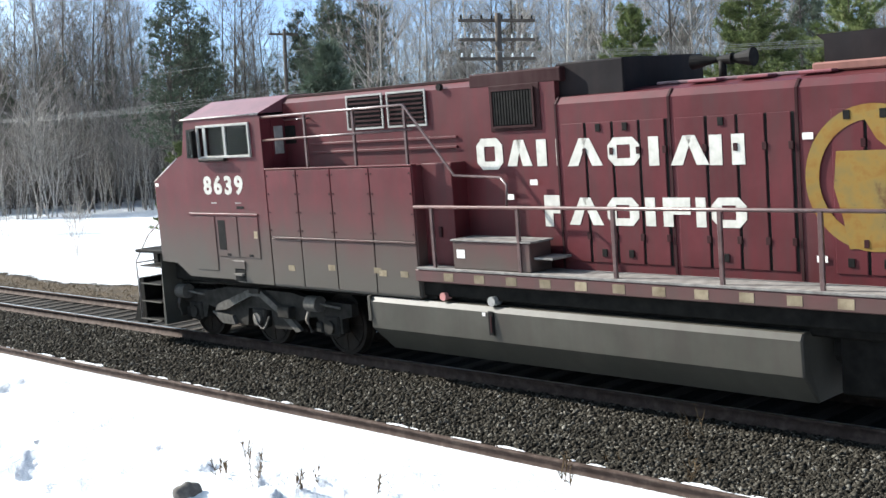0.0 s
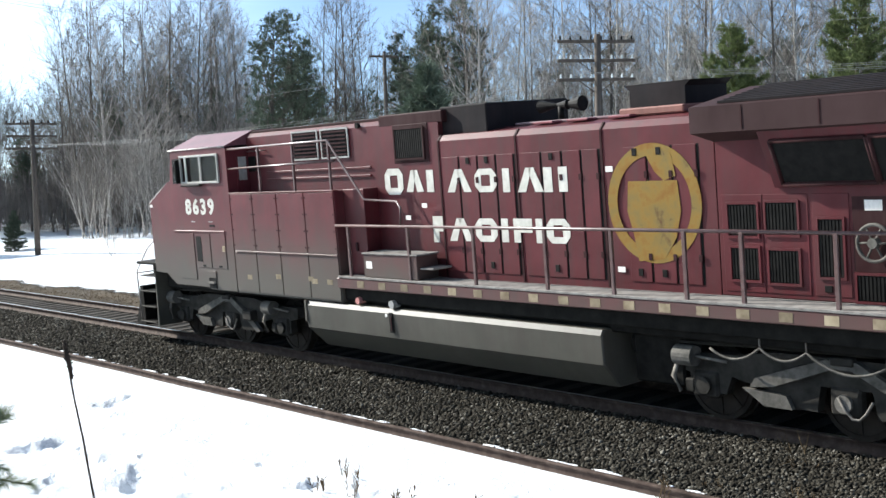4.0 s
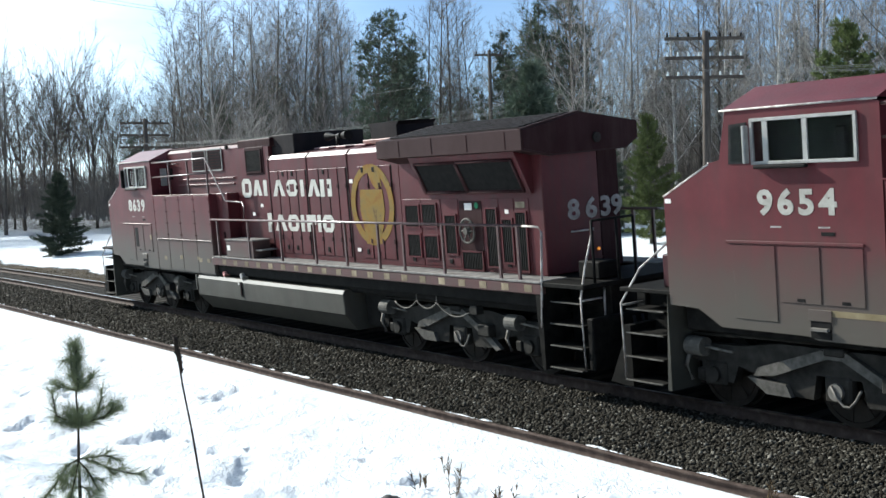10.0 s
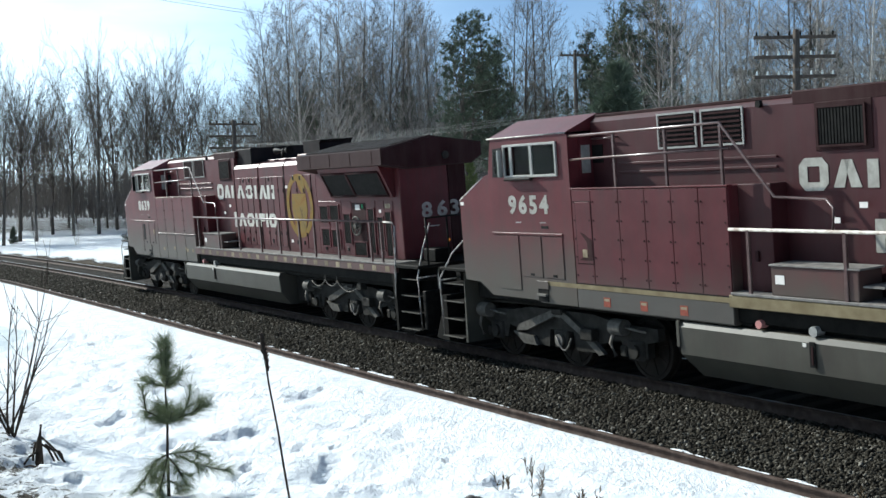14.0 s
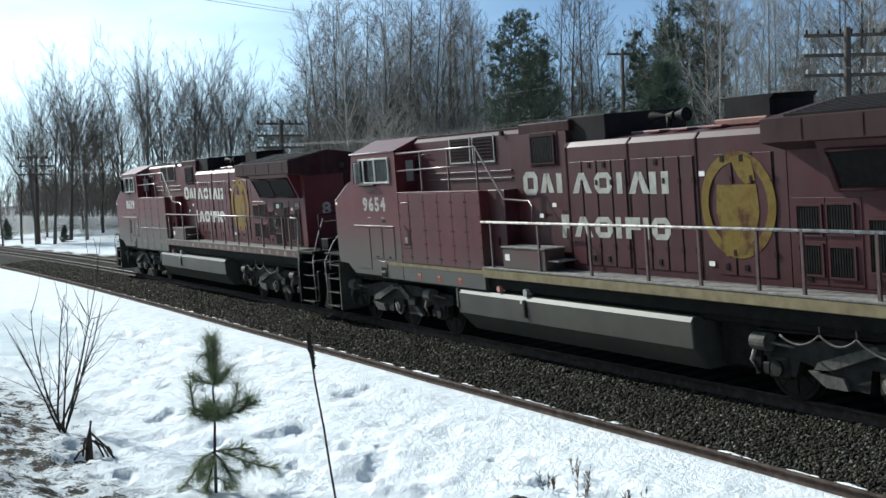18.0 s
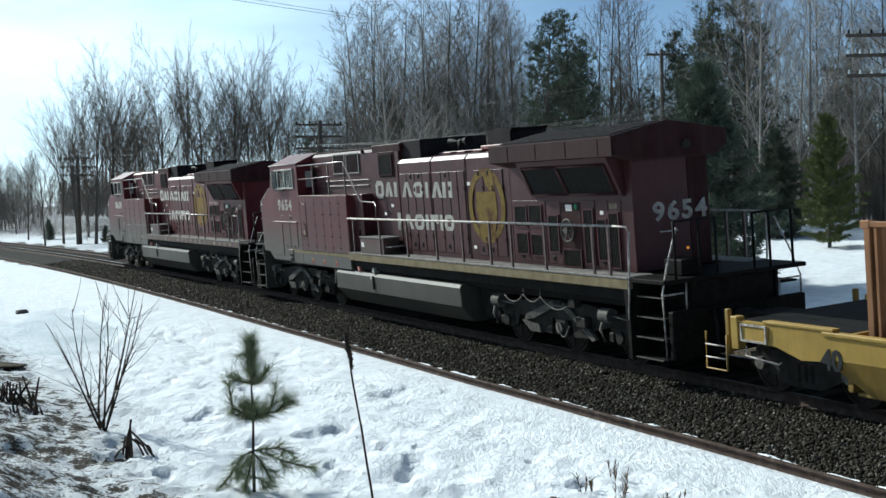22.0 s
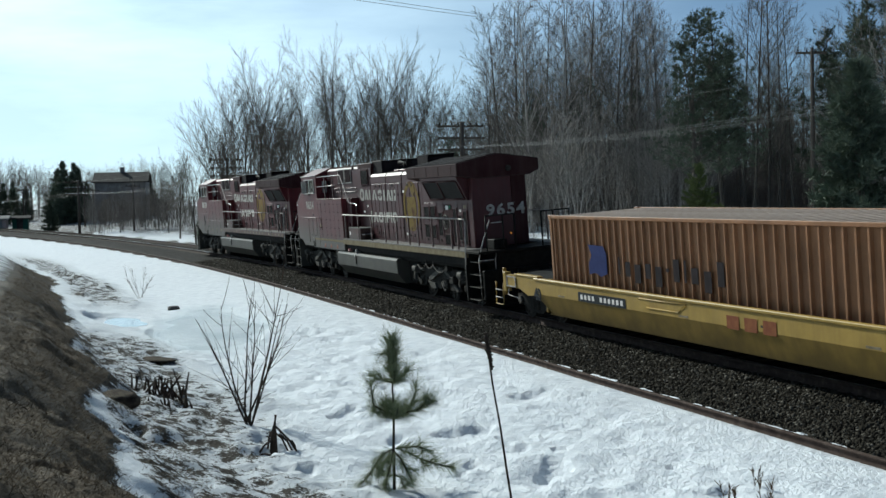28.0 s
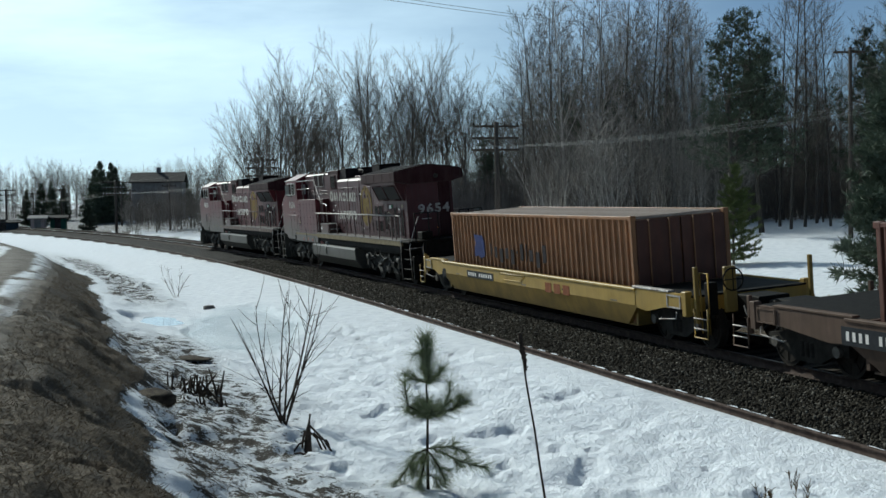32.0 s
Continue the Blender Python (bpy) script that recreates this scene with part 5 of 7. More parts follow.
RUSTY_BOX = painted("brown_container", (0.12, 0.052, 0.038), amount=0.0, rough=(0.45, 0.65), grime=0.4)
FADED_RED = surf("faded_red_marking", [(0.3, (0.16, 0.05, 0.03)), (0.7, (0.24, 0.10, 0.045))], 6, (0.5, 0.7), 0, 0.05)
# container doors darkened in colour: the shade of the end turned from the sun
DOOR_SHADED = painted("shaded_container_door", (0.085, 0.034, 0.022), amount=0.0, rough=(0.45, 0.65), grime=0.5)
NAVY = surf("navy_marking", [(0.3, (0.014, 0.012, 0.014)), (0.7, (0.03, 0.022, 0.022))], 6, (0.45, 0.6), 0, 0.05)
NAVY_BLUE = surf("blue_marking", [(0.3, (0.018, 0.026, 0.085)), (0.7, (0.032, 0.042, 0.125))], 6, (0.45, 0.6), 0, 0.05)
PLATE_DARK = surf("dark_number_plate", [(0.3, (0.022, 0.024, 0.026)), (0.7, (0.04, 0.042, 0.045))], 6, (0.45, 0.6), 0, 0.05)
CAR = 19.6


def well_car(label, body, low, u0, u1, mark40):
    """A well car; u0 and u1 bound the well."""
    C = thing("well_car", label, "railway car", "well cars of the train")

    def X(u):
        return CAR / 2 - u

    P = lambda name, bm, mat, label="", parent=C: part(name, bm, mat, parent, label)
    wheels = []
    for sgn in (1, -1):
        up = [(X(u0 - 0.35), 1.14), (X(u1 + 0.3), 1.14), (X(u1 + 0.3), 0.78), (X(u0 - 0.35), 0.78)]
        side = P("well_side", prismm(up, *sorted((sgn * 1.36, sgn * 1.44)), "y"), body)
        lb = bmesh.new()
        lo = [(X(u0 - 0.42), 0.78), (X(u1 + 0.40), 0.78), (X(u1 - 0.35), 0.31), (X(u0 + 0.32), 0.31)]
        va = [lb.verts.new((x, sgn * (1.44 if z > 0.5 else 1.30), z)) for x, z in lo]
        vb = [lb.verts.new((x, sgn * (1.36 if z > 0.5 else 1.22), z)) for x, z in lo]
        for i in range(4):
            lb.faces.new((va[i], va[(i + 1) % 4], vb[(i + 1) % 4], vb[i]))
        lb.faces.new(va)
        lb.faces.new(vb[::-1])
        bmesh.ops.recalc_face_normals(lb, faces=lb.faces[:])
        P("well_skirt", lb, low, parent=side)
        P("top_chord", boxm(X(u1 + 0.35), X(u0 - 0.4), *sorted((sgn * 1.34, sgn * 1.47)), 1.10, 1.16, 0.012), body, parent=side)
        # side sills over the trucks
        for fr, a, b, c in ((True, 1.20, u0 - 0.35, 1), (False, CAR - 1.20, u1 + 0.3, -1)):
            prof = [(X(a), 1.16), (X(b), 1.16), (X(b), 0.74), (X(b - 0.5 * c), 0.70), (X(a + 0.9 * c), 0.84), (X(a), 0.86)]
            P("end_sill", prismm(prof, *sorted((sgn * 1.34, sgn * 1.43)), "y"), body)
            P("end_panel", boxm(*sorted((X(a + 0.12 * c), X(a + 0.75 * c))), *sorted((sgn * 1.43, sgn * 1.445)), 0.88, 1.12, 0.004), body)
            P("grab_iron", bar([(X(a + 0.3 * c), sgn * 1.47, 0.80), (X(a + 0.3 * c), sgn * 1.49, 0.66), (X(a + 1.0 * c), sgn * 1.49, 0.60), (X(a + 1.0 * c), sgn * 1.44, 0.62)], 0.014, 6), PALE_RAIL)
            P("end_box", boxm(*sorted((X(a - 0.06 * c), X(a + 0.10 * c))), *sorted((sgn * 1.30, sgn * 1.46)), 0.72, 1.22, 0.012), body)
            fb = bmesh.new()
            x0, x1 = sorted((X(a + 0.16 * c), X(a + 0.72 * c)))
            for q0, q1, r0, r1 in ((x0, x1, 1.10, 1.13), (x0, x1, 0.86, 0.89), (x0, x0 + 0.03, 0.89, 1.10), (x1 - 0.03, x1, 0.89, 1.10)):
                box(fb, q0, q1, *sorted((sgn * 1.446, sgn * 1.462)), r0, r1)
            P("end_panel_frame", fb, PALE_RAIL if body is not BROWN_CAR else body)
            for zz in (0.52, 0.72):
                P("corner_rung", bar([(X(a - 0.25 * c), sgn * 1.40, zz), (X(a - 0.75 * c), sgn * 1.40, zz)], 0.014, 6), PALE_RAIL)
            P("corner_step", bar([(X(a - 0.25 * c), sgn * 1.38, 0.90), (X(a - 0.25 * c), sgn * 1.40, 0.34), (X(a - 0.75 * c), sgn * 1.40, 0.34), (X(a - 0.75 * c), sgn * 1.38, 0.92)], 0.022, 6), body)
            P("corner_post", boxm(*sorted((X(a - 0.22 * c), X(a - 0.30 * c))), *sorted((sgn * 1.28, sgn * 1.36)), 0.6, 1.30 if fr else 1.72, 0.008), low)
    for a, b, c in ((1.15, u0, 1), (CAR - 1.15, u1, -1)):
        P("end_platform", boxm(*sorted((X(a - 0.05 * c), X(b - 0.1 * c))), -1.33, 1.33, 1.09, 1.135, 0.01), UNDER)
        P("platform_edge", boxm(*sorted((X(a + 0.7 * c), X(b - 0.2 * c))), 1.30, 1.45, 1.165, 1.205, 0.006), PALE_RAIL if c < 0 else body)
        P("centre_sill", boxm(*sorted((X(0.25 if c > 0 else CAR - 0.25), X(b))), -0.35, 0.35, 0.62, 1.08, 0.02), UNDER)
        P("end_beam", boxm(*sorted((X(a - 0.05 * c), X(a + 0.12 * c))), -1.34, 1.34, 0.80, 1.1, 0.015), body)
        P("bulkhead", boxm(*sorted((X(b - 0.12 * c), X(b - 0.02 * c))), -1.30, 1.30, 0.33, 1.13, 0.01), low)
        P("coupler", boxm(*sorted((X((0.02 if c > 0 else CAR - 0.02)), X(a))), -0.14, 0.14, 0.70, 1.0, 0.03), TRUCK)
        P("air_hose", bar([(X(a - 0.6 * c), 0.5, 0.9), (X(a - 0.85 * c), 0.55, 0.6), (X(a - 1.0 * c), 0.55, 0.5)], 0.024, 6), RUBBER)
        # truck
        cu = 2.25 if c > 0 else CAR - 2.25
        for sgn in (1, -1):
            fr = [(-1.15, 0.40), (-1.15, 0.62), (-0.75, 0.66), (-0.3, 0.80), (0.3, 0.80), (0.75, 0.66), (1.15, 0.62), (1.15, 0.40), (0.72, 0.38), (0.34, 0.20), (-0.34, 0.20), (-0.72, 0.38)]
            tf = P("truck_frame", prismm([(X(cu) + q, z) for q, z in fr], *sorted((sgn * 0.93, sgn * 1.06)), "y"), TRUCK)
            for q in (-0.89, 0.89):
                P("bearing_cap", discm((X(cu) + q, sgn * 1.09, 0.48), 0.10, 0.08, "y", 14), DUSTY, parent=tf)
            for q in (-0.14, 0.0, 0.14):
                P("spring", discm((X(cu) + q, sgn * 1.05, 0.42), 0.055, 0.26, "z", 10), TRUCK, parent=tf)
        for q in (-0.89, 0.89):
            wheels.append(wheelset(C, X(cu) + q, 0.44))
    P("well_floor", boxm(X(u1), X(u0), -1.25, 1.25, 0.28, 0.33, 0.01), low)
    for k in range(5):
        u = u0 + 0.9 + k * (u1 - u0 - 1.8) / 4
        P("sticker", boxm(X(u + 0.34), X(u), 1.44, 1.444, 0.80 + 0.05 * (k % 2), 0.84 + 0.05 * (k % 2)), PLATE_DARK if k % 2 else REFL)
    P("side_door_outline", bar([(X(8.2), 1.45, 1.02), (X(8.2), 1.45, 1.05), (X(10.0), 1.45, 1.05), (X(9.7), 1.45, 0.88), (X(8.5), 1.45, 0.88)], 0.012, 5), body)
    # brake stand at the rear end
    P("brake_stand", boxm(X(CAR - 0.57), X(CAR - 0.68), 0.62, 0.88, 0.8, 1.70, 0.02), low)
    P("brake_stand", boxm(X(CAR - 0.74), X(CAR - 0.94), 0.95, 1.15, 0.75, 1.40, 0.02), UNDER)
    c = Vector((X(CAR - 0.50), 0.75, 1.45))
    ring = P("brake_wheel", tube(bmesh.new(), [c + Vector((0, 0.22 * math.cos(a), 0.22 * math.sin(a))) for a in (2 * math.pi * k / 24 for k in range(25))], 0.016, 6, cap=False), UNDER)
    for k in range(4):
        a = k * math.pi / 2
        P("spoke", tube(bmesh.new(), [c, c + Vector((0, 0.21 * math.cos(a), 0.21 * math.sin(a)))], 0.012, 5), UNDER, parent=ring)
    P("brake_ladder", bar([(X(CAR - 0.9), 1.25, 0.4), (X(CAR - 0.9), 1.25, 1.6), (X(CAR - 0.6), 1.25, 1.6), (X(CAR - 0.6), 1.25, 0.4)], 0.02, 6), body)
    if mark40:
        lettering("40", 0.40, PLATE_DARK, C, side_mat(X(3.2), 1.446, 0.64), 0.012, 0.95, "number")
    return C, wheels


def plate_bars(C, u, w, z, h, n, parent_len):
    """A dark plate with a row of pale bars standing for its unreadable writing."""
    x0 = parent_len / 2 - u
    pl = part("number_plate", boxm(x0 - w, x0, 1.444, 1.450, z, z + h), PLATE_DARK, C)
    for k in range(n):
        if k == 4:
            continue
        q = x0 - 0.08 - (w - 0.16) * (k + 0.5) / n
        part("plain_bar", boxm(q - 0.035 * w / 1.5, q + 0.035 * w / 1.5, 1.450, 1.453, z + 0.25 * h, z + 0.75 * h), SIGN, pl)


def corrugated(x0, x1, z0, z1, y, period, depth, sgn=1):
    """A trapezoid-ribbed steel wall along x."""
    bm = bmesh.new()
    pts = []
    n = int(round((x1 - x0) / period))
    p = (x1 - x0) / n
    for k in range(n):
        a = x0 + k * p
        pts += [(a, y - depth * sgn), (a + 0.50 * p, y - depth * sgn), (a + 0.60 * p, y), (a + 0.72 * p, y)]
    pts.append((x1, y - depth * sgn))
    lo = [bm.verts.new((a, b, z0)) for a, b in pts]
    hi = [bm.verts.new((a, b, z1)) for a, b in pts]
    for i in range(len(pts) - 1):
        bm.faces.new((lo[i], lo[i + 1], hi[i + 1], hi[i]) if sgn < 0 else (lo[i + 1], lo[i], hi[i], hi[i + 1]))
    return bm


def container(label, side, roof, length, off):
    """A ribbed freight container in the space of the car below it; off: its front from the car's front coupler."""
    K = thing("shipping_container", label, "container", "containers on the train")
    x1 = CAR / 2 - off
    x0 = x1 - length
    zb, zt, hw = 0.335, 2.67, 1.22
    P = lambda name, bm, mat, label="", parent=K: part(name, bm, mat, parent, label)
    P("side_wall", corrugated(x0 + 0.1, x1 - 0.1, zb + 0.12, zt - 0.07, hw - 0.012, 0.30, 0.06), side)
    P("side_wall", corrugated(x0 + 0.1, x1 - 0.1, zb + 0.12, zt - 0.07, -hw + 0.012, 0.30, 0.045, -1), side)
    P("core", boxm(x0 + 0.06, x1 - 0.06, -hw + 0.065, hw - 0.065, zb + 0.05, zt - 0.075), side)
    rf = P("roof", boxm(x0 + 0.1, x1 - 0.1, -hw + 0.06, hw - 0.06, zt - 0.07, zt - 0.035), roof)
    n = int(length / 0.33)
    rib = None
    for k in range(n):
        a = x0 + 0.15 + k * (length - 0.3) / n
        if rib is None:
            rib = part("roof_rib", boxm(0, 0.2, -hw + 0.1, hw - 0.1, zt - 0.036, zt - 0.012, 0.006), roof, rf)
            rib.matrix_basis = pose(a, 0, 0)
        else:
            same(rib, "roof_rib", pose(a, 0, 0), rf)
    for y in (-hw, hw):
        ys = sorted((y, y - math.copysign(0.06, y)))
        P("top_rail", boxm(x0, x1, *ys, zt - 0.075, zt, 0.008), side)
        P("bottom_rail", boxm(x0, x1, *ys, zb, zb + 0.13, 0.008), side)
        for xx in (x0, x1 - 0.11):
            P("corner_post", boxm(xx, xx + 0.11, *sorted((y, y - math.copysign(0.11, y))), zb, zt, 0.01), side)
            for zz in (zb - 0.004, zt - 0.10):
                P("corner_casting", boxm(xx - 0.006, xx + 0.165, *sorted((y + math.copysign(0.006, y), y - math.copysign(0.13, y))), zz, zz + 0.112, 0.01), side)
    P("front_wall", boxm(x1 - 0.06, x1 - 0.02, -hw + 0.11, hw - 0.11, zb + 0.1, zt - 0.07), side)
    for k in range(7):
        y = -0.9 + 0.3 * k
        P("front_rib", boxm(x1 - 0.02, x1, y - 0.07, y + 0.07, zb + 0.14, zt - 0.1, 0.01), side)
    for sgn in (1, -1):
        dr = P("door", boxm(x0 - 0.005, x0 + 0.05, *sorted((sgn * 0.02, sgn * 1.10)), zb + 0.12, zt - 0.09, 0.01), DOOR_SHADED)
        for q in (0.3, 0.8):
            P("lock_rod", bar([(x0 - 0.03, sgn * q, zb + 0.1), (x0 - 0.03, sgn * q, zt - 0.08)], 0.018, 6), side, parent=dr)
    return K, x1, hw


car1, cwheels1 = well_car("faded yellow well car with dusty sides", YELLOW, YELLOW_SHADE, 3.45, 15.95, True)
box1, bx, bw = container("weathered orange ribbed freight container in a well car", ORANGE, ORANGE_ROOF, 12.19, 3.67)
plate_bars(car1, 5.42, 2.2, 0.78, 0.21, 11, CAR)
emb = part("emblem", prismm([(0, 0), (0, 0.42), (0.12, 0.60), (0.85, 0.62), (0.70, 0.38), (0.85, 0.2), (0.85, -0.05), (0.55, 0.0), (0.3, -0.08)], 0, 0.004, "y"), NAVY_BLUE, box1, "navy blue emblem shape")
emb.matrix_basis = pose(bx - 2.78, bw - 0.010, 1.42)
for k, (q, w, z, h) in enumerate(((3.05, 0.10, 1.46, 0.42), (3.35, 0.30, 1.42, 0.36), (3.75, 0.34, 1.30, 0.46), (4.2, 0.30, 1.42, 0.36), (4.6, 0.34, 1.28, 0.48), (5.02, 0.16, 1.60, 0.08), (5.3, 0.30, 1.42, 0.52), (5.7, 0.10, 1.42, 0.52), (5.95, 0.34, 1.42, 0.36), (6.4, 0.34, 1.28, 0.48), (6.85, 0.32, 1.42, 0.54))):
    part("plain_bar", boxm(bx - q - 0.25 - w * 0.72, bx - q - 0.25, bw - 0.010, bw - 0.006, z, z + h * 0.85), NAVY, box1)
for k in range(3):
    part("plain_bar", boxm(CAR / 2 - 11.35 - 0.55 * k - 0.38, CAR / 2 - 11.35 - 0.55 * k, 1.444, 1.449, 0.74, 0.98), FADED_RED, car1)
car2, cwheels2 = well_car("grimy brown-grey well car with a dark number plate", BROWN_CAR, BROWN_CAR, 4.25, 16.9, False)
plate_bars(car2, 3.75, 1.6, 0.72, 0.30, 9, CAR)
box2, bx2, bw2 = container("rust-brown ribbed freight container in a well car", RUSTY_BOX, RUSTY_BOX, 12.19, 4.43)
TRAIN = [
    (loco1, 0, LOCO, 14.9, wheels1, 0.52), (loco2, LOCO, LOCO, 14.9, wheels2, 0.52),
    (car1, 2 * LOCO, CAR, 15.1, cwheels1, 0.44), (box1, 2 * LOCO, CAR, 15.1, [], 1),
    (car2, 2 * LOCO + CAR, CAR, 15.1, cwheels2, 0.44), (box2, 2 * LOCO + CAR, CAR, 15.1, [], 1),
]


# ---- trees ----
BARK = surf("grey_brown_bark", [(0.3, (0.055, 0.048, 0.042)), (0.7, (0.165, 0.146, 0.128))], 6, (0.8, 0.95), 0, 0.4, 30, stretch=(6, 6, 1), vary=0.3)
TWIG = surf("grey_twigs", [(0.3, (0.105, 0.094, 0.084)), (0.7, (0.215, 0.194, 0.173))], 2, (0.8, 0.95), 0, 0.0, vary=0.3)
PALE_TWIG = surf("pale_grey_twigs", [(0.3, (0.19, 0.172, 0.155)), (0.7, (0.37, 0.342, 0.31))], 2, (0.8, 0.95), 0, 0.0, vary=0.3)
THICKET = surf("thicket_stems", [(0.3, (0.095, 0.083, 0.074)), (0.7, (0.25, 0.222, 0.20))], 0.6, (0.8, 0.95), 0, 0.0)
BIRCH = surf("pale_birch_bark", [(0.35, (0.18, 0.162, 0.146)), (0.55, (0.44, 0.41, 0.375)), (0.8, (0.60, 0.57, 0.53))], 5, (0.7, 0.9), 0, 0.3, 30, stretch=(1, 1, 5), vary=0.25)
NEEDLE = surf("dark_green_needles", [(0.3, (0.060, 0.078, 0.055)), (0.7, (0.135, 0.160, 0.115))], 1.5, (0.55, 0.75), 0, 0.0, vary=0.3)
NEEDLE_LIGHT = surf("green_pine_needles", [(0.3, (0.075, 0.10, 0.038)), (0.7, (0.18, 0.205, 0.085))], 1.5, (0.55, 0.75), 0, 0.0, vary=0.2)
DEAD_BANK = surf("matted_dead_grass", [(0.3, (0.065, 0.049, 0.034)), (0.5, (0.145, 0.112, 0.076)), (0.7, (0.26, 0.208, 0.145))], 1.6, (0.8, 0.95), 0, 0.0, detail=7)
NEEDLE_SAPLING = surf("long_pine_needles", [(0.3, (0.13, 0.155, 0.085)), (0.7, (0.28, 0.315, 0.19))], 1.5, (0.5, 0.7), 0, 0.0)
DEAD = surf("dry_straw", [(0.3, (0.042, 0.029, 0.017)), (0.7, (0.15, 0.107, 0.062))], 6, (0.8, 0.95), 0, 0.0)
DARKWOOD = surf("dark_wet_wood", [(0.3, (0.022, 0.017, 0.014)), (0.7, (0.075, 0.058, 0.046))], 8, (0.7, 0.9), 0, 0.4, 40)


def seg_arrays(segs, sides):
    """Vertices and faces of many short tapered bars."""
    P0 = np.array([s[0] for s in segs], float)
    P1 = np.array([s[1] for s in segs], float)
    r0 = np.array([s[2] for s in segs])[:, None, None]
    r1 = np.array([s[3] for s in segs])[:, None, None]
    d = P1 - P0
    d /= np.linalg.norm(d, axis=1, keepdims=True) + 1e-9
    ref = np.where(np.abs(d[:, 2:3]) > 0.9, [[1.0, 0, 0]], [[0, 0, 1.0]])
    a = np.cross(d, ref)
    a /= np.linalg.norm(a, axis=1, keepdims=True) + 1e-9
    b = np.cross(d, a)
    q = np.arange(sides) * 2 * np.pi / sides
    ring = a[:, None] * np.cos(q)[None, :, None] + b[:, None] * np.sin(q)[None, :, None]
    V = np.concatenate([P0[:, None] + ring * r0, P1[:, None] + ring * r1], 1).reshape(-1, 3)
    base = (np.arange(len(segs)) * 2 * sides)[:, None, None]
    k = np.arange(sides)
    f = np.stack([k, (k + 1) % sides, (k + 1) % sides + sides, k + sides], -1)
    return V, (base + f[None]).reshape(-1, 4)


def joined(parts_):
    """Joins (V, F) pairs of like faces."""
    Vs, Fs, n = [], [], 0
    for V, F in parts_:
        Vs.append(V)
        Fs.append(F + n)
        n += len(V)
    return np.concatenate(Vs), np.concatenate(Fs)


def limb_path(rng, p, d, length, n, rise, wander):
    pts = [np.array(p, float)]
    d = np.array(d, float)
    for _ in range(n):
        d = d + rng.randn(3) * wander + np.array([0, 0, rise])
        d /= np.linalg.norm(d)
        pts.append(pts[-1] + d * length / n)
    return pts


# per level (trunk, limb, branch): forks, where they begin, angle, share of the length, how it falls off, lift and wander of the path
TREE_KINDS = {
    "tall": dict(forks=(28, 8, 6), begin=(0.22, 0.18, 0.15), angle=(40, 34, 32), share=(0.34, 0.44, 0.52), fall=(0.70, 0.45, 0.3), lift=(0.03, 0.07, 0.04), wander=(0.014, 0.028, 0.04), thick=0.0066, top=0.12),
    "vase": dict(forks=(14, 13, 9), begin=(0.42, 0.16, 0.15), angle=(27, 30, 30), share=(0.82, 0.36, 0.46), fall=(0.15, 0.5, 0.35), lift=(0.02, 0.045, 0.05), wander=(0.018, 0.022, 0.03), thick=0.0098, top=0.35),
    "brush": dict(forks=(7, 5, 5), begin=(0.10, 0.15, 0.15), angle=(26, 30, 30), share=(0.62, 0.46, 0.5), fall=(0.35, 0.4, 0.3), lift=(0.03, 0.05, 0.05), wander=(0.05, 0.06, 0.06), thick=0.0075, top=0.2),
}


def grow(rng, k, level, p, d, length, r, out):
    """A stem and, in turn, all that forks from it; out[0] takes the wood, out[1] the twigs."""
    n = (9, 5, 3, 1)[level]
    path = limb_path(rng, p, d, length, n, k["lift"][min(level, 2)], k["wander"][min(level, 2)])
    tip = r * (k["top"], 0.25, 0.45, 0.4)[level]
    rad = [r + (tip - r) * i / n for i in range(n + 1)]
    for i in range(n):
        out[level > 1].append((path[i], path[i + 1], rad[i], rad[i + 1]))
    if level == 3:
        return
    m = k["forks"][level]
    for f in range(m):
        q = k["begin"][level] + (0.98 - k["begin"][level]) * (f + rng.rand()) / m
        i = min(int(q * n), n - 1)
        at = path[i] + (path[i + 1] - path[i]) * (q * n - i)
        t = (path[i + 1] - path[i]) / np.linalg.norm(path[i + 1] - path[i])
        a = np.cross(t, [0.3, 0.9, 0.2])
        a /= np.linalg.norm(a)
        b = np.cross(t, a)
        az, an = f * 2.4 + rng.rand(), math.radians(k["angle"][level] + rng.randn() * 8)
        d2 = t * math.cos(an) + (a * math.cos(az) + b * math.sin(az)) * math.sin(an)
        ln = length * k["share"][level] * (1 - k["fall"][level] * q) * rng.uniform(0.72, 1.22)
        r2 = (rad[i] * (0.34 if k["top"] < 0.3 else 0.42), max(0.32 * rad[i], 0.010), 0.0058)[level]
        grow(rng, k, level + 1, at, d2, ln, r2, out)


def make_bare_tree(name, label, seed, h, bark, twig, kind, group="", stems=1):
    rng = np.random.RandomState(seed)
    k = TREE_KINDS[kind]
    out = ([], [])
    for st in range(stems):
        lean = rng.randn(2) * (0.02 + 0.16 * (stems > 1))
        base = np.array([*(rng.randn(2) * 0.15 * (stems > 1)), -0.2])
        d = np.array([lean[0], lean[1], 1.0])
        grow(rng, k, 0, base, d / np.linalg.norm(d), h * (0.60 if kind == "vase" else 1.0) * rng.uniform(0.9, 1.0), h * k["thick"], out)
    T = thing(name, label, "tree", group)
    V, F = seg_arrays(out[0], 5)
    mesh_np("trunk", V, F, bark, T, True)
    V, F = seg_arrays(out[1], 3)
    mesh_np("crown", V, F, twig, T)
    return T


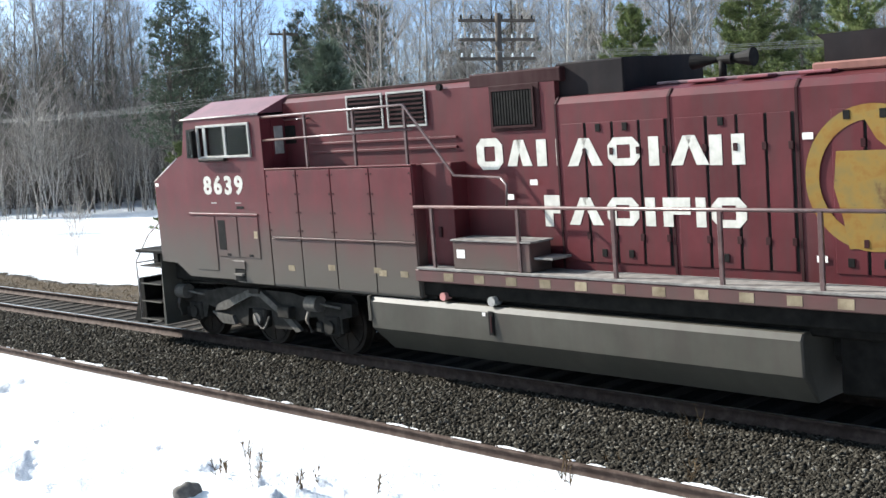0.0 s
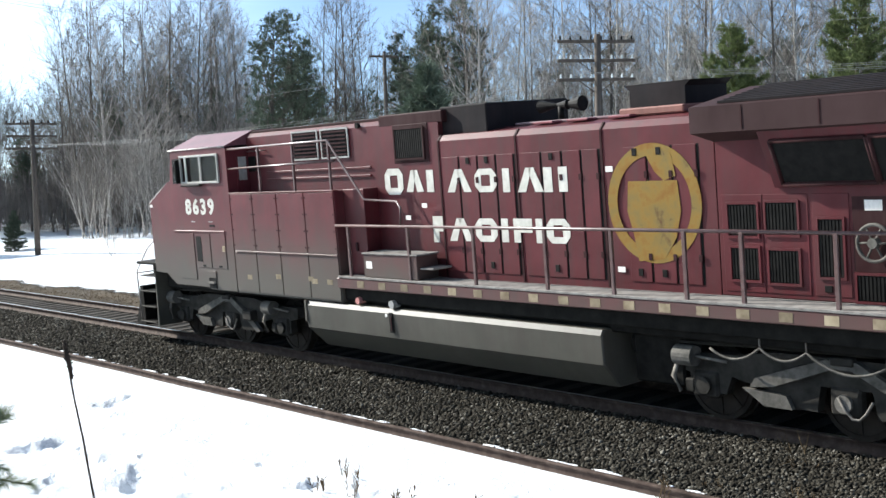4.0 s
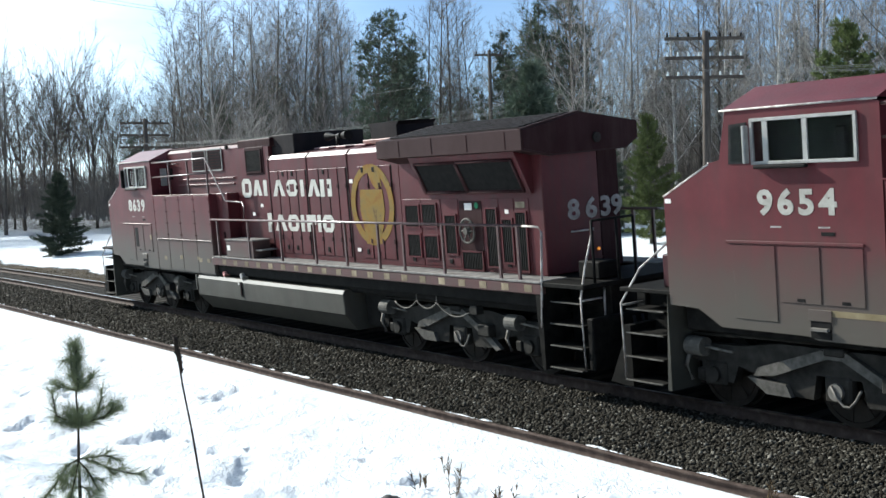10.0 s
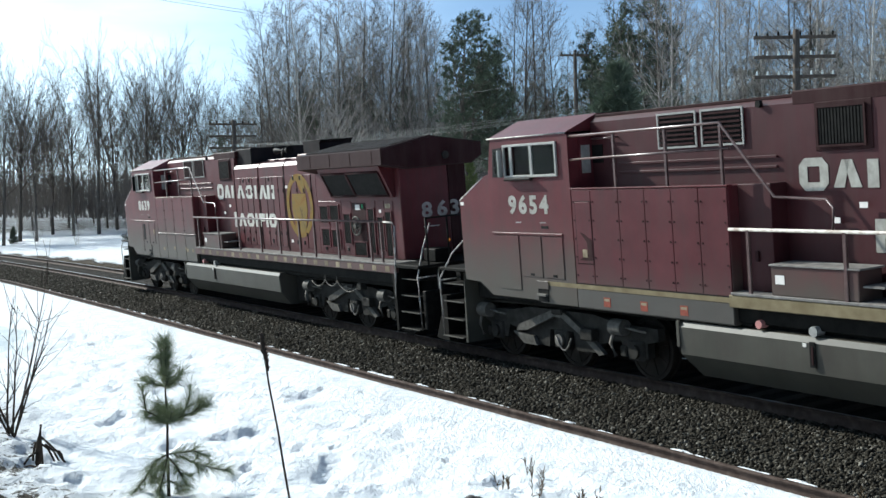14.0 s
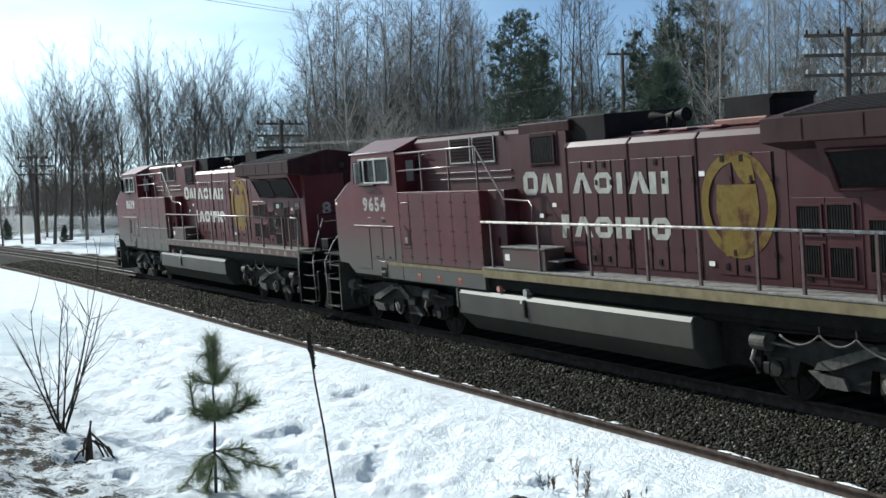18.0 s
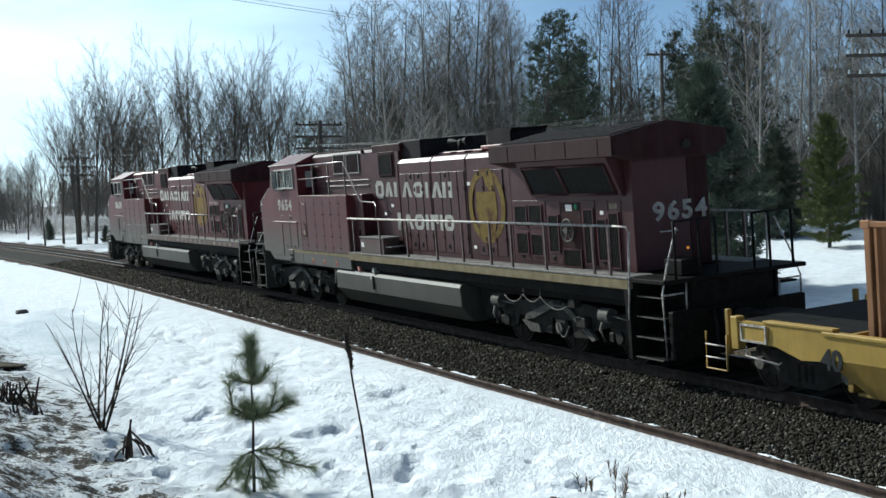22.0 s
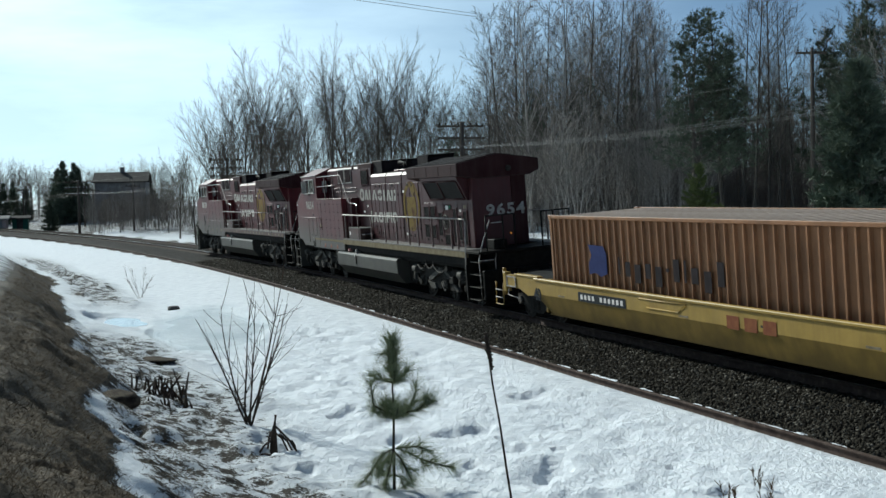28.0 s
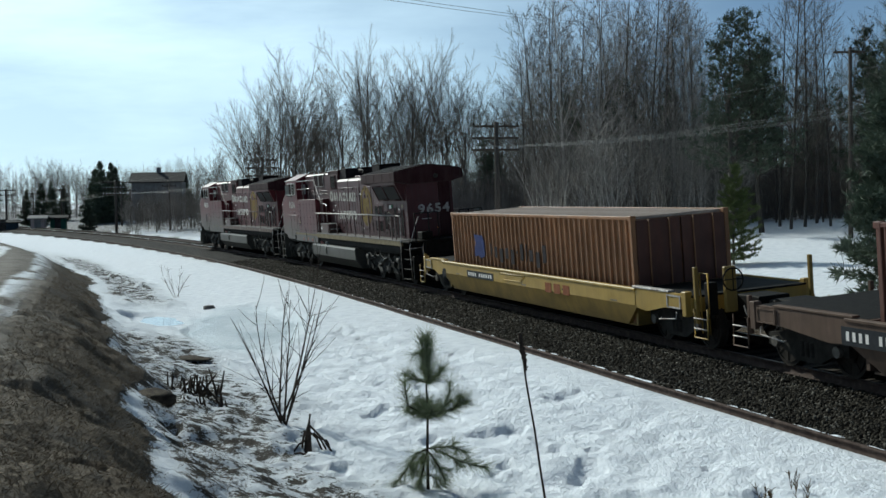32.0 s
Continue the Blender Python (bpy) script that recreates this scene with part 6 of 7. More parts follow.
def tuft_arrays(rng, pts, dirs, n, length, width):
    """Thin needle blades that radiate from points."""
    pts, dirs = np.repeat(pts, n, 0), np.repeat(dirs, n, 0)
    m = len(pts)
    d = dirs + rng.randn(m, 3) * 0.75
    d /= np.linalg.norm(d, axis=1, keepdims=True) + 1e-9
    s = np.cross(d, rng.randn(m, 3))
    s /= np.linalg.norm(s, axis=1, keepdims=True) + 1e-9
    ln = length * rng.uniform(0.6, 1.2, (m, 1))
    V = np.stack([pts - s * width / 2, pts + s * width / 2, pts + d * ln], 1).reshape(-1, 3)
    return V, np.arange(3 * m).reshape(-1, 3)


def make_conifer(name, label, seed, h, width, needles, group="", low=0.08, droop=-0.10, clump=0.24, per=6, whorl=0.36, dens=1.0, shape=0.8):
    rng = np.random.RandomState(seed)
    wood, pts, dirs = [], [], []
    trunk = limb_path(rng, (0, 0, -0.15), (0, 0, 1), h, 8, 0.1, 0.015)
    for i in range(8):
        wood.append((trunk[i], trunk[i + 1], h * 0.014 * (1 - i / 8.2) + 0.01, h * 0.014 * (1 - (i + 1) / 8.2) + 0.008))
    z = low * h
    while z < h * 0.985:
        q = z / h
        reach = width / 2 * ((1 - q) ** shape) * rng.uniform(0.8, 1.1) * (0.55 + 0.45 * min(1, (q - low + 0.08) / 0.2)) + 0.10
        i = min(int(q * 8), 7)
        c = trunk[i] + (trunk[i + 1] - trunk[i]) * (q * 8 - i)
        nb = 6 if q < 0.8 else 5
        a0 = rng.rand() * 6
        for k in range(nb):
            if rng.rand() < 0.10:
                continue
            a = a0 + k * 2 * math.pi / nb + rng.randn() * 0.25
            ln = reach * rng.uniform(0.65, 1.18)
            d = np.array([math.cos(a), math.sin(a), 0.30 * q + droop + rng.randn() * 0.12 + (0.5 if q > 0.85 else 0)])
            path = limb_path(rng, c, d / np.linalg.norm(d), ln, 3, 0.10, 0.10)
            for j in range(3):
                wood.append((path[j], path[j + 1], 0.018, 0.012))
            n = max(3, int(ln / 0.16 * dens))
            for t in range(n):
                u = 0.22 + 0.78 * (t + rng.rand()) / n
                j = min(int(u * 3), 2)
                p = path[j] + (path[j + 1] - path[j]) * (u * 3 - j)
                dd = path[j + 1] - path[j]
                dd = dd / np.linalg.norm(dd)
                for b in range(3):
                    side = np.cross(dd, [0, 0, 1]) * rng.choice([-1, 1]) * rng.uniform(0, 0.32) * ln * (1.1 - u)
                    pts.append(p + side + rng.randn(3) * 0.05)
                    dirs.append(dd + side * 1.2 + np.array([0, 0, 0.25]))
        z += whorl * rng.uniform(0.8, 1.2) * (0.6 + 0.4 * (1 - q))
    pts.append(trunk[-1])
    dirs.append(np.array([0, 0, 1.0]))
    T = thing(name, label, "tree", group)
    V, F = seg_arrays(wood, 5)
    mesh_np("trunk", V, F, BARK, T, True)
    V, F = tuft_arrays(rng, np.array(pts), np.array(dirs), per, clump, clump * 0.13)
    mesh_np("crown", V, F, needles, T)
    return T


def make_pine(name, label, seed, h, width, needles, group="", leaders=3, crown=0.25):
    """An open, ragged pine: several leaders, bare lower limbs, foliage in clumps at the branch ends with gaps between."""
    rng = np.random.RandomState(seed)
    wood, pts, dirs = [], [], []
    for q in range(leaders):
        az = q * 2.3 + rng.rand()
        top = h * (1.0 if q == 0 else rng.uniform(0.74, 0.94))
        off = 0 if q == 0 else width * rng.uniform(0.12, 0.24)
        fork = h * 0.32
        foot = np.array([0, 0, -0.2]) if q == 0 else np.array([0, 0, fork])
        d = np.array([math.cos(az) * off, math.sin(az) * off, top - fork]) if q else np.array([0, 0, 1.0])
        stem = limb_path(rng, foot, d / np.linalg.norm(d), top - foot[2], 8, 0.06, 0.03)
        r0 = h * (0.014 if q == 0 else 0.008)
        for i in range(8):
            wood.append((stem[i], stem[i + 1], r0 * (1 - i / 8.3) + 0.01, r0 * (1 - (i + 1) / 8.3) + 0.008))
        z = max(crown * h, foot[2] + 0.3)
        while z < stem[-1][2] - 0.1:
            f = (z - foot[2]) / (stem[-1][2] - foot[2])
            i = min(int(f * 8), 7)
            c = stem[i] + (stem[i + 1] - stem[i]) * (f * 8 - i)
            reach = width / 2 * (1 if q == 0 else 0.62) * (1 - f) ** 0.62 * min(1, 0.45 + 2.2 * f) + 0.22
            for b in range(5):
                if rng.rand() < 0.25:
                    continue
                a = rng.rand() * 6.28
                ln = reach * rng.uniform(0.45, 1.15)
                dd = np.array([math.cos(a), math.sin(a), 0.15 + 0.55 * f + rng.randn() * 0.15])
                path = limb_path(rng, c, dd / np.linalg.norm(dd), ln, 3, 0.10, 0.12)
                for j in range(3):
                    wood.append((path[j], path[j + 1], 0.024 - 0.005 * j, 0.019 - 0.005 * j))
                for e in range(max(3, int(ln * 3.2))):
                    u = 1 - 0.65 * rng.rand() ** 1.3
                    j = min(int(u * 3), 2)
                    p = path[j] + (path[j + 1] - path[j]) * (u * 3 - j) + rng.randn(3) * [0.20, 0.20, 0.12]
                    for w in range(3):
                        pts.append(p + rng.randn(3) * 0.07)
                        dirs.append(dd * 0.5 + rng.randn(3) * 0.5 + np.array([0, 0, 0.5]))
            z += 0.34 * rng.uniform(0.7, 1.5)
        pts.append(stem[-1])
        dirs.append(np.array([0, 0, 1.0]))
    T = thing(name, label, "tree", group)
    V, F = seg_arrays(wood, 5)
    mesh_np("trunk", V, F, BARK, T, True)
    V, F = tuft_arrays(rng, np.array(pts), np.array(dirs), 8, 0.26, 0.034)
    mesh_np("crown", V, F, needles, T)
    return T


def polar(yaw, d):
    """Ground place at a bearing to the left of the y axis, d metres from the origin."""
    a = radians(yaw)
    x, y = -math.sin(a) * d, math.cos(a) * d
    return x, y, ground_at(x, y)


def plant(proto, yaw, d, scale=1.0, turn=None, first=[]):
    if d == 0:
        d = float(np.interp(yaw, WOOD_YAW, WOOD_DIST)) + random.uniform(0, 26)
    x, y, z = polar(yaw, d)
    m = pose(x, y, z, random.uniform(-2, 2), random.uniform(-2, 2), random.uniform(0, 360) if turn is None else turn)
    if proto not in first:
        first.append(proto)
        ob = proto
        ob.matrix_basis = m
    else:
        ob = copy_thing(proto, m)
    ob.scale = (scale, scale, scale)
    return ob


random.seed(7)
WOODS = "leafless trees of the wood"
slim = [make_bare_tree("bare_tree", "slender leafless tree with a pale trunk", 11 + k, 14.0, BIRCH, PALE_TWIG, "tall", WOODS) for k in range(3)]
dark_slim = [make_bare_tree("bare_tree", "tall slender leafless grey-brown tree", 21 + k, 14.0, BARK, TWIG, "tall", WOODS) for k in range(4)]
wide = [make_bare_tree("bare_tree", "broad vase-shaped leafless tree at the wood's edge", 31 + k, 13.0, BARK, TWIG, "vase", WOODS) for k in range(4)]
brush = [make_bare_tree("leafless_shrub", "thin leafless shrub growing out of the snow", 51 + k, 4.2, BIRCH if k == 0 else BARK, PALE_TWIG if k == 0 else TWIG, "brush", "shrubs of the wood", stems=4) for k in range(3)]
pines = [make_pine("pine_tree", "dark green ragged pine tree with several tops", 71 + k, 11.0, 6.0, NEEDLE, "conifers", 3 + k % 2) for k in range(3)]
light_pines = [make_conifer("pine_tree", "lighter green young pine tree", 81 + k, 8.0, 5.4, NEEDLE_LIGHT, "conifers", 0.06, 0.06, 0.25, 13, 0.42, 1.3, 0.62) for k in range(2)]
tall_spruces = [make_conifer("spruce_tree", "tall pointed dark spruce tree", 96 + k, 9.0, 5.0, NEEDLE, "conifers", 0.03, -0.10, 0.36, 9, 0.34, 1.2, 0.9) for k in range(2)]
spruces = [make_conifer("spruce_tree", "dark dense spruce tree", 91 + k, 6.0, 4.2, NEEDLE, "conifers", 0.03, -0.06, 0.30, 9, 0.25, 1.3, 0.75) for k in range(2)]

# conifers that stand out, bearing and distance
for proto, yaw, d, sc in (
    (pines[0], 4.9, 67, 1.08), (pines[1], 3.6, 70, 1.12), (pines[2], -2.2, 64, 1.09), (pines[0], -3.9, 63, 1.06), (pines[1], -1.5, 70, 1.0),
    (pines[2], 10.4, 88, 0.95), (pines[1], 12.2, 90, 0.9), (pines[0], 7.6, 86, 0.85), (pines[1], 15.9, 92, 0.62),
    (light_pines[0], -16.4, 46, 1.02), (light_pines[1], -21.8, 44, 1.12), (light_pines[0], -13.8, 55, 0.8), (light_pines[1], -26, 46, 1.1), (pines[1], -24, 62, 1.0), (pines[0], -30, 60, 1.0),
    (light_pines[1], 4.85, 50, 0.50), (spruces[0], -2.4, 38, 1.16), (light_pines[0], -7.6, 50, 0.66), (spruces[1], -5.4, 56, 0.8),
    (pines[0], -11.5, 92, 1.15), (pines[1], -8.4, 92, 1.1), (pines[2], 1.2, 88, 0.85), (pines[2], -14.8, 88, 1.1), (pines[1], -18.5, 84, 1.1),
    (spruces[1], 19.6, 74, 0.80), (spruces[0], 16.7, 73, 0.38), (spruces[0], 28.0, 112, 0.30), (spruces[1], 25.6, 100, 0.22),
    (tall_spruces[1], 33.35, 178, 0.86), (tall_spruces[0], 34.35, 180, 0.88), (tall_spruces[0], 33.95, 178, 0.98), (tall_spruces[1], 33.65, 182, 0.94), (tall_spruces[0], 33.0, 184, 0.62), (spruces[0], 34.55, 150, 0.60), (tall_spruces[1], 36.6, 196, 0.72), (tall_spruces[0], 37.2, 198, 0.62), (tall_spruces[1], 36.1, 205, 0.70), (tall_spruces[0], 35.6, 202, 0.6), (spruces[0], 32.2, 170, 0.5), (spruces[1], 31.0, 200, 1.0), (spruces[0], 30.2, 190, 0.9),
):
    plant(proto, yaw, d, sc)
# the round clump beside the curve
for yaw, d, sc in ((28.2, 103, 0.70), (27.4, 104, 0.92), (26.8, 101, 1.02), (26.0, 99, 1.16), (25.3, 101, 1.26), (24.6, 99, 1.10), (23.9, 104, 1.08), (23.0, 100, 1.10), (21.9, 99, 1.28), (21.1, 103, 1.16), (20.3, 98, 1.06), (19.6, 99, 1.24), (18.9, 99, 1.14), (18.0, 99, 1.12), (17.3, 98, 1.04), (16.5, 101, 0.94), (15.6, 98, 0.90)):
    plant(random.choice(wide), yaw, d, sc)
for k in range(22):
    plant(random.choice(wide + dark_slim[:1]), 14.5 + 12.4 * (k + random.random()) / 22, random.uniform(106, 124), random.uniform(0.80, 1.05))
for yaw, d, sc in ((28.9, 116, 0.7), (29.4, 128, 0.6)):
    plant(wide[0], yaw, d, sc)
# tall trees before the pines, in loose groups with sky between
for yaw, d, sc in ((14.4, 84, 0.86), (13.7, 82, 1.02), (13.1, 85, 1.10), (12.5, 82, 1.16), (12.0, 88, 1.12), (11.3, 83, 1.20), (10.6, 86, 1.14), (9.9, 83, 1.18), (9.2, 88, 1.10), (8.7, 82, 1.16), (8.1, 85, 1.20), (7.5, 84, 1.14), (6.9, 86, 1.08), (6.3, 82, 0.98),
                   (5.6, 84, 0.82), (2.8, 76, 0.98), (2.3, 72, 1.04), (1.7, 74, 1.06), (1.2, 78, 1.0), (0.6, 74, 0.90), (-0.9, 76, 0.80), (-1.6, 72, 0.95)):
    plant(random.choice(dark_slim + slim), yaw, d, sc * 1.12)
for k in range(40):
    plant(random.choice(dark_slim + slim + wide[:1]), 5.4 + 9.4 * (k + random.random()) / 40, random.uniform(88, 112), random.uniform(0.85, 1.30))
for k in range(22):
    plant(random.choice(dark_slim + slim[1:2]), -3.0 + 8.0 * (k + random.random()) / 22, random.uniform(78, 100), random.uniform(0.65, 0.95))
for k in range(86):
    plant(random.choice(slim + slim + dark_slim), -33 + 30.0 * (k + random.random()) / 86, random.uniform(54, 92), random.uniform(0.90, 1.22))
for k in range(200):
    plant(random.choice(brush), -33 + 50.0 * (k + random.random()) / 200, 0, random.uniform(0.6, 1.3))
for k in range(60):
    plant(random.choice(wide[:2] + dark_slim[1:2]), 28.6 + 19.0 * (k + random.random()) / 60, random.uniform(190, 250), random.uniform(0.55, 0.85))
for k in range(24):
    plant(random.choice(brush), 29.0 + 4.0 * (k + random.random()) / 24, random.uniform(135, 165), random.uniform(0.7, 1.1))
for k in range(16):
    plant(brush[0], 4.5 + 9.5 * (k + random.random()) / 16, random.uniform(74, 80), random.uniform(1.1, 1.8))
for yaw, d, sc in ((9.4, 50, 0.55), (12.5, 62, 0.42), (24.6, 97, 0.4), (22.9, 90, 0.35), (26.4, 104, 0.32)):
    plant(brush[0], yaw, d, sc)


def far_wood():
    """The depth of the wood behind: many thin stems, too many to count."""
    rng = np.random.RandomState(5)
    segs, far_segs = [], []
    for k in range(1700):
        yaw = rng.uniform(-36, 27.2)
        if yaw > 15 and rng.rand() < 0.6:
            continue
        d = rng.uniform(88, 150) if yaw < 17 else rng.uniform(122, 170)
        a = math.radians(yaw)
        x, y = -math.sin(a) * d, math.cos(a) * d
        z = float(np.interp(d, [80, 170], [1.6, 3.2]))
        h = rng.uniform(4, 9)
        lean = rng.randn(2) * 0.03
        p = [np.array([x + lean[0] * q * h, y + lean[1] * q * h, z - 0.3 + q * h]) for q in (0, 0.5, 1)]
        r = rng.uniform(0.05, 0.14)
        segs += [(p[0], p[1], r, r * 0.7), (p[1], p[2], r * 0.7, 0.015)]
        for b in range(13):
            q = rng.uniform(0.12, 0.98)
            s = np.array([x + lean[0] * q * h, y + lean[1] * q * h, z + q * h])
            e = s + np.array([rng.randn() * 0.9, rng.randn() * 0.9, rng.uniform(0.4, 1.7)])
            segs.append((s, e, 0.025, 0.008))
    # the lower wood far off beside the houses
    for k in range(1100):
        yaw = rng.uniform(28.4, 50)
        d = rng.uniform(200, 280)
        a = math.radians(yaw)
        b = np.array([-math.sin(a) * d, math.cos(a) * d, 0.6])
        h = rng.uniform(4.5, 9.5)
        t_ = b + np.array([rng.randn() * 0.4, rng.randn() * 0.4, h])
        far_segs.append((b, t_, 0.05, 0.012))
        for j in range(14):
            s = b + (t_ - b) * rng.uniform(0.15, 0.95)
            far_segs.append((s, s + np.array([rng.randn() * 0.7, rng.randn() * 0.7, rng.uniform(0.3, 1.4)]), 0.018, 0.008))
    # undergrowth: thin whips that thicken the foot of the wood
    for k in range(14000):
        yaw = rng.uniform(-36, 32.5)
        if yaw > 27.5 and rng.rand() < 0.72:
            continue
        lo = np.interp(yaw, WOOD_YAW, WOOD_DIST)
        d = lo + rng.rand() ** 1.6 * 40
        a = math.radians(yaw)
        x, y = -math.sin(a) * d, math.cos(a) * d
        z = float(np.interp(d, [60, 80, 170], [1.3, 1.6, 3.2]) if yaw < 28 else 0.9)
        h = rng.uniform(1.0, 3.6)
        b = np.array([x, y, z - 0.5])
        t_ = b + np.array([rng.randn() * 0.35, rng.randn() * 0.35, h + 0.5])
        segs.append((b, t_, 0.028, 0.010))
        for q in (0.35, 0.5, 0.65, 0.8):
            s = b + (t_ - b) * q
            segs.append((s, s + np.array([rng.randn() * 0.5, rng.randn() * 0.5, rng.uniform(0.3, 0.9)]), 0.014, 0.006))
    V, F = seg_arrays(segs, 3)
    tagged(mesh_np("far_wood", V, F, THICKET), "depth of a leafless grey-brown wood", "wood", kind="stuff")
    # the far stems take the pale twig colour to paint in the distance haze
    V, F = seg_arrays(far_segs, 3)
    tagged(mesh_np("far_wood", V, F, PALE_TWIG), "low leafless wood far behind the houses, coloured pale for haze", "wood", kind="stuff")


far_wood()

# ---- telegraph poles and wires ----
POLE = surf("weathered_pole_wood", [(0.3, (0.055, 0.045, 0.038)), (0.7, (0.13, 0.11, 0.095))], 4, (0.8, 0.95), 0, 0.4, 30, stretch=(8, 8, 0.6))
WIRE = surf("dull_wire", [(0.3, (0.15, 0.15, 0.15)), (0.7, (0.24, 0.24, 0.23))], 5, (0.5, 0.7), 0.3, 0)
GLASSY = surf("pale_insulator", [(0.3, (0.45, 0.5, 0.5)), (0.7, (0.7, 0.74, 0.74))], 5, (0.15, 0.3), 0, 0)


def telegraph_pole(x, y, top, face, arms, width, label):
    z = ground_at(x, y)
    T = thing("telegraph_pole", label, "pole", "poles along the line")
    T.matrix_basis = pose(x, y, 0, 0, 0, face)
    part("post", tube(bmesh.new(), [(0, 0, z - 0.3), (0, 0, top)], 0.14, 10, [0.16, 0.11] if arms > 1 else [0.12, 0.085]), POLE, T)
    for k in range(arms):
        zz = top - 0.24 - 0.65 * k
        arm = part("crossarm", boxm(-width / 2, width / 2, 0.10, 0.20, zz - 0.055, zz + 0.055, 0.01), POLE, T)
        for q in (-1, 1):
            part("brace", bar([(q * width * 0.22, 0.15, zz - 0.05), (0, 0.12, zz - 0.5)], 0.018, 5), POLE, arm)
        n = 8 if arms > 1 else 4
        for i in range(n):
            xx = -width / 2 + 0.1 + (width - 0.2) * i / (n - 1)
            if abs(xx) < 0.18:
                continue
            part("insulator", discm((xx, 0.15, zz + 0.13), 0.042, 0.13, "z", 8, 0.026), GLASSY if k else BLACK, arm)
    return T


line = [(31.5, 18.5, 7.9), (7.44, 41.35, 8.1), (-18.4, 65.4, 7.2), (-45.5, 90.5, 6.6), (-75.0, 114.0, 5.5), (-108, 138, 5.2)]
for i, (x, y, top) in enumerate(line):
    telegraph_pole(x, y, top, (40, 8, 34, 45, 45, 45)[i], 3, 2.75, "old wooden telegraph pole with three crossarms")
telegraph_pole(0.28, 62.0, 9.95, 20, 1, 1.5, "tall wooden pole with a single short crossarm")
telegraph_pole(-30.0, 14.0, 11.4, 60, 1, 1.5, "tall wooden pole with a single short crossarm")


def wires():
    W = thing("overhead_wires", "thin overhead wires sagging between the poles", "wires")
    ux, uy = math.cos(radians(45)), math.sin(radians(45))
    for (x0, y0, z0), (x1, y1, z1) in zip(line, line[1:]):
        for off, dz in ((-0.85, 0.0), (-1.2, 1.3), (-0.5, 1.3), (0.5, 1.3), (1.2, 1.3)):
            pts = []
            for k in range(9):
                q = k / 8
                pts.append((x0 + (x1 - x0) * q + ux * off, y0 + (y1 - y0) * q + uy * off, z0 + (z1 - z0) * q - 0.08 - dz - 2.2 * q * (1 - q)))
            part("wire", tube(bmesh.new(), pts, 0.0055, 4, cap=False), WIRE, W)
    for off in (-0.6, 0.6):
        pts = [(0.28 - 30.28 * q + off * 0.8, 62 - 48 * q + off * 0.6, 9.8 + 1.5 * q - 3.0 * q * (1 - q)) for q in (k / 12 for k in range(13))]
        part("wire", tube(bmesh.new(), pts, 0.008, 4, cap=False), WIRE, W)


wires()


# ---- far houses and sheds ----
def gable_house(x, y, w, d, wall, ridge, turn, wallmat, roofmat, label, category="house"):
    z = ground_at(x, y)
    Hs = thing("house" if category == "house" else "shed", label, category)
    Hs.matrix_basis = pose(x, y, z, 0, 0, turn)
    part("wall", boxm(-w / 2, w / 2, -d / 2, d / 2, -0.3, wall, 0.02), wallmat, Hs)
    part("roof", prismm([(-d / 2 - 0.4, wall - 0.1), (0, ridge), (d / 2 + 0.4, wall - 0.1), (d / 2 + 0.4, wall + 0.06), (0, ridge + 0.18), (-d / 2 - 0.4, wall + 0.06)], -w / 2 - 0.4, w / 2 + 0.4, "x"), roofmat, Hs)
    if w > 5:
        part("chimney", boxm(-0.3, 0.3, -0.3, 0.3, ridge - 0.5, ridge + 0.9, 0.02), wallmat, Hs)
        for q in (-0.32, 0.0, 0.32):
            win = part("window", boxm(q * w - 0.5, q * w + 0.5, -d / 2 - 0.05, -d / 2 - 0.01, 1.0, 2.2, 0.01), SIGN, Hs)
            part("pane", boxm(q * w - 0.42, q * w + 0.42, -d / 2 - 0.07, -d / 2 - 0.051, 1.08, 2.12), BLACK, win)
    else:
        part("door", boxm(-0.4, 0.4, -d / 2 - 0.04, -d / 2 - 0.005, 0, 1.7, 0.01), roofmat, Hs)
    return Hs


SIDING = surf("grey_siding", [(0.3, (0.16, 0.155, 0.15)), (0.7, (0.25, 0.245, 0.24))], 2, (0.7, 0.9), 0, 0.3, 20)
SHINGLE = surf("dark_shingle_roof", [(0.3, (0.03, 0.028, 0.028)), (0.7, (0.07, 0.066, 0.064))], 3, (0.8, 0.95), 0, 0.4, 15)
GREEN_PAINT = surf("green_shed_paint", [(0.3, (0.02, 0.075, 0.06)), (0.7, (0.035, 0.11, 0.085))], 2, (0.6, 0.8))
PINKISH = surf("pinkish_trailer_paint", [(0.3, (0.32, 0.25, 0.235)), (0.7, (0.42, 0.34, 0.32))], 2, (0.5, 0.7))
x, y, z = polar(31.4, 182)
gable_house(x, y, 7.0, 7.5, 5.2, 6.5, 26, SIDING, SHINGLE, "grey house with a dark shingle roof behind bare trees")
x, y, z = polar(35.85, 168)
gable_house(x, y, 1.9, 2.0, 1.75, 1.95, 30, GREEN_PAINT, SHINGLE, "small green wooden shed in the snow", "shed")
x, y, z = polar(36.7, 166)
gable_house(x, y, 1.7, 2.4, 1.75, 2.0, 30, PINKISH, SIDING, "small pale pinkish trailer in the snow", "trailer")
x, y, z = polar(38.2, 170)
gable_house(x, y, 3.8, 2.4, 1.25, 1.4, 36, surf("dark_blue_paint", [(0.3, (0.03, 0.045, 0.065)), (0.7, (0.05, 0.07, 0.095))], 2), SHINGLE, "low dark blue box shed in the snow", "shed")
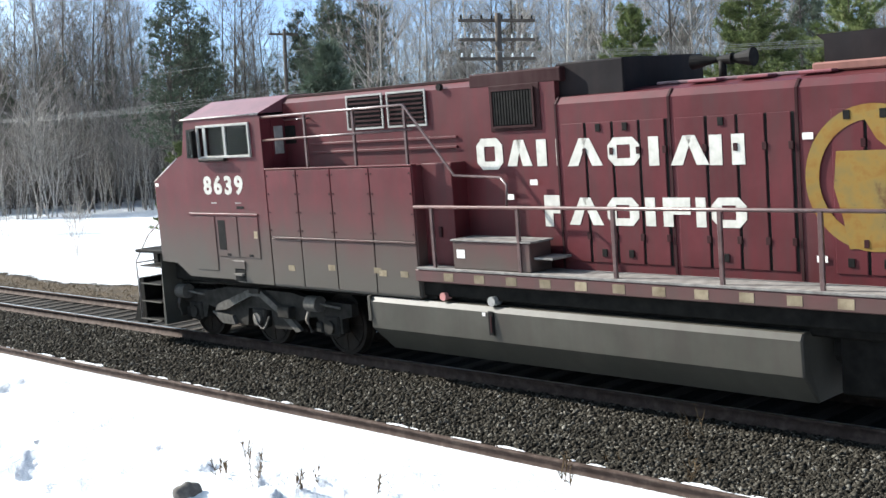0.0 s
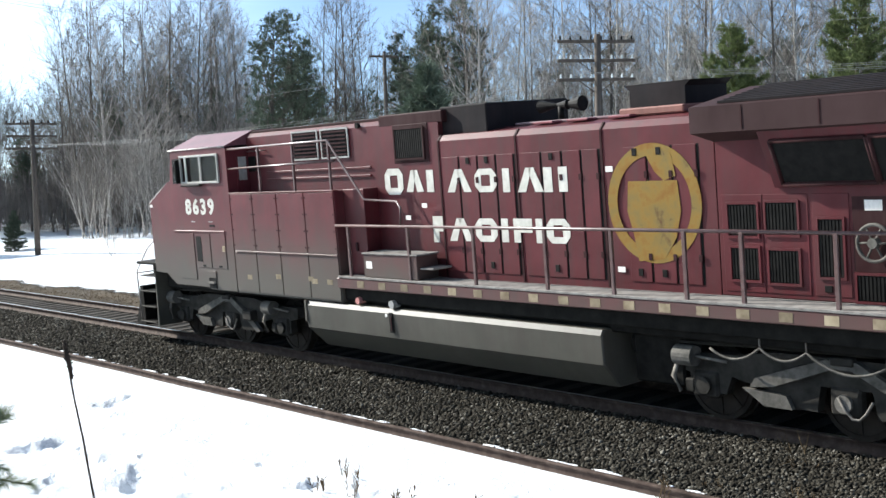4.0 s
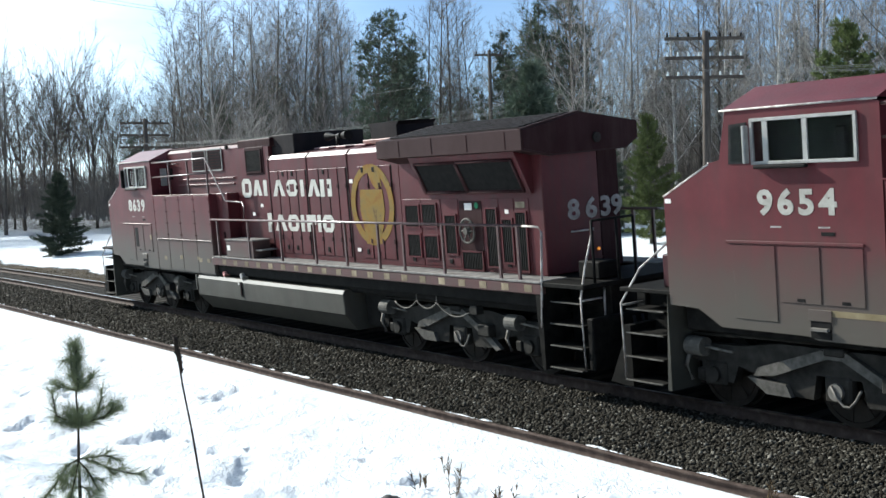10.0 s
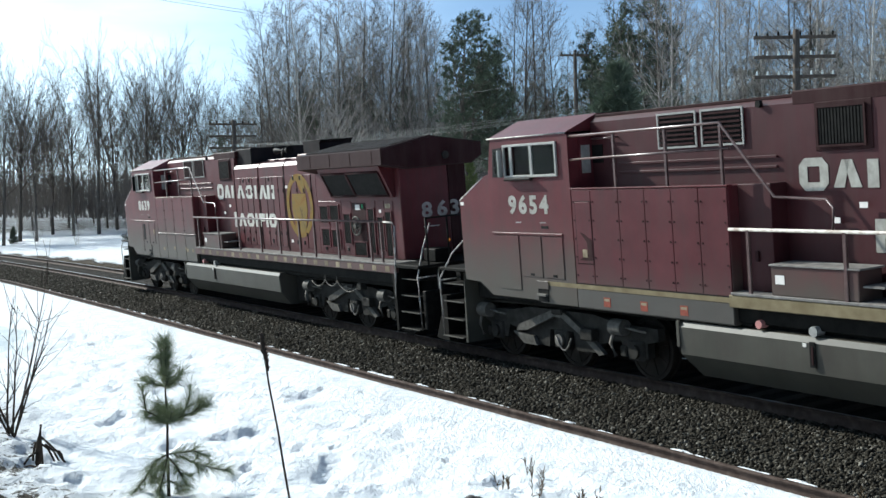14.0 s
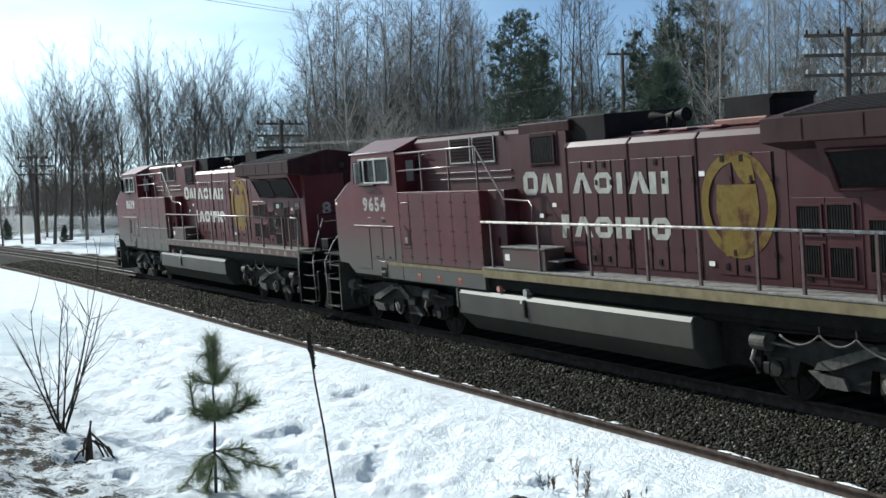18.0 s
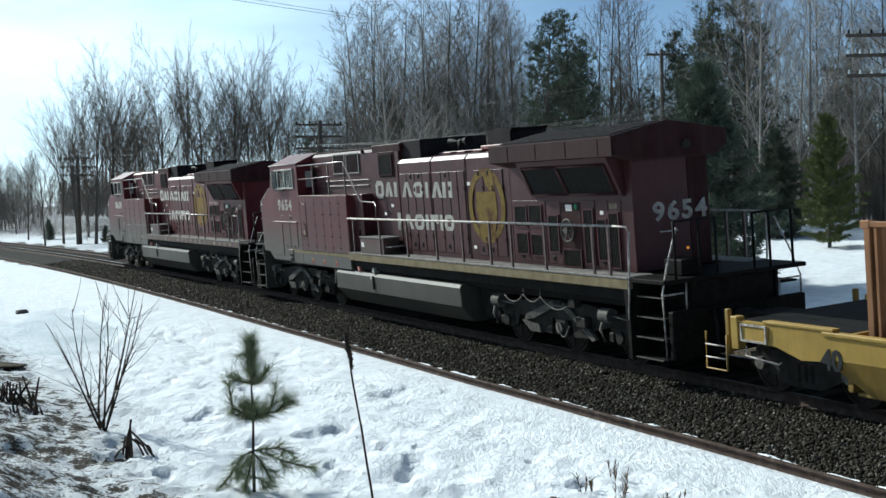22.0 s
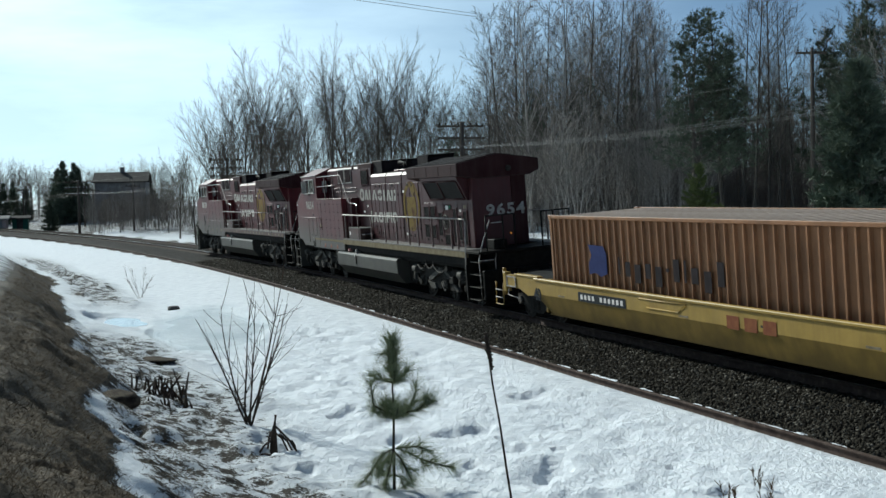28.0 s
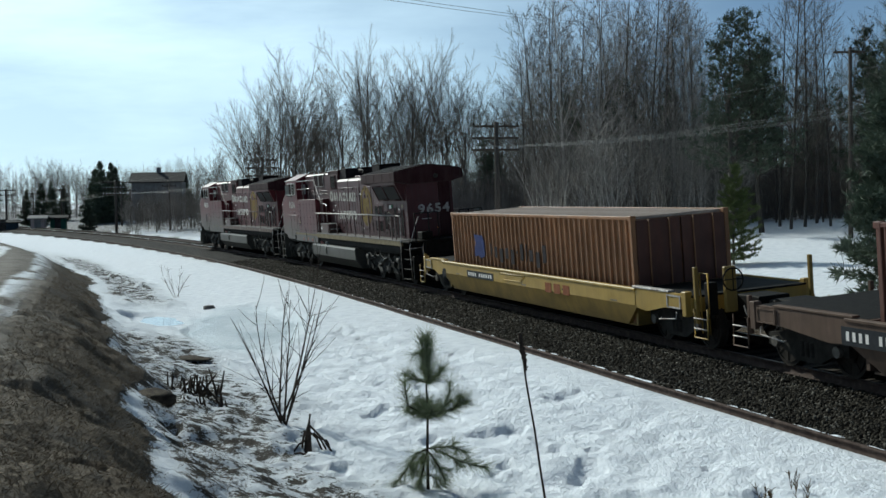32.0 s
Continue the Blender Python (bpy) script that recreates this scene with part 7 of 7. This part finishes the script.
for yaw, d, h in ((36.9, 172, 5.2), (35.7, 176, 5.6), (33.1, 165, 5.4), (32.7, 170, 4.6), (30.95, 140, 5.2)):
    x, y, z = polar(yaw, d)
    telegraph_pole(x, y, z + h, 40, 1, 1.6, "distant wooden pole with one crossarm")


# ---- foreground plants ----
def pine_sapling():
    rng = np.random.RandomState(3)
    T = thing("pine_sapling", "young pine with long green needles in the snow", "tree")
    x, y = -5.09, 14.59
    a = math.degrees(math.atan2(y, x)) - 90
    T.matrix_basis = pose(x, y, ground_at(x, y), 0, 0, a)
    wood, shoots = [], []
    stem = [(0, 0, -0.1), (0.0, 0, 0.53), (0.012, 0, 0.93), (0.0, 0, 1.39), (0.0, 0, 1.70)]
    for k, (p, q) in enumerate(zip(stem, stem[1:])):
        wood.append((np.array(p), np.array(q), 0.026 - 0.005 * k, 0.021 - 0.005 * k))

    def branch(pts, needles_from, r=0.011):
        pts = [np.array(p, float) for p in pts]
        for k, (p, q) in enumerate(zip(pts, pts[1:])):
            wood.append((p, q, r, r * 0.7))
            if k >= needles_from:
                shoots.append((p, q))

    shoots.append((np.array([0, 0, 1.42]), np.array([0.0, 0, 1.98])))
    for tip in ((0.05, 0.03, 1.96), (-0.05, -0.02, 1.94), (0.02, -0.05, 1.92)):
        branch([(0, 0, 1.45), (tip[0] * 0.8, tip[1] * 0.8, 1.66), tip], 0, 0.007)
    branch([(0, 0, 1.38), (0.10, 0.02, 1.42), (0.21, 0.02, 1.54)], 0)
    branch([(0, 0, 1.38), (-0.12, 0.0, 1.42), (-0.22, -0.03, 1.44)], 0)
    branch([(0, 0, 1.40), (0.02, -0.12, 1.48), (0.03, -0.2, 1.56)], 0)
    branch([(0, 0, 0.93), (-0.12, 0, 1.02), (-0.24, 0.02, 1.09), (-0.28, 0.02, 1.38)], 0)
    branch([(-0.24, 0.02, 1.09), (-0.24, 0.05, 1.0), (-0.18, 0.05, 0.98)], 0)
    branch([(0, 0, 0.93), (0.18, 0.0, 0.99), (0.36, 0.02, 1.04), (0.52, 0.02, 1.13)], 0)
    branch([(0.18, 0, 0.99), (0.26, 0.05, 1.12), (0.30, 0.06, 1.26)], 0)
    branch([(0.30, 0, 1.0), (0.40, -0.05, 1.1), (0.44, -0.06, 1.20)], 0)
    branch([(0, 0, 0.93), (0.05, -0.2, 1.0), (0.06, -0.38, 1.10)], 0)
    branch([(0, 0, 0.93), (0.0, 0.2, 1.0), (0.02, 0.36, 1.10)], 0)
    branch([(0, 0, 0.53), (-0.14, 0.0, 0.46), (-0.30, 0.02, 0.22), (-0.44, 0.02, 0.06)], 0)
    branch([(0, 0, 0.53), (0.15, 0.0, 0.54), (0.32, 0.0, 0.55), (0.50, 0.02, 0.46)], 0)
    branch([(0.15, 0, 0.50), (0.36, 0.1, 0.36), (0.56, 0.1, 0.29), (0.76, 0.1, 0.24)], 0)
    branch([(0, 0, 0.50), (-0.04, -0.2, 0.38), (-0.12, -0.42, 0.12)], 0)
    branch([(0, 0, 0.50), (0.10, -0.18, 0.42), (0.22, -0.36, 0.20)], 0)
    branch([(0, 0, 0.48), (-0.10, 0.16, 0.36), (-0.22, 0.30, 0.12)], 0)
    branch([(0, 0, 0.2), (-0.1, 0.02, 0.16), (-0.14, 0.02, 0.03)], 0, 0.007)
    branch([(0, 0, 0.2), (0.1, 0.02, 0.14), (0.12, 0.02, 0.03)], 0, 0.007)
    for k in range(9):
        a = np.array([0, 0, (0.92, 1.0, 1.36)[k % 3] + rng.uniform(-0.03, 0.05)])
        az = rng.rand() * 6.28
        b = a + np.array([math.cos(az), math.sin(az), 0.55]) * rng.uniform(0.10, 0.2)
        wood.append((a, b, 0.007, 0.004))
        shoots.append((a, b))
    for p, q in list(shoots):
        ln = np.linalg.norm(q - p)
        for k in range(1):
            a = p + (q - p) * rng.uniform(0.3, 1.0)
            d = (q - p) / ln + rng.randn(3) * 0.6 + np.array([0, 0, 0.15])
            b = a + d / np.linalg.norm(d) * rng.uniform(0.06, 0.14)
            wood.append((a, b, 0.006, 0.004))
            shoots.append((a, b))
    V, F = seg_arrays(wood, 6)
    mesh_np("stem", V, F, DARKWOOD, T, True)
    pts, dirs = [], []
    for p, q in shoots:
        ln = np.linalg.norm(q - p)
        n = int(ln * 640)
        d = (q - p) / ln
        for k in range(n):
            pts.append(p + (q - p) * rng.rand())
            o = rng.randn(3)
            o -= d * o.dot(d)
            o /= np.linalg.norm(o)
            dirs.append(d * rng.uniform(0.9, 2.4) + o * 1.3 + np.array([0, 0, -0.12]))
    pts, dirs = np.array(pts), np.array(dirs)
    dirs /= np.linalg.norm(dirs, axis=1, keepdims=True)
    rs = np.random.RandomState(8)
    m = len(pts)
    side = np.cross(dirs, rs.randn(m, 3))
    side /= np.linalg.norm(side, axis=1, keepdims=True)
    ln = rs.uniform(0.14, 0.29, (m, 1))
    V = np.stack([pts - side * 0.0021, pts + side * 0.0021, pts + dirs * ln], 1).reshape(-1, 3)
    tagged(mesh_np("foliage", V, np.arange(3 * m).reshape(-1, 3), NEEDLE_SAPLING, T), kind="stuff")


pine_sapling()

stalk = thing("dead_flower_stalk", "tall dark dead stalk with a thick seed head", "plant")
part("stem", tube(bmesh.new(), [(-2.84, 11.85, -0.5), (-2.88, 11.90, -0.10), (-2.96, 11.95, 0.35), (-3.02, 12.00, 0.70), (-3.11, 12.05, 1.15), (-3.15, 12.08, 1.40)], 0.012, 7, [0.014, 0.013, 0.012, 0.011, 0.010, 0.010]), DARKWOOD, stalk)
hb = tube(bmesh.new(), [(-3.12, 12.07, 1.30), (-3.14, 12.08, 1.42), (-3.165, 12.085, 1.52), (-3.18, 12.09, 1.62), (-3.19, 12.09, 1.69)], 0.02, 8, [0.012, 0.022, 0.026, 0.022, 0.010])
for k in range(60):
    q = random.random()
    p = Vector((-3.12 - 0.07 * q, 12.07 + 0.02 * q, 1.30 + 0.38 * q))
    tube(hb, [p, p + Vector((random.uniform(-0.035, 0.035), random.uniform(-0.035, 0.035), 0.02))], 0.006, 4)
part("seed_head", hb, DARKWOOD, stalk)


def shoot_bush(name, label, x, y, h, stems, spread, seed, bark, r=0.014):
    rng = np.random.RandomState(seed)
    B = thing(name, label, "shrub")
    B.matrix_basis = pose(x, y, ground_at(x, y))
    wood, fine = [], []
    for k in range(stems):
        az = rng.rand() * 6.28
        tilt_ = spread * rng.uniform(0.15, 1.0)
        d = np.array([math.cos(az) * tilt_, math.sin(az) * tilt_, 1.0])
        ln = h * rng.uniform(0.7, 1.0)
        path = limb_path(rng, rng.randn(3) * [0.06, 0.06, 0] + [0, 0, -0.05], d / np.linalg.norm(d), ln, 6, 0.05, 0.05)
        for j in range(6):
            wood.append((path[j], path[j + 1], r * (1 - j * 0.13), r * (1 - (j + 1) * 0.13)))
        for s in range(11):
            j = rng.randint(1, 6)
            p = path[j] + (path[min(j + 1, 6)] - path[j]) * rng.rand()
            d2 = (path[j] - path[j - 1]) / (ln / 6) + rng.randn(3) * 0.45
            d2 /= np.linalg.norm(d2)
            tw = limb_path(rng, p, d2, h * rng.uniform(0.12, 0.36), 3, 0.06, 0.10)
            for m in range(3):
                fine.append((tw[m], tw[m + 1], 0.006 - 0.0012 * m, 0.005 - 0.0012 * m))
    V, F = seg_arrays(wood, 6)
    tagged(mesh_np("stem", V, F, bark, B, True), kind="stuff")
    V, F = seg_arrays(fine, 4)
    tagged(mesh_np("twig_spray", V, F, bark, B), kind="stuff")
    return B


shoot_bush("leafless_bush", "leafless bush of thin upright stems in melting snow", -8.88, 18.11, 2.75, 7, 0.58, 4, DARKWOOD, 0.019)
shoot_bush("leafless_bush", "small leafless bush poking out of the snow", -25.1, 42.1, 1.3, 4, 0.7, 6, DARKWOOD, 0.010)
for k, (x, y, h) in enumerate(((-0.55, 14.9, 0.30), (-0.44, 13.7, 0.42), (0.05, 13.4, 0.28), (0.3, 13.6, 0.22), (4.1, 12.3, 0.42), (4.5, 12.6, 0.35), (4.78, 13.44, 0.75), (3.6, 13.2, 0.35), (-0.9, 14.3, 0.3), (0.9, 12.9, 0.3), (2.9, 12.7, 0.4))):
    shoot_bush("dry_weed", "thin dry weed stalks standing in the snow", x, y, h, 2 + k % 3, 0.35, 20 + k, DEAD, 0.004)

stump = thing("broken_stump", "splintered dark stump with fallen sticks", "stump")
stump.matrix_basis = pose(-7.65, 16.49, ground_at(-7.65, 16.49))
part("stub", tube(bmesh.new(), [(0, 0, -0.1), (0.01, 0, 0.3), (0.05, 0, 0.58)], 0.05, 7, [0.07, 0.045, 0.02]), DARKWOOD, stump)
for k, (dx, dy, dz, ex, ey, ez) in enumerate(((0.05, 0, 0.4, 0.55, -0.1, -0.12), (-0.1, 0, 0.0, -0.06, 0.05, 0.32), (0.1, 0, 0.3, 0.3, 0.1, -0.05), (0, 0, 0.2, -0.2, -0.2, -0.05), (0.2, 0.1, 0.0, 0.05, 0, 0.30), (0.3, 0, 0.2, 0.25, 0.3, -0.1), (-0.3, -0.2, -0.02, 0.3, -0.35, 0.0))):
    part("stick", tube(bmesh.new(), [(dx, dy, dz), ((dx + ex) / 2, (dy + ey) / 2, (dz + ez) / 2 + 0.06), (ex, ey, ez)], 0.016, 6), DARKWOOD, stump)

# tussock of dead reeds by the ditch
for x, y, n, sd in ((-11.13, 19.25, 32, 1), (-10.5, 18.6, 12, 2)):
    rng = np.random.RandomState(sd)
    R = thing("reed_tussock", "clump of brown dead reeds in the snow", "reeds")
    R.matrix_basis = pose(x, y, ground_at(x, y))
    sg = []
    for k in range(n):
        b = rng.randn(3) * [0.32, 0.22, 0]
        t_ = b + np.array([rng.randn() * 0.1, rng.randn() * 0.1, rng.uniform(0.08, 0.36)])
        sg.append((b - [0, 0, 0.05], t_, 0.026, 0.014))
    V, F = seg_arrays(sg, 4)
    tagged(mesh_np("reed_clump", V, F, DARKWOOD, R), kind="stuff")

# stones and clods
ROCK = surf("dark_field_stone", [(0.3, (0.07, 0.066, 0.06)), (0.7, (0.17, 0.16, 0.15))], 8, (0.75, 0.9), 0, 0.5, 25, 0.02)


def stone(name, label, x, y, size, seed, mat):
    bm = bmesh.new()
    bmesh.ops.create_icosphere(bm, subdivisions=3, radius=1)
    for v in bm.verts:
        q = noise.noise(v.co * 1.3 + Vector((seed, 0, 0))) * 0.35 + noise.noise(v.co * 3.5 + Vector((0, seed, 0))) * 0.12
        v.co = Vector((v.co.x * size[0], v.co.y * size[1], v.co.z * size[2])) * (1 + q)
    ob = part(name, bm, mat, None, "", True)
    ob.matrix_basis = pose(x, y, ground_at(x, y) + size[2] * 0.25, 0, 0, seed * 40)
    return tagged(ob, label, "stone")


stone("stone", "dark rounded stone lying in the snow", -1.23, 13.75, (0.17, 0.14, 0.11), 1, ROCK)
stone("stone", "dark rounded stone lying on the ice", -21.01, 37.44, (0.22, 0.20, 0.13), 2, ROCK)


CLOD = surf("dark_wet_turf", [(0.3, (0.026, 0.020, 0.015)), (0.55, (0.062, 0.049, 0.036)), (0.8, (0.12, 0.098, 0.07))], 9, (0.8, 0.95), 0, 1.0, 34, 0.04)
for k, (x, y, a, b, c) in enumerate(((-10.62, 17.10, 0.50, 0.34, 0.15), (-14.3, 24.45, 0.60, 0.40, 0.035))):
    tagged(stone("turf_clod", "dark clod of dead turf in melting snow", x, y, (a, b, c), 3 + k, CLOD), category="clod", group="turf clods")

# meltwater standing at the ditch
WATER = surf("meltwater", [(0.3, (0.20, 0.26, 0.31)), (0.7, (0.30, 0.36, 0.40))], 2, (0.06, 0.12), 0, 0.0)
bm = bmesh.new()
for k in range(28):
    a = 2 * math.pi * k / 28
    r = 0.78 + 0.14 * math.sin(2 * a + 1) + 0.08 * math.sin(5 * a)
    v = beside(20.6 + 1.9 * r * math.cos(a), 10.1 + 0.85 * r * math.sin(a), -0.652)
    bm.verts.new(v)
bm.verts.ensure_lookup_table()
bm.faces.new(bm.verts[:])
bmesh.ops.recalc_face_normals(bm, faces=bm.faces[:])
if bm.faces[:][0].normal.z < 0:
    bmesh.ops.reverse_faces(bm, faces=bm.faces[:])
tagged(part("puddle", bm, WATER), "shallow blue-grey meltwater puddle on the snow", "puddle", kind="structure")


# ---- grass and ballast stones ----
def grass():
    rng = np.random.RandomState(9)
    n = 170000
    s = -13 + 60 * rng.rand(n) ** 2.0
    lat = rng.uniform(11.4, 16.2, n)
    far_side = rng.rand(n) < 0.16
    s = np.where(far_side, rng.uniform(-6, 70, n), s)
    lat = np.where(far_side, rng.uniform(-6.0, -2.9, n), lat)
    pts = np.array([beside(a, b) for a, b in zip(s, lat)])
    Z, bare, road, ice = ground_z(pts[:, 0], pts[:, 1])
    keep = (bare + rng.randn(n) * 0.12 > 0.55) & (road < 0.3)
    pts, Z, lt = pts[keep], Z[keep], lat[keep]
    pts[:, 2] = Z - 0.01
    m = len(pts)
    comb = np.array([0.35, -0.5, 0.0])
    d = rng.randn(m, 3) * 0.55 + [0, 0, 0.55] + comb * rng.rand(m, 1)
    d[:, 2] = np.abs(d[:, 2]) * 0.45 + 0.05
    d /= np.linalg.norm(d, axis=1, keepdims=True)
    side = np.cross(d, rng.randn(m, 3))
    side /= np.linalg.norm(side, axis=1, keepdims=True)
    ln = rng.uniform(0.03, 0.13, (m, 1))
    w = np.where(lt < 0, 0.014, 0.0042)[:, None]
    V = np.stack([pts - side * w, pts + side * w, pts + d * ln], 1).reshape(-1, 3)
    return tagged(mesh_np("dead_grass", V, np.arange(3 * m).reshape(-1, 3), DEAD_BANK), "matted brown dead grass on the bank", "grass", kind="stuff")


grass()


def gravel_material():
    mat = bpy.data.materials.new("crushed_stone")
    nt, lk, bs = nodes_of(mat)
    geo = nt.new("ShaderNodeNewGeometry")
    rp = ramp(nt, lk, geo.outputs["Random Per Island"], [(0.0, (0.014, 0.0126, 0.0105)), (0.5, (0.033, 0.0295, 0.0235)), (0.9, (0.062, 0.057, 0.047)), (1.0, (0.16, 0.15, 0.13))])
    lk.new(rp.outputs["Color"], bs.inputs["Base Color"])
    bs.inputs["Roughness"].default_value = 0.85
    bs.inputs["Specular IOR Level"].default_value = 0.02
    return mat


def gravel():
    rng = np.random.RandomState(4)
    n = 125000
    s = -14 + 64 * rng.rand(n) ** 1.9
    lat = rng.uniform(0.86, 3.20, n)
    z = np.interp(lat, [p[0] for p in bed_prof[:8]], [p[1] for p in bed_prof[:8]])
    pts = np.array([beside(a, b) for a, b in zip(s, lat)])
    pts[:, 2] = z + rng.uniform(-0.01, 0.025, n)
    size = rng.uniform(0.011, 0.026, (n, 1, 1)) * (1 + np.clip(s, 0, 40)[:, None, None] / 60)
    cube = np.array([[-1, -1, -1], [1, -1, -1], [1, 1, -1], [-1, 1, -1], [-1, -1, 1], [1, -1, 1], [1, 1, 1], [-1, 1, 1]], float)
    fc = np.array([[0, 3, 2, 1], [4, 5, 6, 7], [0, 1, 5, 4], [1, 2, 6, 5], [2, 3, 7, 6], [3, 0, 4, 7]])
    q = rng.randn(n, 4)
    q /= np.linalg.norm(q, axis=1, keepdims=True)
    w, a, b, c = q.T
    R = np.stack([1 - 2 * (b * b + c * c), 2 * (a * b - c * w), 2 * (a * c + b * w), 2 * (a * b + c * w), 1 - 2 * (a * a + c * c), 2 * (b * c - a * w), 2 * (a * c - b * w), 2 * (b * c + a * w), 1 - 2 * (a * a + b * b)], -1).reshape(n, 3, 3)
    body = cube[None] * rng.uniform(0.55, 1.1, (n, 1, 3)) + rng.randn(n, 8, 3) * 0.22
    V = np.einsum("nij,nkj->nki", R, body * size) + pts[:, None]
    F = (np.arange(n) * 8)[:, None, None] + fc[None]
    return tagged(mesh_np("ballast_stones", V.reshape(-1, 3), F.reshape(-1, 4), gravel_material()), "grey crushed stones of the track ballast", "ballast", kind="stuff")


gravel()


# snow lying along the disused rail
def snow_strip():
    rng = np.random.RandomState(6)
    Sn = surf("old_snow", [(0.3, (0.72, 0.75, 0.80)), (0.7, (0.85, 0.87, 0.90))], 6, (0.55, 0.7), 0, 0.4, 25, 0.02)
    parts_ = []
    for k in range(110):
        s = -13 + 42 * rng.rand() ** 1.5
        ln = rng.uniform(0.1, 0.65)
        w = rng.uniform(0.03, 0.15)
        lat0 = 3.17 - rng.uniform(0.0, 0.06)
        N = 10
        V = []
        for i in range(N + 1):
            q = i / N
            e = math.sin(math.pi * q) ** 0.5
            jag = rng.uniform(0.7, 1.2)
            for p_, zz in ((-w * e * jag, 0.0), (-w * 0.4 * e, 0.035 * e), (0.06 * e, 0.04 * e), (0.09, 0.0)):
                v = beside(s + q * ln, lat0 + p_)
                V.append((v.x, v.y, -0.385 + 0.022 + zz * 0.8))
        F = [(i * 4 + j, i * 4 + j + 1, (i + 1) * 4 + j + 1, (i + 1) * 4 + j) for i in range(N) for j in range(3)]
        parts_.append((np.array(V), np.array(F)))
    V, F = joined(parts_)
    return tagged(mesh_np("snow_patches", V, F, Sn, None, True), "thin strips of old snow along the rusty rail", "snow", kind="stuff")


snow_strip()


def motions():
    ts = [0.5 * k for k in range(65)]
    fine = [0.2 * k for k in range(161)]
    for vehicle, off, length, centres, wheels, r in TRAIN:
        walk(vehicle, [(t, body_pose(run(t) - off, length, centres)) for t in ts])
        for w in wheels:
            at = w.matrix_basis.translation.copy()
            walk(w, [(t, Matrix.Translation(at) @ Matrix.Rotation((run(t) - run(0)) / r, 4, "Y")) for t in fine])


motions()
